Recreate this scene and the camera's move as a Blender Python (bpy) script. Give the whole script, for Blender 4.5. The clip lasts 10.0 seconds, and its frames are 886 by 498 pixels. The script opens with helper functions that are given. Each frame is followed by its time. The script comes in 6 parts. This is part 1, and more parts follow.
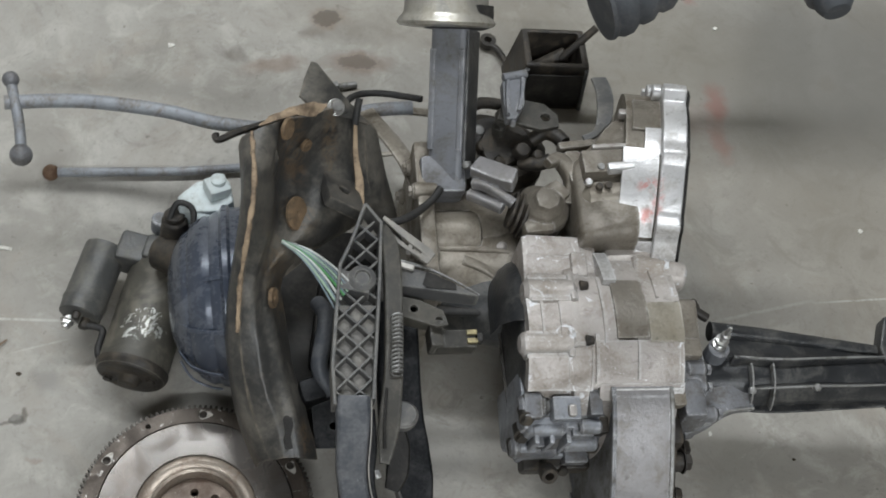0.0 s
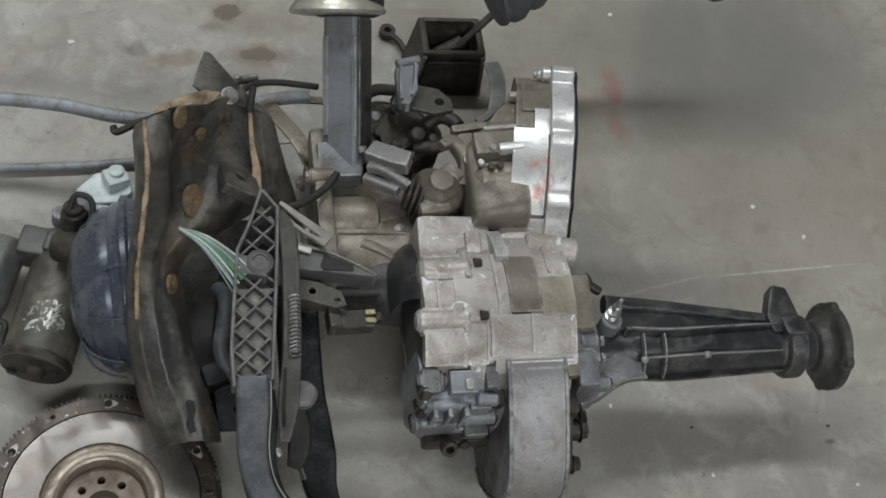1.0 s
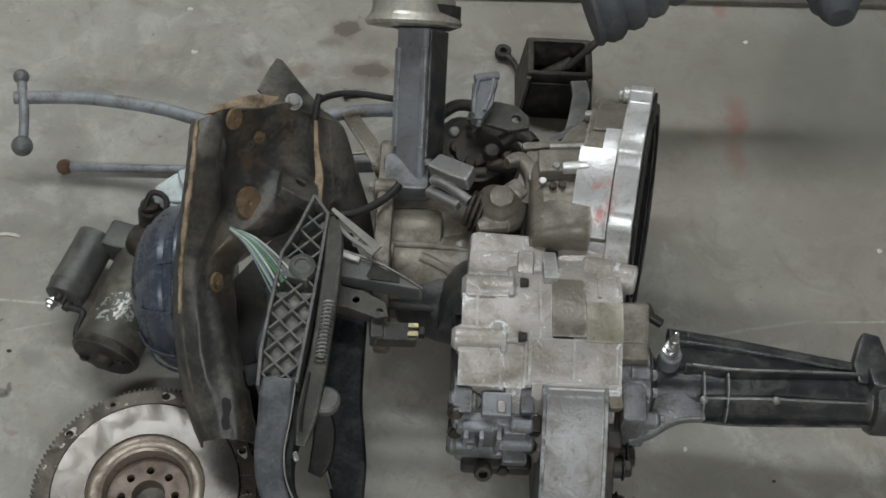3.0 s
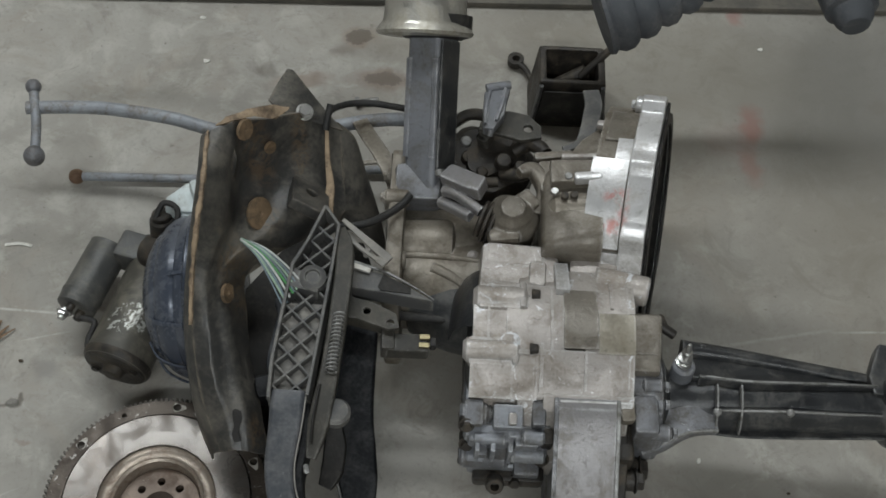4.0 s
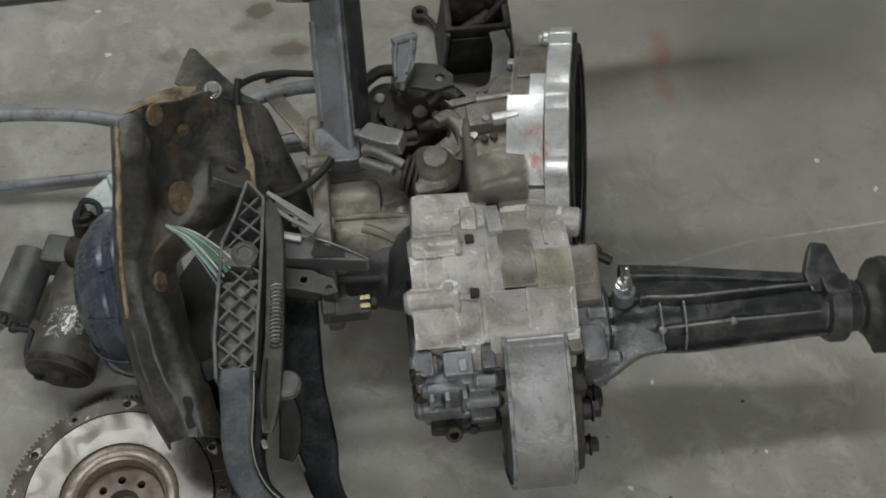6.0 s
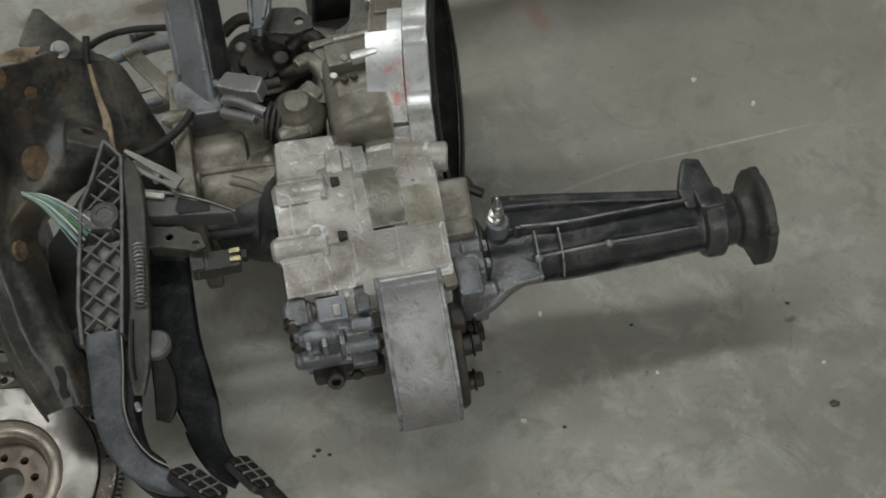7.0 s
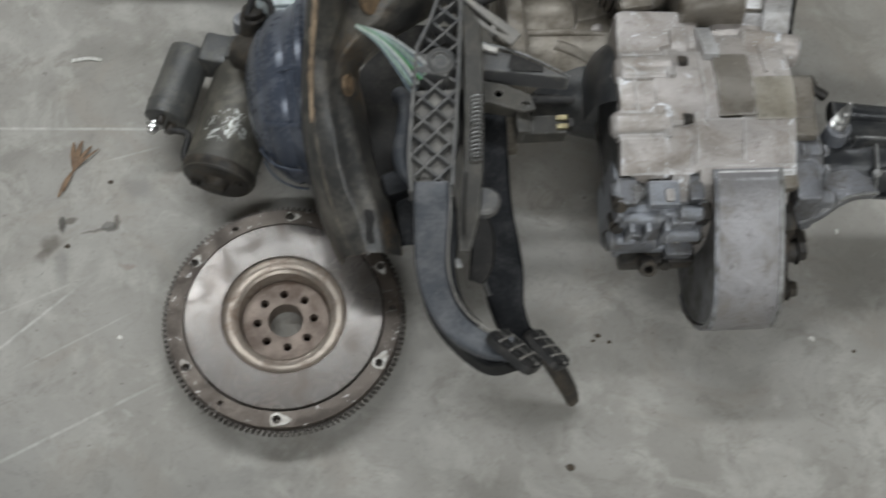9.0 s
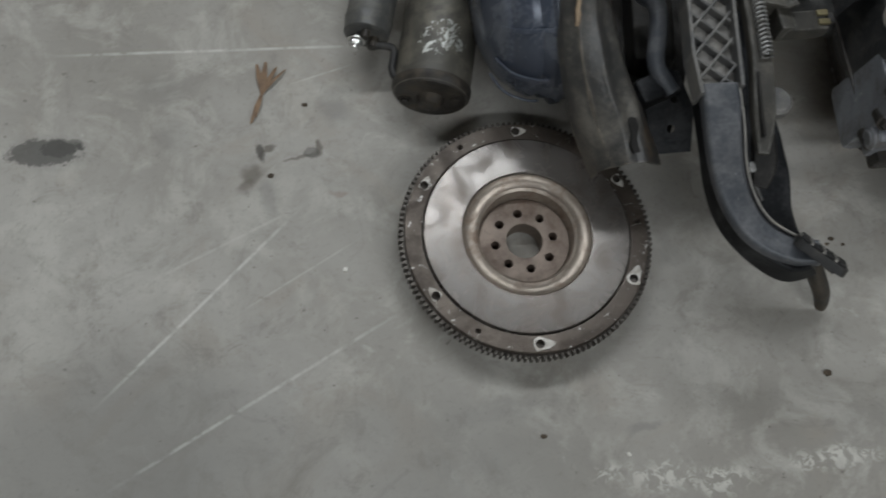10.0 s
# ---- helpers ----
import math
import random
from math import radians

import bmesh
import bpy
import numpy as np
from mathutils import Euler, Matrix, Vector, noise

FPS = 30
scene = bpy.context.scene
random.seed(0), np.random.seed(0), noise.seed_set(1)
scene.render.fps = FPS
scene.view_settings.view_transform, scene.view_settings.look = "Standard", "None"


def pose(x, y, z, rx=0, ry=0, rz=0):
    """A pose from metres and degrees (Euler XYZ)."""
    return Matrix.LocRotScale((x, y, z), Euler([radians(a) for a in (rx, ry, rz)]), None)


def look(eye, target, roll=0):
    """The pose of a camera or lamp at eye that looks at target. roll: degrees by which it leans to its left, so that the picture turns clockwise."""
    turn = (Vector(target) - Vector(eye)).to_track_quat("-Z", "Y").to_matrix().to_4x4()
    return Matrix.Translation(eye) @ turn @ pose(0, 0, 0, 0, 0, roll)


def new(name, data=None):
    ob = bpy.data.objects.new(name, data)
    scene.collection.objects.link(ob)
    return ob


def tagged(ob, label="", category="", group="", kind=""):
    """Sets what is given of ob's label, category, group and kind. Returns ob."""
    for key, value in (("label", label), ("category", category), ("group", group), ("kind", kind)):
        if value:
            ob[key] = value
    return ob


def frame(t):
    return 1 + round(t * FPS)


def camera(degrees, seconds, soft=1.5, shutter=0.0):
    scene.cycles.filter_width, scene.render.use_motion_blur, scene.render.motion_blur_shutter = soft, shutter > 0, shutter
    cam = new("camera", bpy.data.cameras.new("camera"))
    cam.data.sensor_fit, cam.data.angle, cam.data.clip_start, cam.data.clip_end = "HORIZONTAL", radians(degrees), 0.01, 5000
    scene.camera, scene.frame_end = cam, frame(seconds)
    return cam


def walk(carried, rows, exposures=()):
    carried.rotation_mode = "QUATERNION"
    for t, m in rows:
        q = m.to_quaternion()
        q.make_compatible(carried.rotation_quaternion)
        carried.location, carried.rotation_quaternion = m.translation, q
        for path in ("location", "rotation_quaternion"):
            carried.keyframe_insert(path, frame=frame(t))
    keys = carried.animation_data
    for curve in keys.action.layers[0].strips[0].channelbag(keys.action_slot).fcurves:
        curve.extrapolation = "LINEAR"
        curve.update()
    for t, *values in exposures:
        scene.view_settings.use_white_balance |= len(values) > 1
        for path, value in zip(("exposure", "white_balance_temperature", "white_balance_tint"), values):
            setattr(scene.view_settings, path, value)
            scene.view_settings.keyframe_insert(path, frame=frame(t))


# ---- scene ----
cam = camera(40.0, 10.0, soft=1.7, shutter=0.3)
PATH = [
    (0, (-0.0452, -0.0801, 1.493), (0.3019, 0.9009, -0.214), 17.3),
    (0.2, (-0.0624, -0.0661, 1.4956), (0.2957, 0.8877, -0.2255), 19.39),
    (0.5, (-0.0476, -0.0878, 1.502), (0.3381, 0.8696, -0.211), 20.3),
    (0.7, (-0.0267, -0.1103, 1.5085), (0.4079, 0.8465, -0.1932), 21.82),
    (1, (-0.0027, -0.125, 1.517), (0.445, 0.8495, -0.171), 19.9),
    (1.2, (0.0285, -0.1343, 1.5137), (0.4229, 0.8606, -0.1759), 17.14),
    (1.5, (0.0846, -0.1441, 1.511), (0.4106, 0.8499, -0.194), 14.2),
    (1.7, (0.134, -0.147, 1.5095), (0.3875, 0.8605, -0.1995), 11.54),
    (2, (0.1885, -0.1538, 1.504), (0.359, 0.8693, -0.207), 10.3),
    (2.2, (0.2153, -0.1498, 1.5038), (0.3437, 0.8763, -0.2081), 9.79),
    (2.5, (0.2378, -0.1505, 1.503), (0.2978, 0.9012, -0.197), 6.5),
    (2.7, (0.247, -0.1521, 1.5002), (0.2883, 0.9066, -0.1961), 4.84),
    (3.8, (0.2627, -0.136, 1.4943), (0.2641, 0.9208, -0.2037), 2.53),
    (4, (0.2609, -0.1368, 1.496), (0.2569, 0.9245, -0.2), 2.5),
    (4.2, (0.2579, -0.1371, 1.4978), (0.2525, 0.9263, -0.1961), 2.63),
    (4.5, (0.2585, -0.1413, 1.497), (0.2562, 0.929, -0.192), 2.6),
    (5, (0.2611, -0.1463, 1.497), (0.2769, 0.9214, -0.194), 3.1),
    (5.2, (0.2601, -0.146, 1.495), (0.2803, 0.9224, -0.195), 3.2),
    (6.3, (0.2869, -0.1607, 1.47), (0.4028, 0.8387, -0.259), -2.0),
    (6.5, (0.3026, -0.1677, 1.461), (0.4353, 0.8285, -0.267), -1.7),
    (6.7, (0.321, -0.1649, 1.4601), (0.4788, 0.809, -0.2797), -0.99),
    (7, (0.3542, -0.1735, 1.447), (0.5307, 0.7753, -0.304), -0.8),
    (7.2, (0.3655, -0.1739, 1.4357), (0.5476, 0.7546, -0.3263), -1.13),
    (7.5, (0.3824, -0.174, 1.424), (0.5327, 0.7516, -0.343), -4.3),
    (7.8, (0.3854, -0.1739, 1.4282), (0.5272, 0.7653, -0.3319), -4.39),
    (8, (0.3804, -0.1703, 1.428), (0.5245, 0.7657, -0.333), -3.3),
    (8.2, (0.3596, -0.1612, 1.422), (0.4938, 0.7769, -0.3393), -3.76),
    (8.5, (0.2681, -0.1674, 1.415), (0.3494, 0.7622, -0.354), -1.1),
    (8.7, (0.2087, -0.1526, 1.401), (0.246, 0.7251, -0.3957), -1.13),
    (9, (0.0623, -0.1381, 1.382), (0.1252, 0.6798, -0.442), 2.3),
    (9.2, (-0.0856, -0.1193, 1.3631), (0.0722, 0.6585, -0.4727), 8.03),
    (9.5, (-0.2586, -0.1051, 1.325), (0.0146, 0.6151, -0.521), 13.8),
    (9.7, (-0.3057, -0.0923, 1.3092), (-0.0159, 0.6102, -0.5408), 14.41),
    (10, (-0.3698, -0.0921, 1.283), (-0.0804, 0.6062, -0.568), 15.8),
]
walk(cam, [(t, look(eye, target, roll)) for t, eye, target, roll in PATH], exposures=[(0, -0.13, 6520, 10), (0.5, -0.10, 6520, 10), (1.0, -0.40, 6580, 8), (2.0, -0.58, 6600, 8), (4.5, -0.64, 6600, 8), (7.0, -0.76, 6780, 6), (8.0, -0.71, 6780, 6), (9.0, -0.37, 6500, 10), (10, -0.69, 6450, 10)])

# ---- world and light ----
world = bpy.data.worlds.new("workshop_air")
scene.world = world
world.use_nodes = True
world.node_tree.nodes["Background"].inputs[0].default_value = (0.75, 0.85, 1.0, 1)
world.node_tree.nodes["Background"].inputs[1].default_value = 0.15

ROOM_X, ROOM_Y0, ROOM_Y1, ROOM_H = 4.0, -3.6, 3.4, 3.4
# second row: unseen fill lamps, added to brighten the near side
TUBE_AND_FILL_ROWS = [(-0.45, 1.90, 46.0), (0.5, -2.2, 57.0)]


# ---- mesh helpers ----
def V(*a):
    return Vector(a)


def finish(bm, name, mats, angle=38):
    bmesh.ops.recalc_face_normals(bm, faces=bm.faces)
    me = bpy.data.meshes.new(name)
    bm.to_mesh(me)
    bm.free()
    for m in (mats if isinstance(mats, (list, tuple)) else [mats]):
        me.materials.append(m)
    me.polygons.foreach_set("use_smooth", [True] * len(me.polygons))
    me.set_sharp_from_angle(angle=radians(angle))
    return me


def part(name, bm, mat, parent, label=""):
    ob = new(name, finish(bm, name, mat))
    ob.modifiers.new("even_normals", "WEIGHTED_NORMAL").keep_sharp = True
    ob.parent = parent
    if parent.parent is None:
        ob.matrix_parent_inverse = Matrix.Translation(parent.location).inverted()
    return tagged(ob, label)


def thing(name, at, label, category, group=""):
    ob = new(name)
    ob.empty_display_size = 0.02
    ob.location = at
    ob.matrix_world = Matrix.Translation(at)
    return tagged(ob, label, category, group)


def single(name, bm, mat, label, category, group="", kind=""):
    return tagged(new(name, finish(bm, name, mat)), label, category, group, kind)


def turn_to(axis):
    """Rotation that takes +Z onto axis."""
    return Vector(axis).normalized().to_track_quat("Z", "Y").to_matrix().to_4x4()


def box(bm, c, size, rot=(0, 0, 0), bevel=0.003, seg=2, m=None):
    mat = m if m is not None else pose(*c, *rot)
    r = bmesh.ops.create_cube(bm, size=1.0, matrix=mat @ Matrix.Diagonal((*size, 1)))
    if bevel > 0:
        es = list({e for v in r["verts"] for e in v.link_edges})
        bmesh.ops.bevel(bm, geom=es, offset=min(bevel, min(size) * 0.45), segments=seg, profile=0.5, affect="EDGES", clamp_overlap=True)
    return bm


def lathe(bm, origin, axis, profile, seg=40, squash=1.0, wob=0.0, loop=False):
    """Turns (distance along axis, radius) pairs round the axis."""
    m = Matrix.Translation(origin) @ turn_to(axis)
    rings = []
    for d, r in profile:
        if r < 1e-6:
            rings.append([bm.verts.new(m @ Vector((0, 0, d)))])
        else:
            ring = []
            for i in range(seg):
                a = 2 * math.pi * i / seg
                k = 1 + wob * math.sin(3 * a + 1.3) + wob * 0.6 * math.sin(7 * a)
                ring.append(bm.verts.new(m @ Vector((r * k * math.cos(a), r * k * squash * math.sin(a), d))))
            rings.append(ring)
    for a, b in zip(rings, rings[1:] + rings[:1] if loop else rings[1:]):
        if len(a) == 1 and len(b) == 1:
            continue
        for i in range(seg):
            j = (i + 1) % seg
            if len(a) == 1:
                bm.faces.new((a[0], b[i], b[j]))
            elif len(b) == 1:
                bm.faces.new((a[i], a[j], b[0]))
            else:
                bm.faces.new((a[i], a[j], b[j], b[i]))
    for ring in () if loop else (rings[0], rings[-1]):
        if len(ring) > 2:
            bm.faces.new(ring)
    return bm


def rod(bm, a, b, r, r2=None, seg=20, bevel=0.15):
    a, b = Vector(a), Vector(b)
    r2 = r if r2 is None else r2
    n = (b - a).length
    e = min(r, r2) * bevel
    return lathe(bm, a, b - a, [(0, r - e), (e, r), (n - e, r2), (n, r2 - e)], seg)


def smooth_line(pts, steps=6):
    pts = [Vector(p) for p in pts]
    out = []
    for i in range(len(pts) - 1):
        p0, p1, p2, p3 = pts[max(i - 1, 0)], pts[i], pts[i + 1], pts[min(i + 2, len(pts) - 1)]
        for k in range(steps):
            t = k / steps
            out.append(0.5 * ((2 * p1) + (p2 - p0) * t + (2 * p0 - 5 * p1 + 4 * p2 - p3) * t * t + (3 * p1 - p0 - 3 * p2 + p3) * t ** 3))
    out.append(pts[-1])
    return out


def sweep(bm, pts, section, steps=6, up=(0, 0, 1), scale=None):
    """Sweeps a closed 2D section along a smooth line; section x goes sideways, y along up."""
    line = smooth_line(pts, steps) if steps > 1 else [Vector(p) for p in pts]
    n = len(line)
    rings = []
    for i, p in enumerate(line):
        d = (line[min(i + 1, n - 1)] - line[max(i - 1, 0)]).normalized()
        side = d.cross(Vector(up))
        side = side.normalized() if side.length > 1e-4 else Vector((1, 0, 0))
        u = side.cross(d)
        k = 1.0
        if scale:
            f = i / (n - 1) * (len(scale) - 1)
            j = min(int(f), len(scale) - 2)
            k = scale[j] + (scale[j + 1] - scale[j]) * (f - j)
        rings.append([bm.verts.new(p + side * (x * k) + u * (y * k)) for x, y in section])
    m = len(section)
    for a, b in zip(rings, rings[1:]):
        for i in range(m):
            j = (i + 1) % m
            bm.faces.new((a[i], a[j], b[j], b[i]))
    bm.faces.new(rings[0])
    bm.faces.new(rings[-1])
    return bm


def circle2(r, n=12):
    return [(r * math.cos(2 * math.pi * i / n), r * math.sin(2 * math.pi * i / n)) for i in range(n)]


def rrect(w, h, r, n=3):
    out = []
    for cx, cy, a0 in ((w / 2 - r, h / 2 - r, 0), (-w / 2 + r, h / 2 - r, 90), (-w / 2 + r, -h / 2 + r, 180), (w / 2 - r, -h / 2 + r, 270)):
        for k in range(n + 1):
            a = radians(a0 + 90 * k / n)
            out.append((cx + r * math.cos(a), cy + r * math.sin(a)))
    return out


def hose(bm, pts, r, seg=10, steps=8):
    return sweep(bm, pts, circle2(r, seg), steps)


def prism(bm, poly, thick, m=None, bevel=0.0, holes=()):
    """Flat plate from a 2D outline with round or polygonal holes, thick along local +Z."""
    m = m if m is not None else Matrix()
    tmp = bmesh.new()
    es = []
    for loop in (poly, *holes):
        vs = [tmp.verts.new((x, y, 0)) for x, y in loop]
        es += [tmp.edges.new((vs[i], vs[(i + 1) % len(vs)])) for i in range(len(vs))]
    bmesh.ops.triangle_fill(tmp, use_beauty=True, use_dissolve=False, edges=es, normal=(0, 0, 1))
    r = bmesh.ops.extrude_face_region(tmp, geom=list(tmp.faces))
    bmesh.ops.translate(tmp, verts=[g for g in r["geom"] if isinstance(g, bmesh.types.BMVert)], vec=(0, 0, thick))
    if bevel:
        sharp = [e for e in tmp.edges if len(e.link_faces) == 2 and e.calc_face_angle(0) > 1.0]
        bmesh.ops.bevel(tmp, geom=sharp, offset=bevel, segments=2, profile=0.5, affect="EDGES", clamp_overlap=True)
    bmesh.ops.transform(tmp, matrix=m, verts=tmp.verts)
    me = bpy.data.meshes.new("tmp")
    tmp.to_mesh(me)
    tmp.free()
    bm.from_mesh(me)
    bpy.data.meshes.remove(me)
    return bm


def hole(x, y, r, n=14):
    return [(x + r * math.cos(-2 * math.pi * i / n), y + r * math.sin(-2 * math.pi * i / n)) for i in range(n)]


def bolt(bm, at, axis, r=0.008, h=0.006, washer=True):
    at, axis = Vector(at), Vector(axis).normalized()
    if washer:
        lathe(bm, at, axis, [(0, r * 1.35), (0.0015, r * 1.35), (0.002, r * 1.25)], 18)
    lathe(bm, at + axis * 0.0015, axis, [(0, r), (h * 0.8, r), (h, r * 0.85)], 6)
    return bm


def skin(bm, rows, thick, steps=4):
    """Bent sheet through a grid of places, with thickness below it."""
    lines = [smooth_line(r, steps) for r in rows]
    cols = [smooth_line([l[i] for l in lines], steps) for i in range(len(lines[0]))]
    nu, nv = len(cols), len(cols[0])
    top = [[c for c in col] for col in cols]
    nrm = []
    for i in range(nu):
        row = []
        for j in range(nv):
            a = top[min(i + 1, nu - 1)][j] - top[max(i - 1, 0)][j]
            b = top[i][min(j + 1, nv - 1)] - top[i][max(j - 1, 0)]
            n = a.cross(b).normalized()
            row.append(n if n.z > 0 else -n)
        nrm.append(row)
    up = [[bm.verts.new(top[i][j]) for j in range(nv)] for i in range(nu)]
    dn = [[bm.verts.new(top[i][j] - nrm[i][j] * thick) for j in range(nv)] for i in range(nu)]
    for i in range(nu - 1):
        for j in range(nv - 1):
            bm.faces.new((up[i][j], up[i + 1][j], up[i + 1][j + 1], up[i][j + 1]))
            bm.faces.new((dn[i][j], dn[i][j + 1], dn[i + 1][j + 1], dn[i + 1][j]))
    for i in range(nu - 1):
        for j in (0, nv - 1):
            bm.faces.new((up[i][j], up[i + 1][j], dn[i + 1][j], dn[i][j]))
    for j in range(nv - 1):
        for i in (0, nu - 1):
            bm.faces.new((up[i][j], dn[i][j], dn[i][j + 1], up[i][j + 1]))
    return bm


# ---- materials ----
class Nodes:
    """Short hand for building a node tree."""

    def __init__(self, name):
        self.mat = bpy.data.materials.new(name)
        self.mat.use_nodes = True
        self.t = self.mat.node_tree
        self.bsdf = self.t.nodes["Principled BSDF"]
        self.pos = self.t.nodes.new("ShaderNodeTexCoord").outputs["Object"]

    def link(self, a, b):
        self.t.links.new(a, b)

    def put(self, sock, v):
        if isinstance(v, bpy.types.NodeSocket):
            self.link(v, sock)
        elif isinstance(v, (tuple, list)) and len(v) == 3 and len(sock.default_value) == 4:
            sock.default_value = (*v, 1)
        else:
            sock.default_value = v

    def noise(self, scale, detail=5.0, rough=0.6, warp=0.0, vec=None):
        n = self.t.nodes.new("ShaderNodeTexNoise")
        n.inputs["Scale"].default_value = scale
        n.inputs["Detail"].default_value = detail
        n.inputs["Roughness"].default_value = rough
        n.inputs["Distortion"].default_value = warp
        self.link(vec or self.pos, n.inputs["Vector"])
        return n.outputs["Fac"]

    def ramp(self, v, lo, hi, a=0.0, b=1.0, smooth=True):
        n = self.t.nodes.new("ShaderNodeMapRange")
        n.interpolation_type = "SMOOTHSTEP" if smooth else "LINEAR"
        self.put(n.inputs["Value"], v)
        for i, k in ((1, lo), (2, hi), (3, a), (4, b)):
            n.inputs[i].default_value = k
        return n.outputs["Result"]

    def math(self, op, a, b=0.0):
        n = self.t.nodes.new("ShaderNodeMath")
        n.operation = op
        self.put(n.inputs[0], a)
        self.put(n.inputs[1], b)
        return n.outputs[0]

    def mix(self, f, a, b):
        n = self.t.nodes.new("ShaderNodeMix")
        n.data_type = "RGBA"
        self.put(n.inputs["Factor"], f)
        self.put(n.inputs["A"], a)
        self.put(n.inputs["B"], b)
        return n.outputs["Result"]

    def mapped(self, loc, rot, size, vec=None):
        """Coordinates centred on loc, turned by rot degrees about Z, in units of size."""
        n = self.t.nodes.new("ShaderNodeMapping")
        n.vector_type = "TEXTURE"
        n.inputs["Location"].default_value = loc
        n.inputs["Rotation"].default_value = (0, 0, radians(rot))
        n.inputs["Scale"].default_value = size
        self.link(vec or self.pos, n.inputs["Vector"])
        return n.outputs["Vector"]

    def length(self, v):
        n = self.t.nodes.new("ShaderNodeVectorMath")
        n.operation = "LENGTH"
        self.link(v, n.inputs[0])
        return n.outputs["Value"]

    def spot(self, x, y, rx, ry, rot=0.0, soft=0.5, vec=None, z=0.0, rz=1.0):
        return self.ramp(self.length(self.mapped((x, y, z), rot, (rx, ry, rz), vec)), 1.0 - soft, 1.0, 1.0, 0.0)

    def bump(self, h, strength, dist, old=None):
        n = self.t.nodes.new("ShaderNodeBump")
        n.inputs["Strength"].default_value = strength
        n.inputs["Distance"].default_value = dist
        self.link(h, n.inputs["Height"])
        if old is not None:
            self.link(old, n.inputs["Normal"])
        return n.outputs["Normal"]

    def out(self, color, rough, metal=0.0, normal=None):
        self.put(self.bsdf.inputs["Base Color"], color)
        self.put(self.bsdf.inputs["Roughness"], rough)
        self.put(self.bsdf.inputs["Metallic"], metal)
        if normal is not None:
            self.link(normal, self.bsdf.inputs["Normal"])
        return self.mat


def surface(name, base, dirt, rough=0.5, metal=0.0, amount=0.5, coarse=25.0, fine=180.0, bump=0.3, wear=None, wear_amount=0.0, dirt_rough=0.62, spots=(), grime=0.45, edge=None):
    """Base colour under blotchy dirt with fine grain, and scuffs that show the wear colour."""
    n = Nodes(name)
    big, small = n.noise(coarse, 6, 0.62, 0.6), n.noise(fine, 4, 0.6)
    mixed = n.math("ADD", n.math("MULTIPLY", big, 0.75), n.math("MULTIPLY", small, 0.25))
    mask = n.ramp(mixed, 0.57 - 0.3 * amount, 0.82 - 0.3 * amount)
    col = n.mix(mask, base, dirt)
    tone = n.ramp(n.noise(coarse * 0.35, 3), 0.3, 0.7, 0.78, 1.15)
    hsv = n.t.nodes.new("ShaderNodeHueSaturation")
    n.link(tone, hsv.inputs["Value"])
    n.link(col, hsv.inputs["Color"])
    col = hsv.outputs["Color"]
    speck = n.ramp(n.noise(coarse * 4.5, 5, 0.7, 0.8), 0.56, 0.70, 0.0, grime)
    col = n.mix(speck, col, tuple(c * 0.45 for c in dirt))
    light = n.ramp(n.noise(coarse * 3.0, 6, 0.7, 1.2), 0.58, 0.72, 0.0, grime * 0.8)
    col = n.mix(light, col, tuple(min(1.0, c * 1.35 + 0.01) for c in base))
    ro = n.ramp(mask, 0, 1, rough, dirt_rough, False)
    me = n.ramp(mask, 0, 1, metal, metal * 0.15, False)
    if wear:
        w = n.math("MULTIPLY", n.ramp(n.noise(coarse * 2.2, 8, 0.75, 1.5), 0.72 - 0.22 * wear_amount, 0.76 - 0.22 * wear_amount), 1.0)
        col = n.mix(w, col, wear)
    if edge:
        # scuffed bright metal along the edges
        bev = n.t.nodes.new("ShaderNodeBevel")
        bev.samples = 4
        bev.inputs["Radius"].default_value = 0.005
        geo = n.t.nodes.new("ShaderNodeNewGeometry")
        dot = n.t.nodes.new("ShaderNodeVectorMath")
        dot.operation = "DOT_PRODUCT"
        n.link(bev.outputs[0], dot.inputs[0])
        n.link(geo.outputs["Normal"], dot.inputs[1])
        rub = n.math("MULTIPLY", n.ramp(dot.outputs["Value"], 0.93, 0.995, 1.0, 0.0), n.ramp(n.noise(coarse * 1.6, 6, 0.75, 0.8), 0.40, 0.62, 0.0, 0.85))
        col = n.mix(rub, col, edge)
    for x, y, rx, ry, shade, k in spots:
        m = n.math("MULTIPLY", n.spot(x, y, rx, ry, 0, 0.7, None, 0, 100.0), n.ramp(n.noise(70, 5, 0.7, 1.5), 0.42, 0.58, 0, k))
        col = n.mix(m, col, shade)
    nor = n.bump(small, bump, 0.0012)
    nor = n.bump(big, bump * 0.8, 0.004, nor)
    return n.out(col, ro, me, nor)


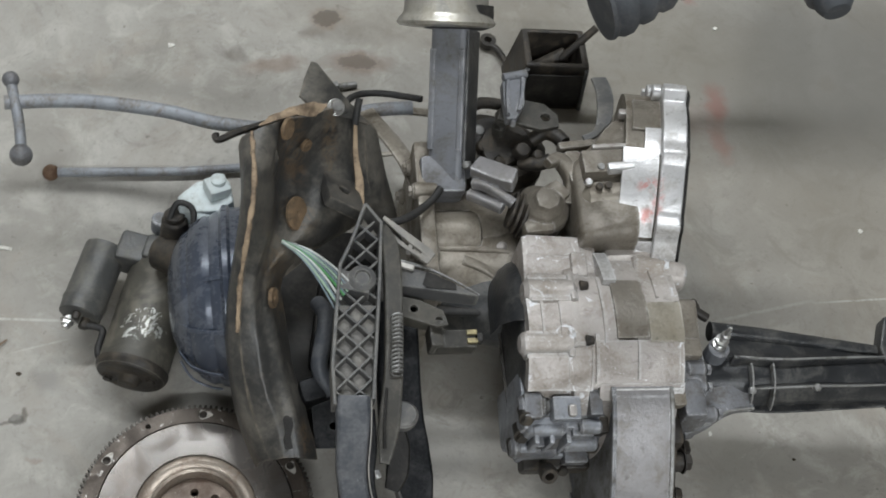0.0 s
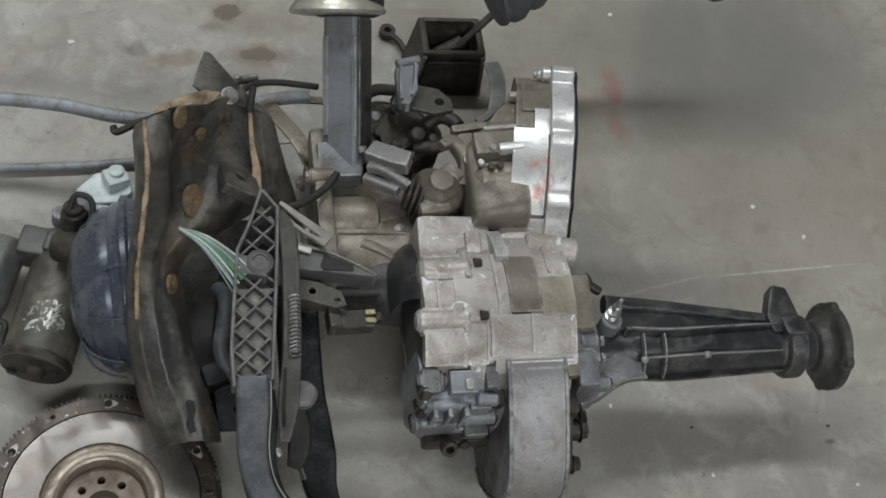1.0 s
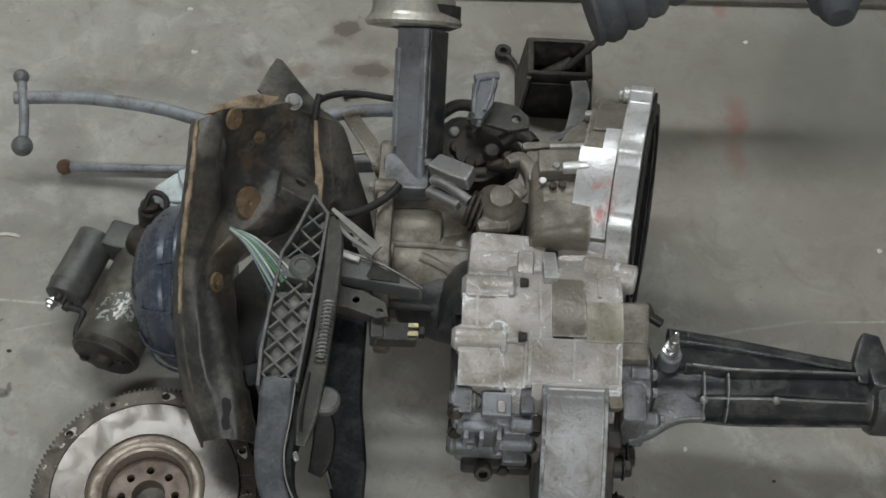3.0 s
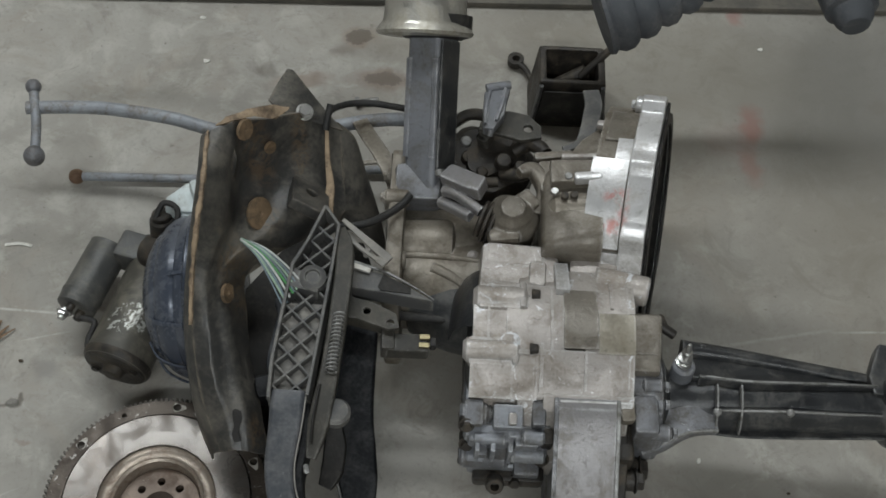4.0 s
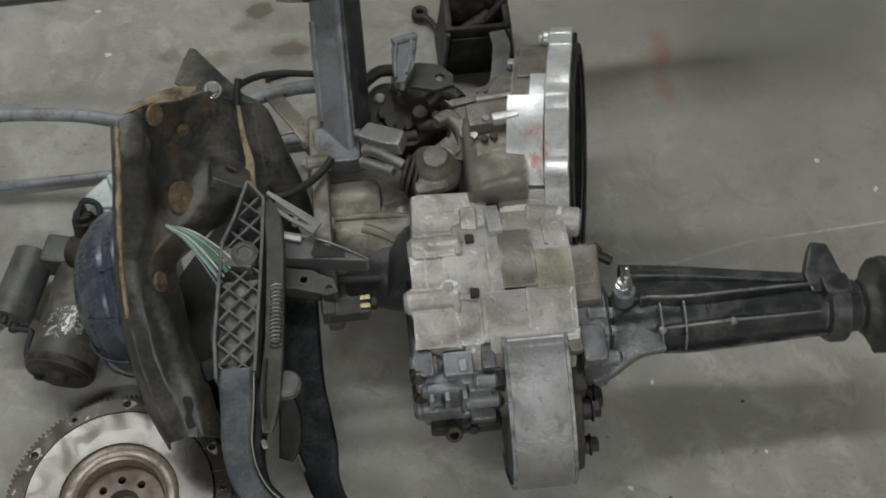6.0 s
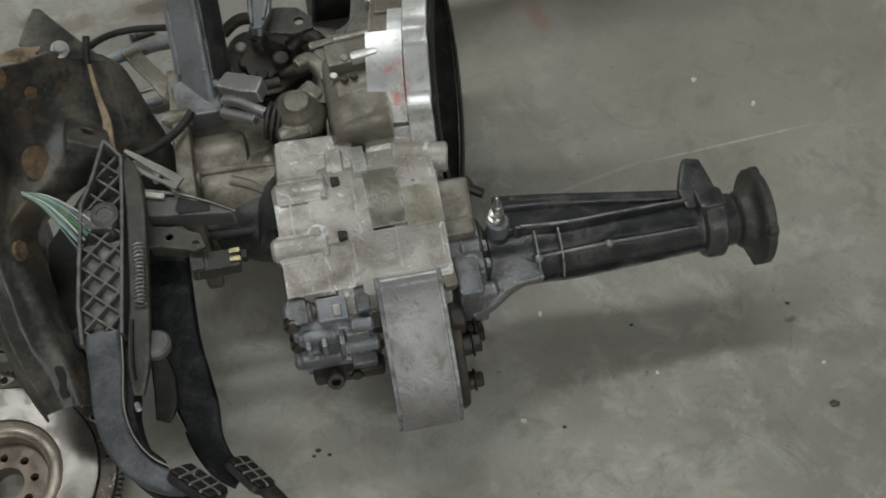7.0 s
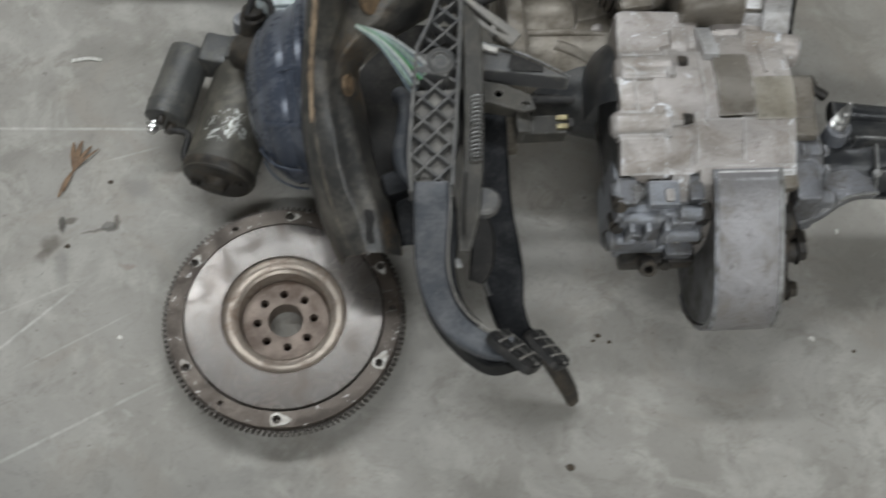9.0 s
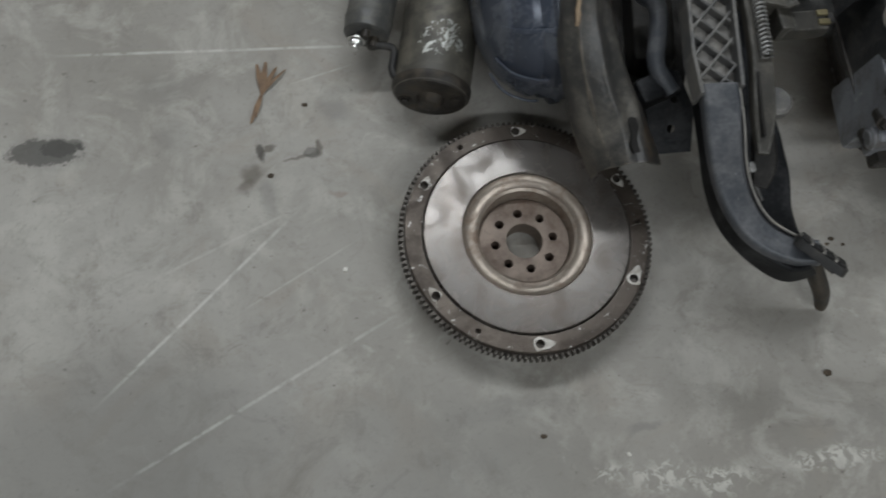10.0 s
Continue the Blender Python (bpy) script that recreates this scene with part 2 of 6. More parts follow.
def floor_material():
    n = Nodes("worn_concrete")
    a, b, c = n.noise(2.2, 5, 0.6, 0.4), n.noise(14, 6, 0.65, 0.5), n.noise(160, 5, 0.7)
    warpn = n.t.nodes.new("ShaderNodeTexNoise")
    warpn.inputs["Scale"].default_value = 38
    warpn.inputs["Detail"].default_value = 5
    n.link(n.pos, warpn.inputs["Vector"])
    sub = n.t.nodes.new("ShaderNodeVectorMath")
    sub.operation = "MULTIPLY_ADD"
    n.link(warpn.outputs["Color"], sub.inputs[0])
    sub.inputs[1].default_value = (0.034, 0.034, 0.0)
    sub.inputs[2].default_value = (-0.017, -0.017, 0.0)
    add = n.t.nodes.new("ShaderNodeVectorMath")
    n.link(n.pos, add.inputs[0])
    n.link(sub.outputs[0], add.inputs[1])
    wv = add.outputs[0]
    col = n.mix(n.ramp(a, 0.32, 0.68), (0.285, 0.27, 0.24), (0.44, 0.425, 0.392))
    col = n.mix(n.ramp(b, 0.46, 0.66, 0.0, 0.6), col, (0.52, 0.505, 0.465))
    col = n.mix(n.ramp(n.noise(5.5, 6, 0.7, 1.0), 0.50, 0.66, 0.0, 0.5), col, (0.33, 0.295, 0.25))
    col = n.mix(n.ramp(n.noise(11, 7, 0.75, 1.5), 0.54, 0.66, 0.0, 0.45), col, (0.22, 0.205, 0.18))
    col = n.mix(n.ramp(n.noise(8.5, 7, 0.72, 1.2), 0.50, 0.70, 0.0, 0.55), col, (0.235, 0.222, 0.19))
    col = n.mix(n.ramp(n.noise(30, 6, 0.7, 0.8), 0.55, 0.72, 0.0, 0.45), col, (0.24, 0.225, 0.19))
    col = n.mix(n.ramp(n.noise(24, 6, 0.7, 0.5, wv), 0.60, 0.74, 0.0, 0.4), col, (0.58, 0.575, 0.54))
    col = n.mix(n.ramp(c, 0.52, 0.78, 0.0, 0.5), col, (0.20, 0.19, 0.165))
    # darker pores
    col = n.mix(n.ramp(n.noise(70, 3, 0.6), 0.68, 0.74, 0.0, 0.6), col, (0.13, 0.12, 0.10))
    # places where pale floor paint is left, flaking
    lace = n.ramp(n.noise(75, 6, 0.75, 0.8), 0.49, 0.54)
    for x, y, rx, ry, k in PALE:
        m = n.math("MULTIPLY", n.math("MULTIPLY", n.spot(x, y, rx, ry, 0, 0.8, wv), k), lace)
        col = n.mix(m, col, (0.74, 0.73, 0.67))
    # oil, rust and red marks, and broad soft ellipses of painted shade
    for x, y, rx, ry, rot, k, shade in STAINS_AND_SHADE:
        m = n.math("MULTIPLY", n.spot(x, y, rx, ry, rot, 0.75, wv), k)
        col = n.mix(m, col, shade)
    # crisp ragged oil blots
    for x, y, rx, ry, rot, k in BLOTS:
        m = n.ramp(n.math("ADD", n.math("MULTIPLY", n.spot(x, y, rx, ry, rot, 1.0), 0.55), n.math("MULTIPLY", n.noise(85, 6, 0.7, 0.6), 0.7)), 0.60, 0.68, 0.0, k)
        col = n.mix(m, col, (0.035, 0.034, 0.030))
    # pale scratches
    brk = n.ramp(n.noise(60, 4, 0.7), 0.30, 0.58)
    for x0, y0, x1, y1, w, k in SCRATCHES:
        d = math.degrees(math.atan2(y1 - y0, x1 - x0))
        L = math.hypot(x1 - x0, y1 - y0) / 2
        v = n.mapped(((x0 + x1) / 2, (y0 + y1) / 2, 0), d, (L, w, 1))
        s = n.t.nodes.new("ShaderNodeSeparateXYZ")
        n.link(v, s.inputs[0])
        mx = n.ramp(n.math("ABSOLUTE", s.outputs[0]), 0.4, 1.0, 1.0, 0.0)
        my = n.ramp(n.math("ABSOLUTE", s.outputs[1]), 0.1, 1.4, 0.75, 0.0)
        m = n.math("MULTIPLY", n.math("MULTIPLY", mx, my), n.math("MULTIPLY", brk, k))
        col = n.mix(m, col, (0.72, 0.72, 0.68))
    rough = n.ramp(b, 0.3, 0.7, 0.52, 0.75)
    nor = n.bump(c, 0.25, 0.001)
    nor = n.bump(b, 0.12, 0.004, nor)
    return n.out(col, rough, 0.0, nor)


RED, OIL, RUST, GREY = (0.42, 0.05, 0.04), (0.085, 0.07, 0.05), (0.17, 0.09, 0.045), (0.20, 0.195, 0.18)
BLOTS = [(-0.606, 0.552, 0.085, 0.034, -3, 0.66), (-0.585, 0.556, 0.05, 0.022, 5, 0.5), (-0.305, 0.526, 0.018, 0.016, 0, 0.45), (-0.364, 0.530, 0.010, 0.024, 10, 0.5), (0.105, 1.198, 0.045, 0.032, 20, 0.45), (0.15, 1.112, 0.06, 0.028, 0, 0.35)]
STAINS_AND_SHADE = [
    (0.728, 1.055, 0.026, 0.055, -4, 0.85, RED), (0.720, 0.975, 0.022, 0.05, 8, 0.42, RED), (0.69, 1.02, 0.06, 0.05, 0, 0.12, RED),
    (0.722, 1.275, 0.02, 0.03, 0, 0.4, RED),
    (0.108, 1.198, 0.04, 0.03, 20, 0.55, RUST), (0.085, 1.165, 0.03, 0.018, 0, 0.4, OIL), (0.151, 1.111, 0.07, 0.032, 0, 0.5, RUST),
    (0.02, 1.10, 0.07, 0.025, 10, 0.45, RUST), (0.17, 1.17, 0.09, 0.03, 0, 0.3, OIL), (-0.03, 1.115, 0.03, 0.02, 0, 0.5, OIL),
    (0.70, 1.166, 0.03, 0.012, -10, 0.6, GREY), (0.80, 1.02, 0.05, 0.012, 5, 0.4, GREY), (0.93, 1.10, 0.03, 0.02, 50, 0.5, RUST), (0.752, 0.178, 0.055, 0.045, 0, 0.85, (0.50, 0.41, 0.30)), (0.775, 0.150, 0.06, 0.03, 20, 0.7, (0.50, 0.41, 0.30)),
    (-0.273, 0.581, 0.026, 0.024, 0, 0.45, GREY), (-0.598, 0.551, 0.06, 0.03, -3, 0.4, GREY),
    (-0.375, 0.50, 0.02, 0.016, 40, 0.6, OIL), (-0.36, 0.47, 0.012, 0.03, 0, 0.4, GREY), (-0.47, 0.62, 0.05, 0.03, 0, 0.3, GREY),
    (-0.46, 0.56, 0.03, 0.04, 0, 0.3, GREY), (0.916, 0.775, 0.02, 0.015, 0, 0.5, GREY), (0.93, 0.42, 0.015, 0.008, 0, 0.6, OIL),
    (-0.365, 0.532, 0.005, 0.018, 10, 0.7, OIL), (-0.358, 0.534, 0.014, 0.003, 40, 0.7, OIL), (-0.300, 0.530, 0.008, 0.012, -20, 0.7, OIL), (-0.318, 0.522, 0.024, 0.0035, 5, 0.6, OIL), (-0.382, 0.488, 0.016, 0.012, 30, 0.5, OIL), (-0.28, 0.47, 0.016, 0.006, 0, 0.35, RUST),
    (-0.13, 0.20, 0.10, 0.02, 8, 0.25, GREY), (0.02, 0.16, 0.03, 0.008, 20, 0.5, GREY), (0.30, 0.14, 0.09, 0.03, 0, 0.2, GREY),
    # wide grey ellipses paint in the light fall-off and a shadow along the tube
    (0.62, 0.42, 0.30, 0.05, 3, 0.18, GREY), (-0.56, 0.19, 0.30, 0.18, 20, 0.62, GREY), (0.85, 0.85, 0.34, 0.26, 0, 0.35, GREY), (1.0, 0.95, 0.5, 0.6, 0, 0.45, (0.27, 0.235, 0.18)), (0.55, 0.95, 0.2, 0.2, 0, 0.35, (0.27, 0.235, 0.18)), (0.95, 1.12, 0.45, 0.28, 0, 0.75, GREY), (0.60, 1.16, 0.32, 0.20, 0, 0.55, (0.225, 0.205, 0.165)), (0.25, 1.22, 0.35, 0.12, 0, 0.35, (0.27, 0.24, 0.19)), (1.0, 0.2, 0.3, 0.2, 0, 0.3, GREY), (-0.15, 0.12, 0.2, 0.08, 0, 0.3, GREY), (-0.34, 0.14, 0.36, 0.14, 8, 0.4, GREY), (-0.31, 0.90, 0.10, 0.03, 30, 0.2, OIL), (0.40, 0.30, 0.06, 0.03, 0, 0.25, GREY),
]
PALE = [(0.03, 0.108, 0.06, 0.026, 0.55), (0.10, 0.095, 0.05, 0.022, 0.6), (0.23, 0.105, 0.08, 0.022, 0.6), (0.75, 0.170, 0.075, 0.05, 0.7), (0.93, 0.15, 0.06, 0.04, 0.5), (-0.03, 0.12, 0.03, 0.012, 0.6)]
SCRATCHES = [
    (-0.57, 0.24, -0.31, 0.47, 0.0022, 0.75), (-0.57, 0.15, -0.20, 0.335, 0.0022, 0.55), (-0.53, 0.37, -0.30, 0.47, 0.002, 0.25),
    (-0.62, 0.677, -0.20, 0.662, 0.0022, 0.75), (0.79, 0.69, 1.09, 0.708, 0.002, 0.7), (0.62, 0.655, 0.83, 0.70, 0.003, 0.3),
    (-0.33, 0.615, -0.24, 0.64, 0.0015, 0.4), (-0.42, 0.33, -0.25, 0.42, 0.0015, 0.3),
]
M_FLOOR = floor_material()
M_WALL = surface("dusty_wall_paint", (0.62, 0.60, 0.565), (0.48, 0.46, 0.42), 0.8, 0, 0.4, 3.0, 60.0, 0.1)
M_CEIL = surface("dark_workshop_ceiling", (0.20, 0.195, 0.185), (0.13, 0.125, 0.115), 0.85, 0, 0.4, 3.0, 60.0, 0.1)
M_SKIRT = surface("dark_floor_edge", (0.10, 0.095, 0.085), (0.16, 0.145, 0.12), 0.8, 0, 0.5, 10.0, 90.0, 0.3)
M_CAST = surface("dirty_cast_aluminium", (0.455, 0.424, 0.400), (0.30, 0.262, 0.225), 0.34, 0.3, 0.48, 18.0, 300.0, 0.6, (0.70, 0.71, 0.73), 0.6, edge=(0.60, 0.595, 0.59))
M_COVER = surface("blue_tinged_aluminium", (0.265, 0.258, 0.262), (0.195, 0.178, 0.158), 0.36, 0.35, 0.42, 24.0, 280.0, 0.5, (0.62, 0.62, 0.63), 0.35, edge=(0.66, 0.67, 0.69))
M_ADAPT = surface("oily_grey_casting", (0.19, 0.195, 0.21), (0.10, 0.092, 0.082), 0.42, 0.35, 0.55, 34.0, 280.0, 0.5, (0.46, 0.47, 0.49), 0.35, edge=(0.55, 0.56, 0.58))
M_NECK = surface("oil_browned_aluminium", (0.215, 0.194, 0.163), (0.125, 0.104, 0.077), 0.32, 0.25, 0.5, 30.0, 280.0, 0.5, (0.42, 0.40, 0.37), 0.3, edge=(0.50, 0.48, 0.45))
M_CAST_DIRTY = surface("grimy_cast_aluminium", (0.245, 0.22, 0.183), (0.135, 0.112, 0.082), 0.36, 0.25, 0.55, 26.0, 260.0, 0.5, (0.45, 0.42, 0.38), 0.2, edge=(0.46, 0.43, 0.39))
M_SILVER = surface("bare_cast_aluminium", (0.60, 0.60, 0.605), (0.33, 0.31, 0.285), 0.32, 0.5, 0.42, 20.0, 300.0, 0.3, spots=[(0.462, 0.699, 0.020, 0.011, (0.62, 0.17, 0.14), 0.6), (0.459, 0.667, 0.020, 0.011, (0.62, 0.17, 0.14), 0.6), (0.470, 0.683, 0.010, 0.020, (0.62, 0.17, 0.14), 0.4)], edge=(0.85, 0.86, 0.87))
M_FLANGE = surface("dusty_black_flange", (0.050, 0.050, 0.048), (0.105, 0.100, 0.090), 0.45, 0.2, 0.5, 40.0, 260.0, 0.4)
M_OLIVE = surface("oil_stained_aluminium", (0.30, 0.275, 0.225), (0.21, 0.185, 0.140), 0.36, 0.3, 0.5, 26.0, 260.0, 0.5, edge=(0.50, 0.48, 0.44))
M_CASTBLUE = surface("blue_grey_cast_aluminium", (0.285, 0.30, 0.33), (0.175, 0.172, 0.168), 0.45, 0.35, 0.5, 28.0, 260.0, 0.45, (0.55, 0.55, 0.56), 0.35, edge=(0.62, 0.63, 0.66))
M_BLACK = surface("oily_black_casting", (0.036, 0.038, 0.041), (0.098, 0.096, 0.090), 0.28, 0.2, 0.46, 30.0, 260.0, 0.4, (0.24, 0.235, 0.22), 0.15, 0.6, edge=(0.24, 0.24, 0.235))
M_GRIME = surface("greasy_black_steel", (0.030, 0.027, 0.024), (0.085, 0.07, 0.052), 0.45, 0.2, 0.5, 40.0, 260.0, 0.5, (0.25, 0.23, 0.2), 0.1, 0.75)
M_RIB = surface("scuffed_rib_metal", (0.32, 0.32, 0.315), (0.13, 0.125, 0.11), 0.4, 0.5, 0.5, 60.0, 300.0, 0.3)
# near black: some steel parts, and shade put into recesses and gaps
M_INSIDE = surface("near_black_metal_and_shade", (0.02, 0.019, 0.018), (0.04, 0.036, 0.030), 0.5, 0.6, 0.4, 30.0, 200.0, 0.3)
M_POST = surface("grey_painted_steel", (0.185, 0.193, 0.212), (0.12, 0.113, 0.10), 0.5, 0.15, 0.4, 24.0, 260.0, 0.3, (0.36, 0.35, 0.34), 0.15, edge=(0.42, 0.42, 0.43))
M_ZINC = surface("stained_zinc_plate", (0.55, 0.54, 0.50), (0.30, 0.27, 0.21), 0.3, 0.85, 0.45, 22.0, 200.0, 0.25, (0.10, 0.09, 0.07), 0.15, 0.6)
M_BOLT = surface("bright_plated_steel", (0.62, 0.62, 0.61), (0.35, 0.33, 0.29), 0.28, 0.9, 0.3, 60.0, 300.0, 0.2)
M_BARE = surface("bare_scraped_steel", (0.62, 0.60, 0.56), (0.36, 0.32, 0.27), 0.5, 0.3, 0.45, 90.0, 300.0, 0.3)
M_RUST = surface("rusted_steel", (0.22, 0.14, 0.09), (0.12, 0.06, 0.035), 0.6, 0.3, 0.55, 60.0, 300.0, 0.6, (0.40, 0.30, 0.2), 0.3)
M_RUBBER = surface("dusty_grey_rubber", (0.080, 0.087, 0.098), (0.15, 0.15, 0.155), 0.7, 0.0, 0.4, 20.0, 220.0, 0.3)
M_BLACKRUB = surface("black_rubber", (0.018, 0.018, 0.018), (0.06, 0.055, 0.05), 0.6, 0.0, 0.35, 40.0, 240.0, 0.3)
M_PANEL = surface("dirty_black_body_panel", (0.042, 0.042, 0.041), (0.142, 0.131, 0.112), 0.34, 0.1, 0.50, 17.0, 170.0, 0.5, (0.20, 0.14, 0.08), 0.12, edge=(0.22, 0.19, 0.15), spots=[(0.028, 0.735, 0.026, 0.034, (0.20, 0.125, 0.065), 0.4), (0.012, 0.600, 0.026, 0.055, (0.18, 0.12, 0.06), 0.4), (0.036, 0.676, 0.032, 0.034, (0.20, 0.135, 0.07), 0.35), (0.075, 0.765, 0.014, 0.040, (0.20, 0.125, 0.06), 0.35), (0.045, 0.440, 0.012, 0.030, (0.20, 0.13, 0.07), 0.4)])
M_SPAR = surface("olive_dusty_spar", (0.034, 0.032, 0.027), (0.080, 0.073, 0.060), 0.55, 0.0, 0.5, 26.0, 260.0, 0.3, edge=(0.19, 0.185, 0.17))
M_FOAM = surface("tan_sealing_foam", (0.43, 0.325, 0.22), (0.16, 0.115, 0.078), 0.9, 0.0, 0.5, 55.0, 300.0, 0.8)
M_RUSTPLUG = surface("rusty_plug", (0.215, 0.145, 0.085), (0.10, 0.072, 0.045), 0.8, 0.0, 0.5, 70.0, 300.0, 0.5)
M_DARKARM = surface("black_pedal_steel", (0.012, 0.013, 0.015), (0.026, 0.027, 0.029), 0.55, 0.75, 0.45, 22.0, 240.0, 0.3, edge=(0.05, 0.05, 0.052))
M_BOOST = surface("dusty_blue_black_paint", (0.064, 0.077, 0.106), (0.17, 0.184, 0.212), 0.26, 0.2, 0.42, 14.0, 200.0, 0.15, (0.22, 0.24, 0.27), 0.12, 0.36)
M_WHITE = surface("milky_plastic", (0.70, 0.78, 0.79), (0.48, 0.50, 0.47), 0.45, 0.0, 0.35, 24.0, 200.0, 0.2)
M_PLASTIC = surface("dusty_dark_plastic", (0.082, 0.083, 0.084), (0.155, 0.148, 0.135), 0.5, 0.0, 0.5, 26.0, 260.0, 0.3, edge=(0.24, 0.235, 0.22))
M_PLASTIC2 = surface("dusty_plastic_web", (0.25, 0.24, 0.225), (0.36, 0.34, 0.30), 0.65, 0.0, 0.5, 30.0, 240.0, 0.3)
M_BLUEARM = surface("scuffed_blue_black_arm", (0.062, 0.069, 0.080), (0.145, 0.148, 0.157), 0.42, 0.1, 0.45, 22.0, 240.0, 0.3, (0.26, 0.26, 0.27), 0.12, edge=(0.26, 0.26, 0.27))
M_SOLENOID = surface("worn_black_paint", (0.076, 0.078, 0.077), (0.150, 0.145, 0.128), 0.34, 0.1, 0.5, 30.0, 240.0, 0.4, (0.25, 0.24, 0.22), 0.15)
M_BAR = surface("grey_painted_rod", (0.30, 0.32, 0.35), (0.17, 0.15, 0.125), 0.5, 0.2, 0.45, 40.0, 260.0, 0.4)
M_FLYRING = surface("rusty_ring_steel", (0.125, 0.105, 0.088), (0.062, 0.045, 0.034), 0.40, 0.6, 0.5, 26.0, 240.0, 0.4, (0.72, 0.70, 0.67), 0.55, 0.6)
M_TEETH = surface("dark_gear_steel", (0.095, 0.085, 0.075), (0.05, 0.04, 0.032), 0.4, 0.7, 0.4, 60.0, 300.0, 0.3, (0.4, 0.38, 0.35), 0.15)
M_HUB = surface("brown_rusted_hub", (0.25, 0.200, 0.165), (0.135, 0.092, 0.068), 0.45, 0.5, 0.45, 34.0, 240.0, 0.4, (0.45, 0.39, 0.33), 0.2)
M_BOWL = surface("tan_worn_steel", (0.37, 0.32, 0.27), (0.18, 0.125, 0.092), 0.38, 0.6, 0.4, 40.0, 240.0, 0.3)
M_COPPER = surface("brass_contact", (0.30, 0.26, 0.15), (0.15, 0.125, 0.08), 0.35, 0.8, 0.3, 80.0, 300.0, 0.2)
M_LEAF = surface("dry_leaf", (0.30, 0.20, 0.125), (0.17, 0.11, 0.07), 0.9, 0.0, 0.5, 60.0, 300.0, 0.5)
M_CHIP = surface("pale_paint_flake", (0.80, 0.79, 0.74), (0.55, 0.52, 0.45), 0.7, 0.0, 0.35, 90.0, 300.0, 0.3)
M_CRUMB = surface("dark_crumb", (0.07, 0.055, 0.04), (0.15, 0.11, 0.07), 0.9, 0.0, 0.5, 120.0, 400.0, 0.5)
M_WIRE = [surface("white_wire", (0.70, 0.72, 0.70), (0.45, 0.45, 0.42), 0.45, 0, 0.25), surface("green_wire", (0.10, 0.33, 0.12), (0.10, 0.20, 0.10), 0.45, 0, 0.25),
          surface("slate_wire", (0.20, 0.26, 0.30), (0.15, 0.17, 0.18), 0.45, 0, 0.25), surface("pale_green_wire", (0.38, 0.52, 0.40), (0.25, 0.33, 0.27), 0.45, 0, 0.25)]


def friction_material():
    n = Nodes("turned_steel_face")
    r = n.length(n.mapped((FLY[0], FLY[1], 0), 0, (1, 1, 100)))
    w = n.t.nodes.new("ShaderNodeTexNoise")
    w.noise_dimensions = "1D"
    w.inputs["Scale"].default_value = 420
    w.inputs["Detail"].default_value = 3
    n.link(r, w.inputs["W"])
    smear = n.noise(28, 6, 0.65, 1.2)
    col = n.mix(n.ramp(smear, 0.4, 0.75), (0.165, 0.152, 0.14), (0.10, 0.084, 0.072))
    col = n.mix(n.ramp(n.noise(120, 4), 0.66, 0.75, 0, 0.6), col, (0.09, 0.065, 0.05))
    col = n.mix(n.ramp(n.noise(9, 5, 0.7, 1.0), 0.48, 0.66, 0, 0.5), col, (0.12, 0.095, 0.078))
    rough = n.ramp(smear, 0.35, 0.75, 0.22, 0.38)
    off = n.t.nodes.new("ShaderNodeVectorMath")
    off.operation = "MULTIPLY_ADD"
    n.link(n.pos, off.inputs[0])
    off.inputs[1].default_value = (1, 1, 0)
    off.inputs[2].default_value = (-FLY[0], -FLY[1], 0)
    unit = n.t.nodes.new("ShaderNodeVectorMath")
    unit.operation = "NORMALIZE"
    n.link(off.outputs[0], unit.inputs[0])
    n.link(unit.outputs[0], n.bsdf.inputs["Tangent"])
    n.bsdf.inputs["Anisotropic"].default_value = 0.5
    return n.out(col, rough, 0.45, n.bump(w.outputs["Fac"], 0.05, 0.0006))


def starter_material():
    """Grimy black can with aluminium-coloured flakes where the paint has come off."""
    n = Nodes("flaked_starter_paint")
    big, small = n.noise(26, 6, 0.62, 0.6), n.noise(220, 4)
    col = n.mix(n.ramp(big, 0.42, 0.65), (0.075, 0.071, 0.060), (0.150, 0.138, 0.112))
    patch = n.spot(-0.148, 0.612, 0.040, 0.034, 20, 0.35, None, 0.07, 0.1)
    m = n.ramp(n.math("ADD", n.math("MULTIPLY", patch, 0.27), n.noise(62, 6, 0.7, 1.8)), 0.79, 0.83)
    col = n.mix(m, col, (0.50, 0.51, 0.48))
    return n.out(col, n.ramp(m, 0, 1, 0.5, 0.4), n.ramp(m, 0, 1, 0.1, 0.6), n.bump(big, 0.4, 0.003, n.bump(small, 0.3, 0.001)))


FLY = (-0.081, 0.3815)
M_FRICTION = friction_material()
M_STARTER = starter_material()


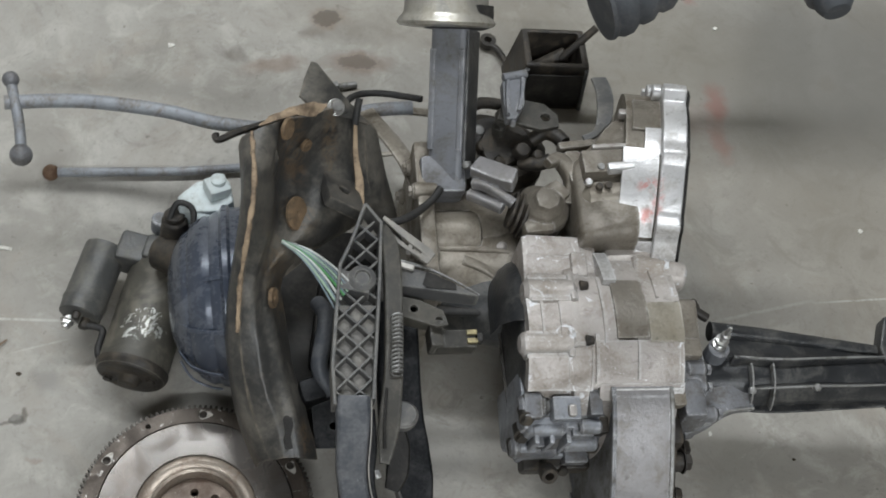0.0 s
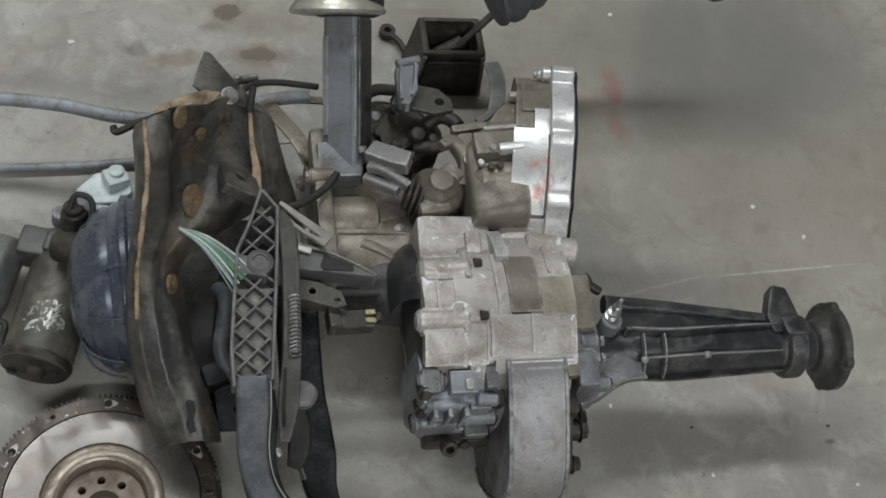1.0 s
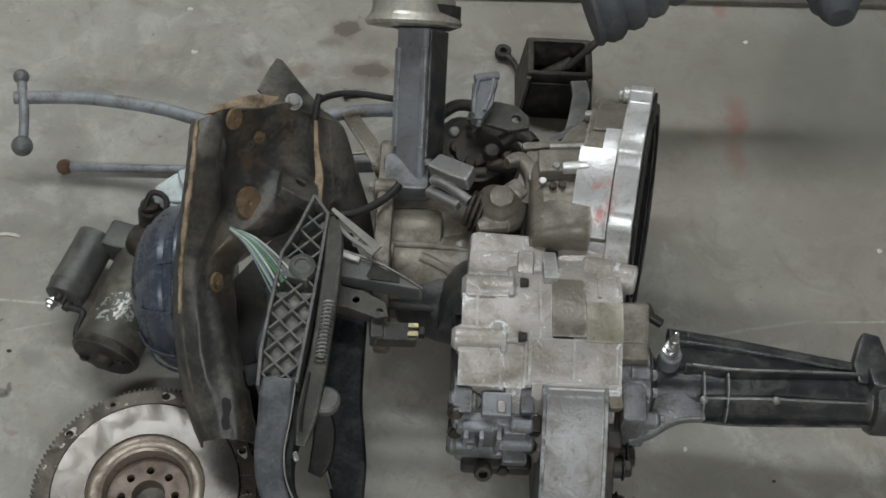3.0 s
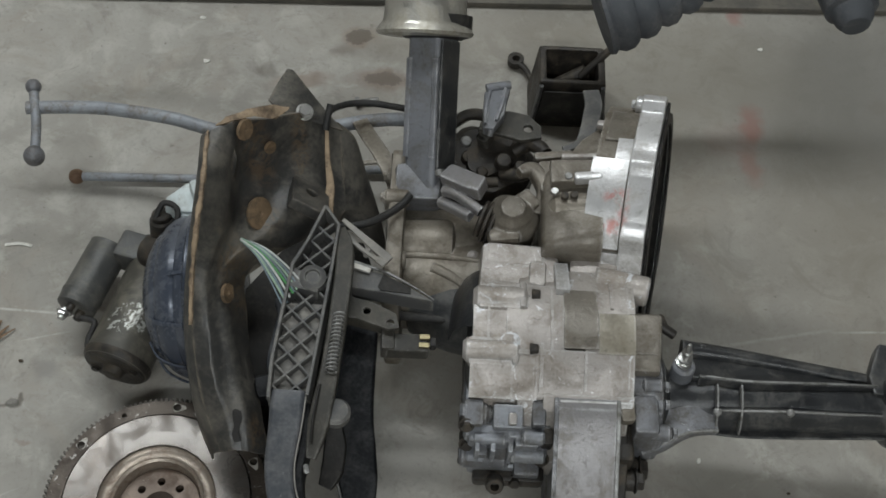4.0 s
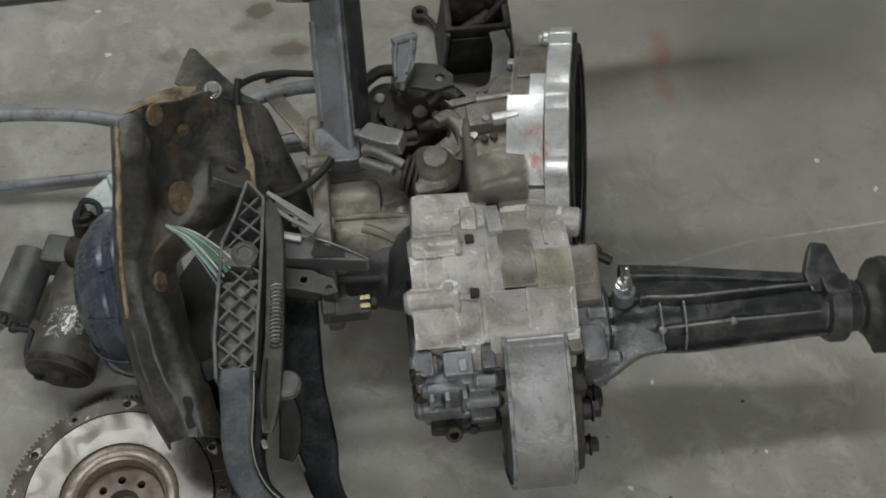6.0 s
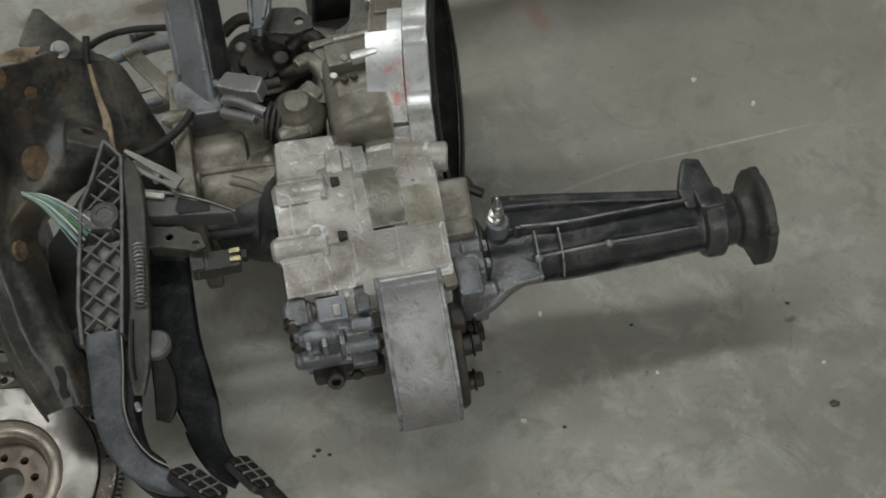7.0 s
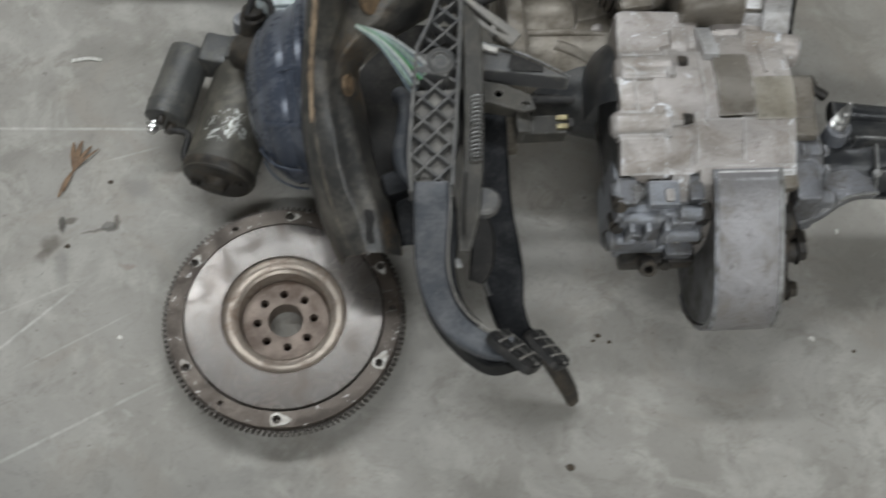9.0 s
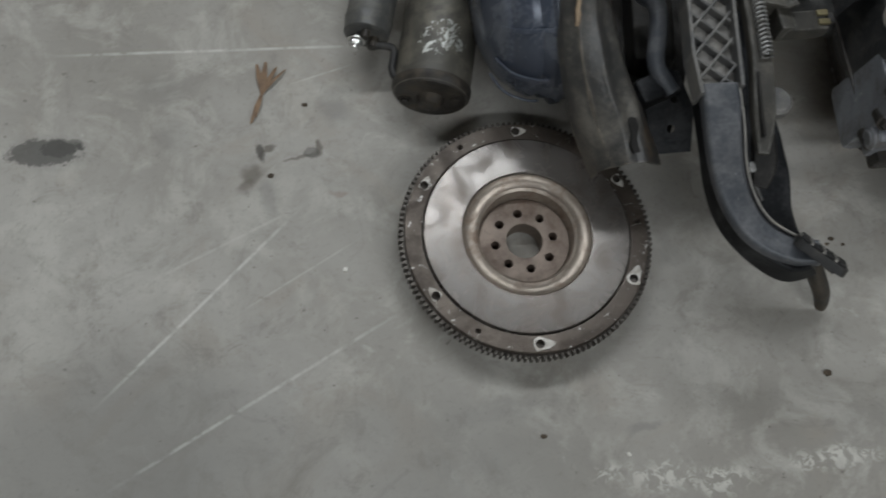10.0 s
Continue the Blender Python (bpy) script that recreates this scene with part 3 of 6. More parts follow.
# ---- structure ----
def structure():
    bm = bmesh.new()
    box(bm, (0, (ROOM_Y0 + ROOM_Y1) / 2, -0.1), (2 * ROOM_X, ROOM_Y1 - ROOM_Y0, 0.2), bevel=0)
    single("floor", bm, M_FLOOR, "worn grey concrete workshop floor with scratches and stains", "floor", kind="structure")
    midy, dy = (ROOM_Y0 + ROOM_Y1) / 2, ROOM_Y1 - ROOM_Y0
    for nm, c, sz in (("wall_north", (0, ROOM_Y1 + 0.1, ROOM_H / 2), (2 * ROOM_X + 0.4, 0.2, ROOM_H)), ("wall_south", (0, ROOM_Y0 - 0.1, ROOM_H / 2), (2 * ROOM_X + 0.4, 0.2, ROOM_H)),
                      ("wall_east", (ROOM_X + 0.1, midy, ROOM_H / 2), (0.2, dy, ROOM_H)), ("wall_west", (-ROOM_X - 0.1, midy, ROOM_H / 2), (0.2, dy, ROOM_H))):
        bm = bmesh.new()
        box(bm, c, sz, bevel=0)
        single(nm, bm, M_WALL, "plain dusty painted workshop wall", "wall", kind="structure")
    bm = bmesh.new()
    box(bm, (0, midy, ROOM_H + 0.1), (2 * ROOM_X, dy, 0.2), bevel=0)
    single("ceiling", bm, M_CEIL, "plain dark workshop ceiling", "ceiling", kind="structure")
    # dark raised strip along the far side of the parts
    bm = bmesh.new()
    box(bm, (0.2, 1.42, 0.006), (6.0, 0.30, 0.012), (0, 0, 2.0), bevel=0.003)
    single("trim", bm, M_SKIRT, "dark raised strip across the concrete floor", "floor strip", kind="structure")


def ceiling_lamps():
    glow = Nodes("fluorescent_tube")
    glow.bsdf.inputs["Emission Color"].default_value = (0.95, 0.98, 1.0, 1)
    glow.bsdf.inputs["Emission Strength"].default_value = 3.0
    tray = surface("white_lamp_tray", (0.75, 0.75, 0.73), (0.6, 0.58, 0.52), 0.5, 0, 0.3)
    for x, y, power in TUBE_AND_FILL_ROWS:
        for k in (-1, 1):
            lamp = thing("ceiling_lamp", (x + k * 0.85, y, ROOM_H), "long white fluorescent ceiling lamp with two tubes, unseen, near row added as fill", "lamp", "fluorescent lamps on the ceiling")
            bm = bmesh.new()
            box(bm, (x + k * 0.85, y, ROOM_H - 0.03), (1.55, 0.34, 0.06), bevel=0.01)
            part("tray", bm, tray, lamp)
            for j in (-1, 1):
                bm = bmesh.new()
                rod(bm, (x + k * 0.85 - 0.74, y + j * 0.09, ROOM_H - 0.09), (x + k * 0.85 + 0.74, y + j * 0.09, ROOM_H - 0.09), 0.018, seg=12)
                part("tube", bm, glow.mat, lamp, "glowing white tube")
            light = bpy.data.lights.new("tube_light", "AREA")
            light.shape, light.size, light.size_y, light.energy, light.color = "RECTANGLE", 1.5, 0.24, power, (0.935, 0.98, 1.01)
            ob = new("tube_light", light)
            ob.matrix_world = pose(x + k * 0.85, y, ROOM_H - 0.12)


structure()
ceiling_lamps()


# ---- gearbox ----
def gearbox():
    g = thing("gearbox", (0.40, 0.55, 0), "dirty cast-aluminium car gearbox lying on the concrete floor", "gearbox")
    BY, BZ = 0.750, 0.170
    X = (1, 0, 0)
    # bell housing: stepped shell whose open side tips upwards a little, dark inside
    AX = Vector((0.974, -0.189, 0.140)).normalized()
    SIDE = Vector((0, 0, 1)).cross(AX).normalized()
    UP = AX.cross(SIDE)
    tip = Matrix.Translation(Vector((0.533, BY, BZ)) - AX * 0.010) @ turn_to(AX)

    def bell_out(a):
        """Outward direction at angle a: 0 points to the far side, 90 upwards."""
        return SIDE * math.cos(radians(a)) + UP * math.sin(radians(a))

    def bell_at(a, r, d):
        return tip.translation + AX * d + bell_out(a) * r

    def shell(d):
        """Radius of the bell at the depth d behind its face."""
        for (d0, r0), (d1, r1) in zip(SHELL, SHELL[1:]):
            if d <= d0:
                return r1 + (r0 - r1) * (d - d1) / (d0 - d1) if d >= d1 else r1
        return SHELL[0][1]

    SHELL = [(0.0, 0.148), (-0.02, 0.144), (-0.06, 0.132), (-0.085, 0.126), (-0.125, 0.112), (-0.18, 0.082), (-0.186, 0.05)]
    bm = bmesh.new()
    lathe(bm, tip.translation, AX, [(-0.064, 0.09), (-0.0635, shell(-0.0635)), (-0.045, shell(-0.045)), (-0.02, 0.144), (-0.008, 0.146), (-0.008, 0.142), (-0.055, 0.118), (-0.055, 0.0)], 72, wob=0.004)
    body = part("bell_housing", bm, M_CAST_DIRTY, g, "dirty bell housing with a bare silver band and red paint marks")
    def section(x, y0, y1, z0, z1, r, n=6):
        """Rounded upright section of the neck at x."""
        pts = []
        for cy, cz, a0 in ((y1 - r, z1 - r, 0), (y0 + r, z1 - r, 90), (y0 + r, z0 + r, 180), (y1 - r, z0 + r, 270)):
            for k in range(n + 1):
                a = radians(a0 + 90 * k / n)
                pts.append((x, cy + r * math.cos(a), cz + r * math.sin(a)))
        return pts

    bm = bmesh.new()
    loops = [[bm.verts.new(q) for q in section(*a)] for a in ((0.376, 0.638, 0.745, 0.06, 0.262, 0.016), (0.381, 0.638, 0.754, 0.05, 0.270, 0.014), (0.398, 0.638, 0.770, 0.045, 0.277, 0.016), (0.425, 0.638, 0.795, 0.04, 0.281, 0.022), (0.448, 0.638, 0.815, 0.035, 0.283, 0.03))]
    for a, b in zip(loops, loops[1:]):
        for i in range(len(a)):
            bm.faces.new((a[i], a[(i + 1) % len(a)], b[(i + 1) % len(a)], b[i]))
    bm.faces.new(loops[0])
    bm.faces.new(loops[-1])
    neck = part("bell_neck", bm, M_NECK, g, "brown-stained neck of the bell housing")
    outer = []
    back = tip.inverted()
    for i in range(120):
        a = 3.0 * i
        r = 0.160 + 0.0025 * math.sin(radians(5 * a + 30))
        if a < 60 or a > 330:
            r = 0.150
        elif a < 69:
            r = 0.174
        elif 96 < a < 105 or 129 < a < 138:
            r = 0.166
        q = back @ bell_at(a, r, 0)
        outer.append((q.x, q.y))
    if sum(x0 * y1 - x1 * y0 for (x0, y0), (x1, y1) in zip(outer, outer[1:])) < 0:
        outer.reverse()
    bm = bmesh.new()
    prism(bm, outer, 0.030, tip @ Matrix.Translation((0, 0, -0.020)), 0.003, [hole(0, 0, 0.142, 48)])
    part("flange", bm, M_SILVER, body, "scuffed silver mounting flange")
    # the shade inside the bell is put into the colour here
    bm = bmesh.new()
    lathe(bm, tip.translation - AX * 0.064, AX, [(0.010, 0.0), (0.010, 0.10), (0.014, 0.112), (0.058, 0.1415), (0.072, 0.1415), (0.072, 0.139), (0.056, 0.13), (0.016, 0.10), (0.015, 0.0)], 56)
    part("inner_shell", bm, M_INSIDE, body, "inside of the bell, coloured near black for its shade")
    # thin black ring on the engine side, standing in for the dark opening
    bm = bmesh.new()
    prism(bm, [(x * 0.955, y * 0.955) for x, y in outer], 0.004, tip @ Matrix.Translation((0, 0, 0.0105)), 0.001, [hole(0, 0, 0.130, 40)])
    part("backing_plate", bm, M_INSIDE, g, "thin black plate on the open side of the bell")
    for a in (52, 25, 160, 0):
        bm = bmesh.new()
        p = bell_at(a, 0.152, -0.020)
        rod(bm, p - AX * 0.010, p + AX * 0.002, 0.0115, seg=16)
        bolt(bm, p - AX * 0.010, -AX, 0.006, 0.004, False)
        part("boss", bm, M_SILVER, body)

    def slab(name, a0, a1, d0, d1, h, mat, under):
        """Curved raised pad on the bell, of height h."""
        bm = bmesh.new()
        k = max(3, int((a1 - a0) / 6))
        ring = []
        for i in range(k + 1):
            a = a0 + (a1 - a0) * i / k
            ring.append([bm.verts.new(bell_at(a, r, d)) for r, d in ((shell(d0) - 0.01, d0), (shell(d0) + h, d0), (shell(d1) + h, d1), (shell(d1) - 0.01, d1))])
        for p, q in zip(ring, ring[1:]):
            for i in range(4):
                bm.faces.new((p[i], p[(i + 1) % 4], q[(i + 1) % 4], q[i]))
        bm.faces.new(ring[0])
        bm.faces.new(ring[-1])
        es = [e for e in bm.edges if len(e.link_faces) == 2 and e.calc_face_angle(0) > 0.8]
        bmesh.ops.bevel(bm, geom=es, offset=0.002, segments=2, profile=0.5, affect="EDGES", clamp_overlap=True)
        return part(name, bm, mat, under)

    slab("raised_band", 97, 140, -0.066, -0.022, 0.006, M_SILVER, body)
    # silver pad that paints the highlight above the band
    slab("web", 84, 99, -0.040, -0.018, 0.004, M_SILVER, body)
    # browned far flank, with the shade of its turned-away side in the colour
    slab("web", 60, 85, -0.056, -0.02, 0.003, M_NECK, body)
    slab("web", 142, 156, -0.058, -0.02, 0.006, M_SILVER, body)
    slab("web", 158, 172, -0.050, -0.02, 0.004, M_CAST, body)
    # plates, web and tab on the flat top of the neck
    bm = bmesh.new()
    prism(bm, [(0.414, 0.756), (0.440, 0.757), (0.464, 0.762), (0.487, 0.778), (0.500, 0.812), (0.482, 0.826), (0.456, 0.810), (0.432, 0.788)], 0.05, Matrix.Translation((0.44, 0.756, 0.236)) @ pose(0, 0, 0, -14, -10, 0) @ Matrix.Translation((-0.44, -0.756, 0)), 0.003)
    part("shoulder", bm, M_NECK, neck)
    bm = bmesh.new()
    box(bm, (0.462, 0.815, 0.284), (0.036, 0.012, 0.012), (-12, -6, -10), 0.004)
    part("lip", bm, M_CAST, neck)
    bm = bmesh.new()
    box(bm, (0.413, 0.738, 0.284), (0.056, 0.034, 0.020), (0, -4, 2), 0.003)
    part("raised_pad", bm, M_NECK, neck)
    bm = bmesh.new()
    box(bm, (0.420, 0.757, 0.292), (0.044, 0.006, 0.014), (0, -4, 2), 0.002)
    part("ridge", bm, M_CAST, neck)
    bm = bmesh.new()
    box(bm, (0.430, 0.7255, 0.296), (0.034, 0.012, 0.014), (0, -6, 3), 0.003)
    part("tab", bm, M_SILVER, body)
    bm = bmesh.new()
    rod(bm, (0.384, 0.700, 0.262), (0.444, 0.702, 0.268), 0.018, 0.020, seg=28, bevel=0.5)
    part("swell", bm, M_CAST_DIRTY, neck, "grey-brown rounded swelling")
    for x, y, z, mt in ((0.406, 0.728, 0.290, M_RIB), (0.390, 0.711, 0.281, M_BOLT), (0.402, 0.703, 0.284, M_GRIME), (0.413, 0.704, 0.286, M_GRIME)):
        bm = bmesh.new()
        rod(bm, (x, y, z), (x, y, z + 0.006), 0.0048)
        part("pin", bm, mt, neck)
    # main case: drum with bosses, flats and ribs
    DY, DZ, DR = 0.545, 0.135, 0.132
    bm = bmesh.new()
    lathe(bm, (0.293, DY, DZ), X, [(0.0, 0.095), (0.004, 0.112), (0.016, 0.122), (0.055, 0.125), (0.058, 0.131), (0.075, 0.133), (0.078, 0.129), (0.13, 0.130), (0.133, 0.135), (0.184, 0.135), (0.187, 0.125)], 64, wob=0.006)

    def undercut(bm):
        """Cuts away the lower corner of the case, along a slope that faces down."""
        bmesh.ops.bisect_plane(bm, geom=list(bm.verts) + list(bm.edges) + list(bm.faces), plane_co=(0.290, DY, 0.140), plane_no=(-0.919, 0, -0.394), clear_outer=True)

    undercut(bm)
    case = part("main_case", bm, M_CAST, g, "tan-stained aluminium main case")

    bm = bmesh.new()
    lathe(bm, (0.293, DY, DZ), X, [(-0.026, 0.0), (-0.025, 0.050), (-0.018, 0.088), (-0.006, 0.108), (0.004, 0.1165), (0.014, 0.1205), (0.014, 0.116)], 64, wob=0.006)
    bmesh.ops.bisect_plane(bm, geom=list(bm.verts) + list(bm.edges) + list(bm.faces), plane_co=(0.280, 0.545, 0), plane_no=(-0.35, -0.94, 0), clear_outer=True)
    lathe(bm, (0.293, DY, DZ), X, [(-0.001, 0.0), (-0.001, 0.095), (0.004, 0.1125)], 64, wob=0.006)
    undercut(bm)
    part("end_face", bm, M_BLACK, case, "oily black domed end face")
    bm = bmesh.new()
    prism(bm, [(0.0, -0.090), (0.105, -0.085), (0.105, 0.085), (0.0, 0.112), (-0.012, 0.06), (-0.012, -0.05)], 0.004, Matrix.Translation((0.293, DY, 0.137)) @ pose(0, 0, 0, 0, 66.8, 0), 0.001)
    part("underside", bm, M_GRIME, case, "oily black sloping underside")

    def on_drum(a, r=DR):
        return DY + r * math.cos(radians(a)), DZ + r * math.sin(radians(a))

    for a, x0, x1, r in ((108, 0.286, 0.352, 0.014), (78, 0.296, 0.36, 0.017), (142, 0.286, 0.32, 0.013), (175, 0.288, 0.345, 0.013)):
        y, z = on_drum(a, 0.125)
        bm = bmesh.new()
        rod(bm, (x0, y, z), (x1, y, z), r, seg=20, bevel=0.3)
        if a < 130:
            box(bm, ((x0 + x1) / 2 + 0.004, y, z - 0.004), (x1 - x0 - 0.004, r * 2.4, r * 1.7), (a - 90, 0, 0), 0.004)
            box(bm, (x1 - 0.006, y, z), (0.008, r * 2.3, r * 1.75), (a - 90, 0, 0), 0.003)
        bos = part("boss", bm, M_CAST if a < 130 else M_ADAPT, case)
        bm = bmesh.new()
        bolt(bm, (x1, y, z), X, 0.0075, 0.006)
        part("bolt", bm, M_BLACK, bos)
    def drum_pad(name, x0, x1, a0, a1, h, mat, r0=0.118):
        """Curved raised pad on the drum, between two angles."""
        bm = bmesh.new()
        k = max(3, int((a1 - a0) / 5))
        ring = []
        for i in range(k + 1):
            a = a0 + (a1 - a0) * i / k
            ring.append([bm.verts.new((x, *on_drum(a, r))) for r, x in ((r0, x0), (DR + h, x0), (DR + h, x1), (r0, x1))])
        for p, q in zip(ring, ring[1:]):
            for i in range(4):
                bm.faces.new((p[i], p[(i + 1) % 4], q[(i + 1) % 4], q[i]))
        bm.faces.new(ring[0])
        bm.faces.new(ring[-1])
        es = [e for e in bm.edges if len(e.link_faces) == 2 and e.calc_face_angle(0) > 0.8]
        bmesh.ops.bevel(bm, geom=es, offset=0.0022, segments=2, profile=0.5, affect="EDGES", clamp_overlap=True)
        return part(name, bm, mat, case)

    for x0, x1, a0, a1, h, mt in ((0.297, 0.336, 84, 106, 0.0005, M_CAST), (0.335, 0.402, 70, 110, 0.003, M_CAST), (0.401, 0.440, 74, 106, 0.0065, M_NECK), (0.441, 0.483, 87, 108, 0.005, M_OLIVE),
                                  (0.370, 0.482, 107, 130, 0.004, M_CAST), (0.380, 0.483, 128, 137, 0.0045, M_CAST), (0.295, 0.344, 112, 132, 0.001, M_CAST), (0.343, 0.372, 108, 132, 0.002, M_CAST),
                                  (0.392, 0.408, 54, 76, 0.012, M_SILVER), (0.441, 0.484, 60, 86, 0.002, M_CAST), (0.407, 0.442, 56, 74, 0.004, M_CAST), (0.305, 0.390, 146, 172, 0.001, M_ADAPT), (0.386, 0.389, 72, 108, 0.0055, M_CAST), (0.374, 0.378, 104, 128, 0.0075, M_CAST), (0.425, 0.428, 108, 126, 0.0065, M_CAST), (0.455, 0.459, 60, 84, 0.005, M_CAST), (0.313, 0.316, 82, 108, 0.003, M_CAST), (0.300, 0.380, 107.5, 109.5, 0.005, M_CAST), (0.399, 0.481, 130.5, 133.5, 0.0065, M_SILVER)):
        drum_pad("raised_pad", x0, x1, a0, a1, h, mt)
    # block that bridges drum and bell
    bm = bmesh.new()
    box(bm, (0.350, 0.618, 0.200), (0.094, 0.075, 0.10), (0, 0, -3), 0.007)
    box(bm, (0.452, 0.625, 0.195), (0.085, 0.085, 0.10), (0, 0, -3), 0.008)
    box(bm, (0.345, 0.640, 0.245), (0.07, 0.030, 0.012), (0, 0, -3), 0.004)
    part("bridge_block", bm, M_CAST, case)
    bm = bmesh.new()
    rod(bm, (0.440, 0.612, 0.243), (0.505, 0.600, 0.243), 0.018, seg=24)
    part("cross_rib", bm, M_CAST, case)
    # small screws, pads and casting marks
    for a, x, r in ((77, 0.364, 0.0055), (107, 0.362, 0.0055)):
        y, z = on_drum(a, DR + 0.004)
        bm = bmesh.new()
        rod(bm, (x, y, z), (x + 0.010, y, z), r * 1.2, r, seg=14)
        part("screw", bm, M_GRIME, case)
    bm = bmesh.new()
    box(bm, (0.440, 0.449, 0.2270), (0.078, 0.010, 0.012), (38, 0, -6), 0.003)
    part("chipped_edge", bm, M_SILVER, case, "chipped bright lower edge")
    for x, y, z, sx, sy in ((0.372, 0.612, 0.249, 0.020, 0.034), (0.346, 0.594, 0.250, 0.060, 0.008), (0.470, 0.648, 0.243, 0.034, 0.016)):
        bm = bmesh.new()
        box(bm, (x, y, z), (sx, sy, 0.014), (0, 0, -3), 0.003)
        part("raised_pad", bm, M_CAST, case)

    # lower block with valve bodies
    bm = bmesh.new()
    box(bm, (0.345, 0.462, 0.125), (0.100, 0.075, 0.13), (8, 0, 0), 0.008)
    box(bm, (0.325, 0.425, 0.155), (0.05, 0.02, 0.06), (8, 0, 0), 0.005)
    box(bm, (0.368, 0.423, 0.16), (0.028, 0.024, 0.045), (8, 0, 0), 0.005)
    box(bm, (0.335, 0.418, 0.105), (0.065, 0.02, 0.035), (8, 0, 0), 0.004)
    blk = part("valve_block", bm, M_CASTBLUE, g, "blue-grey lower block with small bolts")
    for x, y, z in ((0.298, 0.430, 0.19), (0.300, 0.420, 0.11), (0.388, 0.415, 0.135), (0.360, 0.402, 0.095), (0.300, 0.424, 0.15)):
        bm = bmesh.new()
        rod(bm, (x, y + 0.012, z), (x, y - 0.004, z + 0.004), 0.009, seg=16)
        bolt(bm, (x, y - 0.004, z + 0.004), (0, -0.8, 0.5), 0.007, 0.006)
        part("bolt", bm, M_GRIME, blk)
    bm = bmesh.new()
    box(bm, (0.352, 0.412, 0.092), (0.085, 0.03, 0.03), (8, 0, 0), 0.005)
    box(bm, (0.385, 0.43, 0.09), (0.02, 0.03, 0.06), (8, 0, 0), 0.004)
    part("underside", bm, M_GRIME, blk, "underside coloured black")
    bm = bmesh.new()
    lathe(bm, (0.335, 0.390, 0.118), (0, -0.75, 0.65), [(0, 0.0055), (0, 0.0105), (0.012, 0.011), (0.016, 0.0095), (0.016, 0.0055)], 24, loop=True)
    part("port_ring", bm, M_GRIME, blk, "black port ring")
    for x0, x1, y, z, r in ((0.306, 0.345, 0.418, 0.178, 0.008), (0.350, 0.392, 0.412, 0.148, 0.010), (0.300, 0.322, 0.414, 0.132, 0.007), (0.362, 0.388, 0.418, 0.185, 0.009)):
        bm = bmesh.new()
        rod(bm, (x0, y, z), (x1, y, z), r, seg=16, bevel=0.3)
        part("spool", bm, M_CASTBLUE, blk)
    for x in (0.312, 0.330, 0.350):
        bm = bmesh.new()
        box(bm, (x, 0.416, 0.150), (0.006, 0.022, 0.062), (8, 0, 0), 0.002)
        part("fin", bm, M_CASTBLUE, blk)
    for x, y, z, sx, sy, sz, mt in ((0.306, 0.440, 0.196, 0.022, 0.03, 0.016, M_ADAPT), (0.345, 0.436, 0.196, 0.034, 0.028, 0.02, M_CASTBLUE), (0.380, 0.442, 0.196, 0.016, 0.03, 0.024, M_ADAPT), (0.392, 0.425, 0.165, 0.014, 0.02, 0.04, M_GRIME), (0.318, 0.410, 0.158, 0.012, 0.014, 0.018, M_ADAPT), (0.372, 0.408, 0.115, 0.03, 0.02, 0.024, M_ADAPT), (0.350, 0.430, 0.205, 0.010, 0.014, 0.014, M_CAST)):
        bm = bmesh.new()
        box(bm, (x, y, z), (sx, sy, sz), (12, 0, 0), 0.003)
        part("lug", bm, mt, blk)

    for child in [blk] + list(blk.children):
        child.data.transform(Matrix.Translation((-0.004, 0.004, 0.022)))

    # side cover: wide rounded drum end that reaches down to the floor
    prof = [(0.458, 0.240), (0.440, 0.235), (0.425, 0.228), (0.408, 0.219), (0.392, 0.209), (0.376, 0.199), (0.360, 0.188), (0.346, 0.177), (0.335, 0.166), (0.326, 0.154), (0.321, 0.139), (0.321, 0.122), (0.326, 0.100), (0.345, 0.058), (0.378, 0.018), (0.412, 0.0)]
    to_yz = Matrix(((0, 0, 1, 0.0), (1, 0, 0, 0.0), (0, 1, 0, 0.0), (0, 0, 0, 1)))
    outer_y = smooth_line([(0, y, z) for y, z in prof], 3)
    inner = [(v.y + 0.010, v.z - 0.008) for v in outer_y]
    bm = bmesh.new()
    prism(bm, [(v.y, v.z) for v in outer_y] + inner[::-1], 0.068, Matrix.Translation((0.396, 0, 0)) @ to_yz, 0.0015)
    cover = part("side_cover", bm, M_COVER, g, "rounded grey aluminium side cover with scratches")
    bm = bmesh.new()
    prism(bm, [(y + 0.002, z - 0.001) for y, z in inner if z > 0.003] + [(0.47, 0.002), (0.47, 0.22)], 0.062, Matrix.Translation((0.399, 0, 0)) @ to_yz, 0.0)
    part("core", bm, M_ADAPT, cover, "grey oily core under the cover")
    for x, w, mt, lab in ((0.4655, 0.0020, M_RIB, "worn bright edge"), (0.3950, 0.0030, M_ADAPT, "raised dark edge")):
        bm = bmesh.new()
        sweep(bm, [(x, v.y - 0.001, v.z + 0.001) for v in outer_y[:34]], rrect(w, 0.005, 0.001), 1, up=(1, 0, 0))
        part("rim", bm, mt, cover, lab)
    bm = bmesh.new()
    prism(bm, [(0.47, 0.205), (0.43, 0.205), (0.385, 0.178), (0.350, 0.148), (0.338, 0.118), (0.352, 0.07), (0.385, 0.028), (0.47, 0.02)], 0.012, Matrix.Translation((0.469, 0, 0)) @ to_yz, 0.003)
    box(bm, (0.478, 0.432, 0.125), (0.020, 0.060, 0.15), (0, 0, 0), 0.006)
    part("dark_side", bm, M_GRIME, cover, "side face coloured black")
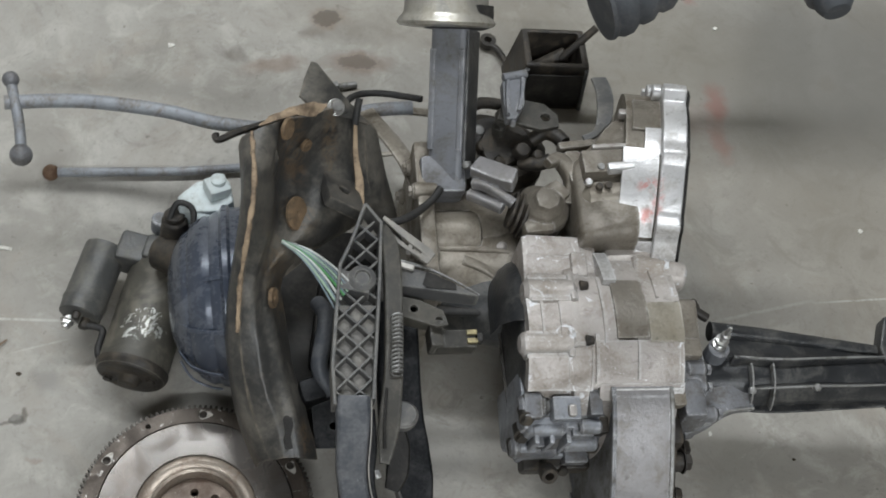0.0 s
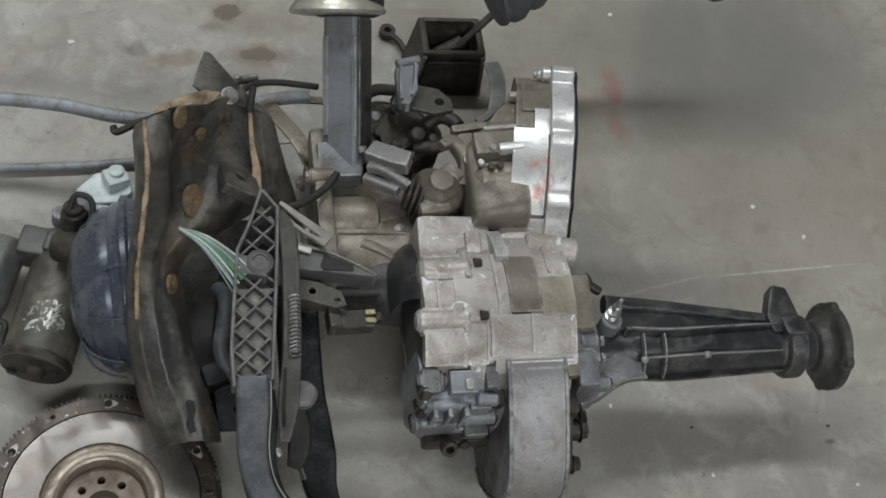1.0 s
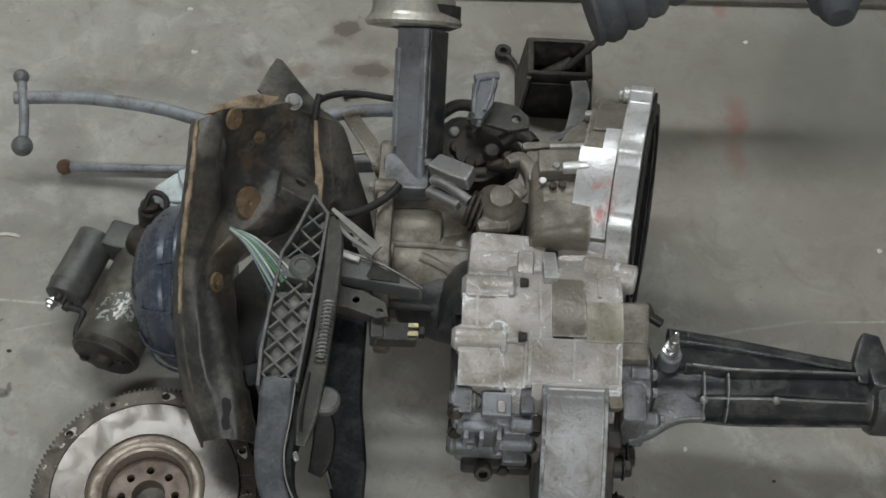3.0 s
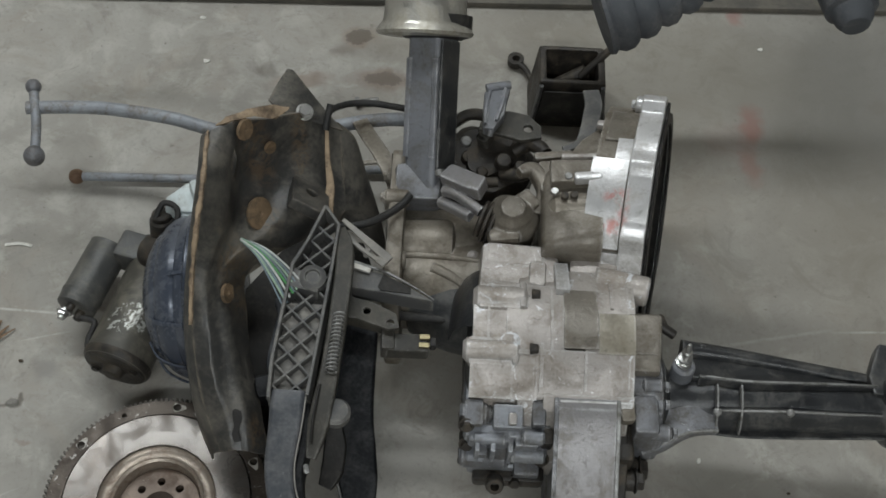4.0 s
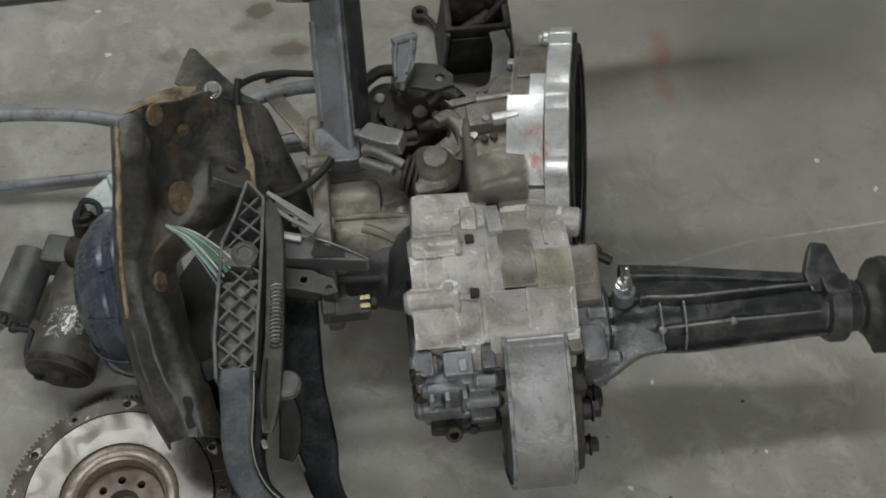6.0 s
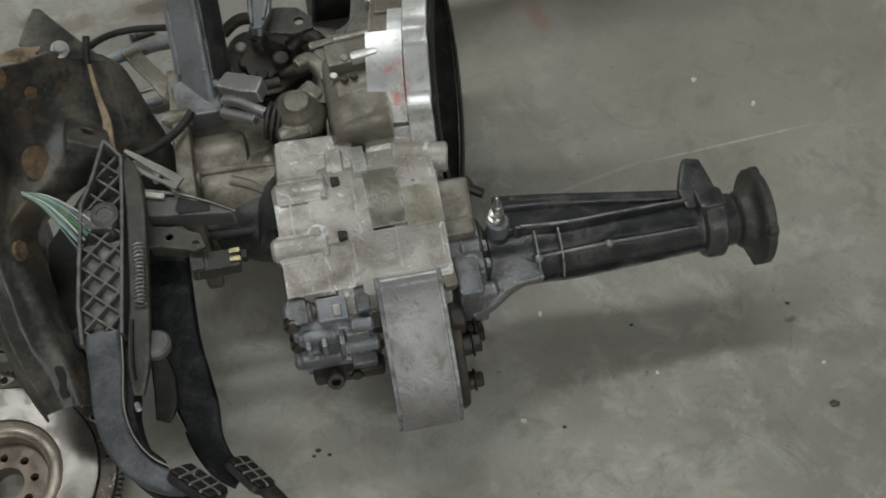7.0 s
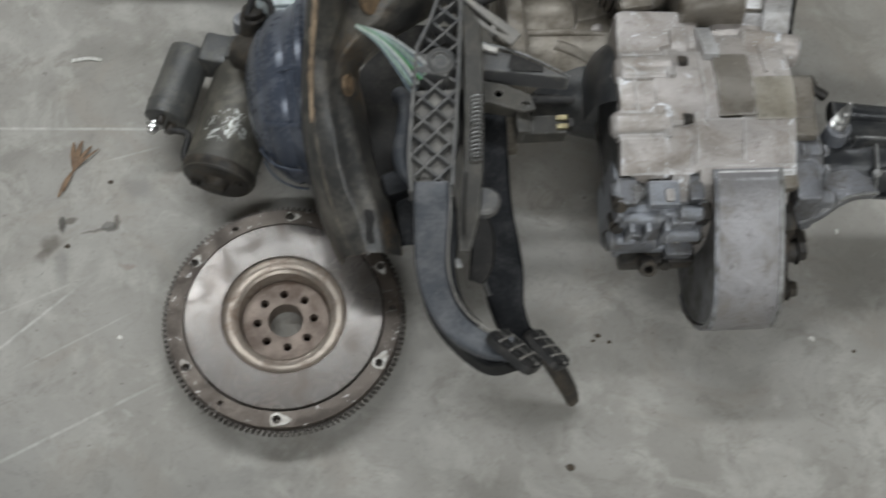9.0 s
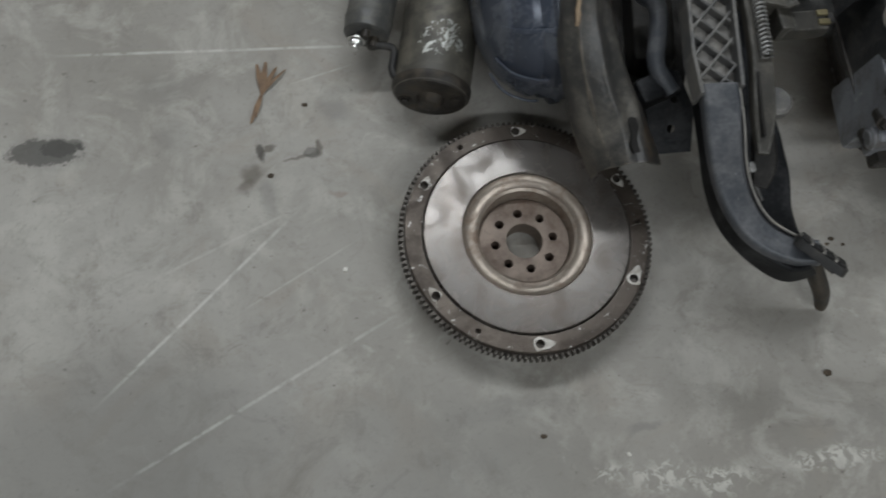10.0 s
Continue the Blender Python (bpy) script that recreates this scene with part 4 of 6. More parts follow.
    for x, y, z, r in ((0.486, 0.392, 0.165, 0.011), (0.484, 0.366, 0.12, 0.010), (0.494, 0.415, 0.145, 0.013)):
        bm = bmesh.new()
        rod(bm, (x - 0.012, y, z), (x + 0.006, y, z), r * 1.1, seg=16)
        bolt(bm, (x + 0.006, y, z), X, r, 0.009)
        part("bolt", bm, M_GRIME, cover)
    # folded top lip of the cover under the case
    bm = bmesh.new()
    box(bm, (0.476, 0.452, 0.226), (0.018, 0.030, 0.020), (10, 0, 6), 0.005)
    part("corner_lug", bm, M_CAST_DIRTY, cover)

    # adapter between case and extension
    EY, EZ = 0.503, 0.155
    bm = bmesh.new()
    box(bm, (0.500, 0.452, 0.178), (0.030, 0.050, 0.09), (0, 0, 0), 0.007)
    box(bm, (0.514, 0.446, 0.172), (0.014, 0.034, 0.07), (0, 0, 6), 0.005)
    lathe(bm, (0.478, EY, EZ), X, [(0, 0.066), (0.03, 0.068), (0.043, 0.066), (0.046, 0.058)], 40, wob=0.02)
    ad = part("adapter", bm, M_ADAPT, g, "grey adapter block")
    bm = bmesh.new()
    box(bm, (0.502, 0.553, 0.180), (0.042, 0.062, 0.095), (4, 0, -3), 0.006)
    box(bm, (0.500, 0.512, 0.196), (0.036, 0.026, 0.075), (0, 0, 0), 0.006)
    top = part("adapter_top", bm, M_NECK, g, "brown grimy top of the adapter")
    bm = bmesh.new()
    box(bm, (0.522, 0.575, 0.212), (0.016, 0.018, 0.020), (0, 0, 20), 0.005)
    rod(bm, (0.520, 0.570, 0.218), (0.540, 0.560, 0.212), 0.006)
    part("clip", bm, M_GRIME, top, "black greasy clip")
    for x, y, z, r in ((0.512, 0.489, 0.216, 0.010), (0.513, 0.470, 0.208, 0.009), (0.520, 0.436, 0.205, 0.010)):
        bm = bmesh.new()
        rod(bm, (x - 0.016, y, z), (x + 0.010, y, z), r, seg=16, bevel=0.35)
        bolt(bm, (x + 0.010, y, z), X, r * 0.7, 0.005, False)
        part("bolt", bm, M_ADAPT, ad)
    # tapered black tube with fins cast along it
    bm = bmesh.new()
    lathe(bm, (0.520, EY, EZ), (1, -0.015, 0), [(0, 0.052), (0.008, 0.050), (0.015, 0.036), (0.048, 0.035), (0.062, 0.040), (0.10, 0.038), (0.27, 0.030), (0.276, 0.030), (0.279, 0.040), (0.284, 0.043), (0.300, 0.043), (0.303, 0.040), (0.305, 0.033), (0.318, 0.032), (0.321, 0.028), (0.321, 0.0)], 48)
    tube = part("extension_tube", bm, M_BLACK, g, "oily black extension tube with silver scuffed ribs")

    def fin(pts, mat, deep=0.022, w=0.0042):
        """Upright fin from the tube out to a line of crest points."""
        mid = Vector(pts[len(pts) // 2])
        out = Vector((0, mid.y - EY, mid.z - EZ)).normalized()
        bm = bmesh.new()
        sweep(bm, [Vector(p) - out * (deep / 2) for p in pts], rrect(w, deep, w * 0.35), 4, up=out)
        return part("rib", bm, mat, tube)

    fin([(0.568, 0.512, 0.205), (0.624, 0.507, 0.205), (0.700, 0.511, 0.199), (0.784, 0.516, 0.191)], M_BLACK)
    fin([(0.592, 0.472, 0.195), (0.674, 0.475, 0.194), (0.730, 0.477, 0.189), (0.785, 0.480, 0.184)], M_BLACK)
    fin([(0.585, 0.458, 0.158), (0.630, 0.455, 0.158), (0.700, 0.458, 0.156), (0.800, 0.464, 0.152)], M_BLACK)
    for pts in ([(0.575, 0.5115, 0.2056), (0.624, 0.507, 0.2056), (0.700, 0.511, 0.1996), (0.784, 0.516, 0.1916)], [(0.592, 0.472, 0.1958), (0.674, 0.475, 0.1948), (0.730, 0.477, 0.1898), (0.785, 0.480, 0.1848)]):
        bm = bmesh.new()
        sweep(bm, pts, rrect(0.0030, 0.0016, 0.0006), 5, scale=[0.5, 1.0, 0.8, 1.0, 0.4])
        part("scuffed_crest", bm, M_RIB, tube, "bright scuffed rib crest")
    # thick beam along the far flank, with the web that carries it
    bm = bmesh.new()
    sweep(bm, [(0.552, 0.556, 0.184), (0.620, 0.550, 0.182), (0.700, 0.540, 0.178), (0.792, 0.528, 0.173)], circle2(0.0105, 14), 4, scale=[1.2, 1.0, 0.9, 0.85])
    part("beam", bm, M_BLACK, tube, "oily black cast beam")
    bm = bmesh.new()
    sweep(bm, [(0.552, 0.534, 0.186), (0.620, 0.528, 0.184), (0.700, 0.525, 0.180), (0.792, 0.522, 0.175)], rrect(0.040, 0.008, 0.002), 4, up=(0, 0.3, 1), scale=[1.0, 1.0, 0.8, 0.5])
    part("web", bm, M_BLACK, tube)
    for x in (0.588, 0.617):
        bm = bmesh.new()
        r = 0.0475 - (x - 0.60) * 0.05
        sweep(bm, [(x, EY - r * math.sin(radians(a)), EZ + r * math.cos(radians(a))) for a in range(2, 76, 6)], rrect(0.010, 0.0024, 0.0008), 1, up=(1, 0, 0))
        part("rib", bm, M_RIB, tube, "scuffed cross rib")
    for x, y, z in ((0.674, 0.475, 0.195), (0.588, 0.472, 0.195), (0.576, 0.557, 0.193)):
        bm = bmesh.new()
        lathe(bm, (x, y, z - 0.004), (0, -0.4, 1), [(0, 0.005), (0.005, 0.0048), (0.0065, 0.003), (0.0068, 0.0)], 14)
        part("pimple", bm, M_RIB if y < 0.5 else M_BLACK, tube)
    # curved arm that braces the tube against the adapter
    bm = bmesh.new()
    sweep(bm, [(0.500, 0.447, 0.160), (0.518, 0.451, 0.166), (0.538, 0.460, 0.172), (0.556, 0.466, 0.175), (0.572, 0.468, 0.175), (0.590, 0.468, 0.174)], rrect(0.044, 0.020, 0.005), 6, scale=[1.05, 1.0, 0.92, 0.86, 0.8, 0.72])
    brace = part("brace", bm, M_ADAPT, tube, "curved grey brace")
    bm = bmesh.new()
    sweep(bm, [(0.524, 0.434, 0.174), (0.543, 0.443, 0.180), (0.562, 0.449, 0.183), (0.590, 0.452, 0.182)], rrect(0.0034, 0.005, 0.001), 6)
    part("edge_bead", bm, M_RIB, brace, "worn pale edge")
    bm = bmesh.new()
    rod(bm, (0.549, 0.515, 0.13), (0.549, 0.521, 0.212), 0.0150, 0.0135, 28)
    stud = part("stud_boss", bm, M_POST, tube, "dull grey upright boss")
    bm = bmesh.new()
    lathe(bm, (0.548, 0.5235, 0.2155), (0, 0.03, 1), [(-0.006, 0.0098), (0.001, 0.0098), (0.002, 0.0065), (0.006, 0.0070), (0.008, 0.0085), (0.011, 0.0085), (0.012, 0.0052), (0.018, 0.0050), (0.020, 0.0062), (0.024, 0.0058), (0.026, 0.0038), (0.034, 0.0034), (0.040, 0.0022), (0.041, 0.0)], 20)
    part("stud", bm, M_BOLT, stud, "bright stepped steel stud")
    # ear that stands out from the collar near the end
    bm = bmesh.new()
    prism(bm, [(0.775, 0.530), (0.778, 0.505), (0.822, 0.500), (0.821, 0.528), (0.814, 0.570), (0.793, 0.575)], 0.026, Matrix.Translation((0, 0, 0.165)), 0.004)
    part("bracket", bm, M_BLACK, tube, "black upright bracket")
    bm = bmesh.new()
    box(bm, (0.808, 0.508, 0.186), (0.036, 0.034, 0.028), (-12, 0, 0), 0.008)
    box(bm, (0.806, 0.483, 0.176), (0.018, 0.030, 0.030), (28, 0, 0), 0.008)
    part("collar", bm, M_BLACK, tube)
    # output shaft with bolted drive flange
    bm = bmesh.new()
    lathe(bm, (0.832, 0.4955, EZ), X, [(0, 0.026), (0.005, 0.026), (0.006, 0.0285), (0.009, 0.0285), (0.010, 0.0265), (0.012, 0.0325), (0.014, 0.0350), (0.020, 0.0365), (0.024, 0.0390), (0.0275, 0.0430), (0.0295, 0.0510), (0.0305, 0.0570), (0.0325, 0.0592), (0.041, 0.0592), (0.043, 0.0570), (0.043, 0.035), (0.036, 0.03), (0.036, 0.0)], 56)
    fl = part("drive_flange", bm, M_FLANGE, g, "dusty black round drive flange")
    for k in range(6):
        a = radians(60 * k + 15)
        bm = bmesh.new()
        rod(bm, (0.8615, 0.4955 + 0.0525 * math.cos(a), EZ + 0.0525 * math.sin(a)), (0.8645, 0.4955 + 0.0525 * math.cos(a), EZ + 0.0525 * math.sin(a)), 0.0048)
        part("bolt", bm, M_FLANGE, fl)
    for k in range(4):
        a = radians(90 * k + 48)
        bm = bmesh.new()
        rod(bm, (0.8630, 0.4955 + 0.0530 * math.cos(a), EZ + 0.0530 * math.sin(a)), (0.8745, 0.4955 + 0.0530 * math.cos(a), EZ + 0.0530 * math.sin(a)), 0.0105, seg=20)
        part("lobe", bm, M_FLANGE, fl)

    # tail end: end plate, two stepped covers, black filler for a shaded gap
    bm = bmesh.new()
    box(bm, (0.197, 0.70, 0.13), (0.022, 0.22, 0.19), (0, 0, 0), 0.006)
    end = part("end_plate", bm, M_CAST_DIRTY, g, "grimy aluminium end plate")
    for y, z in ((0.79, 0.19), (0.735, 0.22), (0.655, 0.20), (0.62, 0.17), (0.79, 0.12)):
        bm = bmesh.new()
        rod(bm, (0.182, y, z), (0.212, y, z), 0.011, seg=18)
        bolt(bm, (0.182, y, z), (-1, 0, 0), 0.007, 0.005)
        part("boss", bm, M_CAST_DIRTY, end)
    # thin bent straps beside the end plate
    for pts, w in (([(0.130, 0.922, 0.125), (0.17, 0.921, 0.135), (0.21, 0.917, 0.14), (0.246, 0.912, 0.14)], 0.012), ([(0.136, 0.893, 0.17), (0.150, 0.862, 0.180), (0.168, 0.830, 0.186), (0.184, 0.800, 0.184), (0.196, 0.770, 0.176)], 0.022), ([(0.128, 0.814, 0.178), (0.150, 0.815, 0.182), (0.174, 0.817, 0.184)], 0.006)):
        bm = bmesh.new()
        sweep(bm, pts, rrect(w, 0.005, 0.0015), 4)
        part("strap", bm, M_CAST_DIRTY, end, "thin bent steel strap")
    bm = bmesh.new()
    lathe(bm, (0.203, 0.699, 0.166), X, [(0, 0.030), (0.004, 0.034), (0.058, 0.035), (0.066, 0.032), (0.070, 0.022)], 36)
    lathe(bm, (0.205, 0.663, 0.128), X, [(0, 0.054), (0.004, 0.058), (0.06, 0.061), (0.095, 0.066), (0.125, 0.078)], 40, wob=0.01)
    lathe(bm, (0.205, 0.71, 0.10), X, [(0, 0.085), (0.13, 0.09)], 32)
    rear = part("rear_case", bm, M_CAST_DIRTY, g, "brown-stained stepped rear case")
    for pts, r in (([(0.206, 0.672, 0.186), (0.24, 0.671, 0.188), (0.275, 0.668, 0.190), (0.31, 0.662, 0.192)], 0.004), ([(0.245, 0.655, 0.186), (0.268, 0.645, 0.184), (0.288, 0.632, 0.178), (0.300, 0.618, 0.165)], 0.007)):
        bm = bmesh.new()
        hose(bm, pts, r, 10)
        part("ridge", bm, M_CAST_DIRTY, rear)
    bm = bmesh.new()
    lathe(bm, (0.296, 0.672, 0.186), (0, -0.15, 1), [(0, 0.008), (0.006, 0.0075), (0.008, 0.005), (0.0085, 0.0)], 16)
    part("boss", bm, M_CAST, rear)
    # added round body whose black stands for the shadow beside the case
    bm = bmesh.new()
    lathe(bm, (0.215, 0.624, 0.130), (1, -0.03, 0.0), [(0, 0.016), (0.004, 0.028), (0.03, 0.042), (0.055, 0.050), (0.088, 0.056), (0.092, 0.03)], 40)
    cap = part("side_cap", bm, M_BLACK, g, "black rounded filler added for the shaded gap beside the case")
    bm = bmesh.new()
    hose(bm, [(0.190, 0.606, 0.150), (0.225, 0.598, 0.158), (0.262, 0.594, 0.162), (0.300, 0.596, 0.160)], 0.006, 10)
    part("pipe", bm, M_BLACKRUB, cap, "thin black pipe")
    return g


gearbox()


def selector(name="shift_mechanism"):
    """Shift joint, levers and dark linkage that sit on top of the gearbox."""
    s = thing(name, (0.32, 0.74, 0.2), "greasy gear selector with ball joint and levers on the gearbox", "gear selector")
    # round joint with a flat cap, on a stem
    bm = bmesh.new()
    lathe(bm, (0.341, 0.702, 0.186), (0.0, -0.05, 1), [(0, 0.030), (0.03, 0.031), (0.044, 0.034), (0.052, 0.034), (0.058, 0.031), (0.062, 0.026), (0.066, 0.0245), (0.070, 0.0225), (0.074, 0.0175), (0.079, 0.0160), (0.082, 0.0145), (0.0835, 0.010), (0.083, 0.0)], 44, wob=0.035)
    box(bm, (0.356, 0.716, 0.246), (0.034, 0.030, 0.018), (0, -8, 35), 0.006)
    box(bm, (0.332, 0.672, 0.236), (0.040, 0.022, 0.024), (0, 0, 8), 0.008)
    part("joint_housing", bm, M_NECK, s, "grimy round joint housing")
    bm = bmesh.new()
    sweep(bm, [(0.376, 0.706, 0.238), (0.382, 0.735, 0.250), (0.366, 0.760, 0.258), (0.348, 0.752, 0.262)], rrect(0.020, 0.022, 0.006), 5, scale=[1.0, 1.1, 0.9, 0.6])
    part("joint_arm", bm, M_NECK, s)
    bm = bmesh.new()
    box(bm, (0.384, 0.748, 0.250), (0.022, 0.050, 0.030), (0, 0, 4), 0.005)
    box(bm, (0.392, 0.786, 0.252), (0.050, 0.012, 0.016), (0, 0, 8), 0.004)
    part("arm", bm, M_NECK, s)
    bm = bmesh.new()
    for k, (x, y) in enumerate(((0.322, 0.697), (0.315, 0.700), (0.308, 0.703))):
        lathe(bm, (x, y, 0.225 + 0.001 * k), (-1, 0.35, 0.1), [(0, 0.026 - 0.002 * k), (0.002, 0.030 - 0.003 * k), (0.005, 0.030 - 0.003 * k), (0.0065, 0.026 - 0.002 * k)], 28)
    part("bellows", bm, M_GRIME, s, "small greasy rubber bellows")
    # forked aluminium link
    bm = bmesh.new()
    prism(bm, [(-0.030, -0.010), (-0.026, 0.015), (0.028, 0.013), (0.031, -0.012), (0.006, -0.014)], 0.022, pose(0.282, 0.738, 0.244, 0, -14, -30), 0.004)
    sweep(bm, [(0.256, 0.735, 0.240), (0.268, 0.728, 0.246), (0.284, 0.716, 0.248), (0.302, 0.702, 0.246)], rrect(0.012, 0.014, 0.004), 4)
    sweep(bm, [(0.252, 0.728, 0.226), (0.268, 0.716, 0.232), (0.290, 0.700, 0.238)], rrect(0.013, 0.014, 0.004), 4)
    part("link", bm, M_COVER, s, "pale aluminium link")
    bm = bmesh.new()
    rod(bm, (0.250, 0.757, 0.240), (0.249, 0.765, 0.243), 0.006)
    part("pin", bm, M_RIB, s)
    # low dark plate of greasy levers
    bm = bmesh.new()
    lathe(bm, (0.310, 0.828, 0.135), (0, -0.1, 1), [(0, 0.062), (0.04, 0.062), (0.046, 0.056), (0.05, 0.050), (0.053, 0.049), (0.054, 0.030), (0.064, 0.028), (0.066, 0.0)], 36, wob=0.05)
    box(bm, (0.300, 0.80, 0.12), (0.10, 0.08, 0.10), (0, 0, 0), 0.01)
    part("lever_base", bm, M_GRIME, s, "black greasy lever base")
    for pts, r in (([(0.256, 0.822, 0.196), (0.262, 0.796, 0.200), (0.290, 0.778, 0.202), (0.325, 0.778, 0.204)], 0.007), ([(0.262, 0.872, 0.20), (0.285, 0.886, 0.205), (0.315, 0.884, 0.205)], 0.008),
                   ([(0.345, 0.82, 0.215), (0.362, 0.826, 0.225), (0.376, 0.818, 0.230), (0.384, 0.805, 0.232)], 0.010), ([(0.330, 0.795, 0.200), (0.352, 0.786, 0.210), (0.368, 0.790, 0.216)], 0.009)):
        bm = bmesh.new()
        hose(bm, pts, r)
        part("rod", bm, M_GRIME, s)
    for x, y, z, r, mt in ((0.281, 0.852, 0.192, 0.008, M_RIB), (0.264, 0.812, 0.196, 0.005, M_RIB), (0.285, 0.826, 0.192, 0.010, M_GRIME), (0.303, 0.800, 0.196, 0.008, M_GRIME), (0.330, 0.804, 0.218, 0.011, M_GRIME), (0.352, 0.800, 0.212, 0.008, M_GRIME)):
        bm = bmesh.new()
        lathe(bm, (x, y, z - 0.01), (0.1, -0.2, 1), [(0, r), (0.012, r), (0.015, r * 0.8), (0.017, 0.0)], 16)
        part("bolt", bm, mt, s)
    # flat shift lever plate with the upright clevis on it
    bm = bmesh.new()
    prism(bm, [(0.296, 0.834), (0.325, 0.826), (0.352, 0.818), (0.378, 0.824), (0.378, 0.842), (0.362, 0.860), (0.335, 0.866), (0.305, 0.858)], 0.007, Matrix.Translation((0, 0, 0.236)), 0.0018, [hole(0.361, 0.838, 0.006)])
    sweep(bm, [(0.308, 0.845, 0.20), (0.306, 0.846, 0.225), (0.312, 0.845, 0.238)], rrect(0.024, 0.016, 0.005), 3)
    part("lever_plate", bm, M_SPAR, s, "brown grimy lever plate")
    bm = bmesh.new()
    prism(bm, [(0.302, 0.878), (0.327, 0.890), (0.336, 0.887), (0.331, 0.862), (0.329, 0.842), (0.315, 0.817), (0.302, 0.817), (0.301, 0.848)], 0.016, Matrix.Translation((0, 0, 0.250)), 0.003)
    sweep(bm, [(0.304, 0.822, 0.268), (0.305, 0.850, 0.270), (0.309, 0.876, 0.268)], rrect(0.004, 0.008, 0.001), 4)
    sweep(bm, [(0.318, 0.828, 0.268), (0.325, 0.852, 0.270), (0.329, 0.880, 0.268)], rrect(0.004, 0.008, 0.001), 4)
    part("clevis", bm, M_POST, s, "grey folded steel clevis")
    bm = bmesh.new()
    rod(bm, (0.304, 0.882, 0.266), (0.336, 0.890, 0.266), 0.006)
    part("pin", bm, M_POST, s)
    bm = bmesh.new()
    rod(bm, (0.311, 0.812, 0.256), (0.312, 0.818, 0.262), 0.0035)
    part("pin", bm, M_POST, s)
    # bent bracket on the other side
    bm = bmesh.new()
    sweep(bm, [(0.428, 0.815, 0.250), (0.437, 0.832, 0.252), (0.443, 0.858, 0.250), (0.447, 0.884, 0.242), (0.445, 0.910, 0.236)], rrect(0.023, 0.005, 0.0018), 5, scale=[0.5, 0.9, 1.0, 1.0, 0.95])
    sweep(bm, [(0.405, 0.800, 0.250), (0.420, 0.806, 0.252), (0.434, 0.822, 0.251)], rrect(0.010, 0.006, 0.002), 4)
    part("bracket", bm, M_PLASTIC, s, "bent grey bracket")
    return s


selector()


def engine_mount():
    m = thing("engine_mount", (0.225, 0.79, 0.2), "grey steel mount arm with a zinc dome bolted to the gearbox", "engine mount")
    a, b = Vector((0.234, 0.765, 0.205)), Vector((0.234, 0.915, 0.325))
    UPM = (-0.42, 0, 1)
    d = (b - a).normalized()
    bm = bmesh.new()
    sweep(bm, [a + (b - a) * k / 4 for k in range(5)], rrect(0.048, 0.054, 0.009), 2, up=UPM, scale=[0.90, 1.0, 1.0, 1.0, 1.0])
    arm = part("arm", bm, M_POST, m)
    side = d.cross(Vector(UPM)).normalized()
    n = side.cross(d)
    bm = bmesh.new()
    for k in (-1, 1):
        sweep(bm, [a + n * 0.026 + side * (k * 0.019) + (b - a) * t for t in (0.2, 0.5, 0.85)], rrect(0.008, 0.006, 0.002), 2, up=UPM)
    part("rib", bm, M_POST, arm)
    bm = bmesh.new()
    sweep(bm, [a + side * 0.0240 + (b - a) * t for t in (0.12, 0.5, 0.97)], rrect(0.005, 0.046, 0.002), 2, up=UPM)
    part("side_plate", bm, M_BLACK, arm, "side face coloured black")
    # black ring put in as the thin shadow line below the dome
    bm = bmesh.new()
    lathe(bm, b - d * 0.004, d, [(0, 0.036), (0.004, 0.046), (0.012, 0.048), (0.03, 0.048)], 40)
    part("rubber", bm, M_BLACKRUB, m, "black ring standing for the shadow under the dome")
    bm = bmesh.new()
    b = b + Vector((-0.012, -0.008, -0.006))
    lathe(bm, b + d * 0.008, d, [(0, 0.048), (0.002, 0.060), (0.006, 0.0625), (0.012, 0.059), (0.018, 0.054), (0.045, 0.0515), (0.060, 0.047), (0.070, 0.030), (0.072, 0.0)], 48)
    cup = part("dome", bm, M_ZINC, m, "stained zinc-plated dome")
    bm = bmesh.new()
    lathe(bm, b + d * 0.078, d, [(0, 0.014), (0.01, 0.014), (0.012, 0.010), (0.02, 0.010)], 20)
    part("stud", bm, M_BOLT, cup)
    bm = bmesh.new()
    box(bm, (0.222, 0.765, 0.20), (0.06, 0.05, 0.06), (15, 0, 0), 0.008)
    part("foot", bm, M_ADAPT, m, "grey aluminium foot")
    return m


engine_mount()


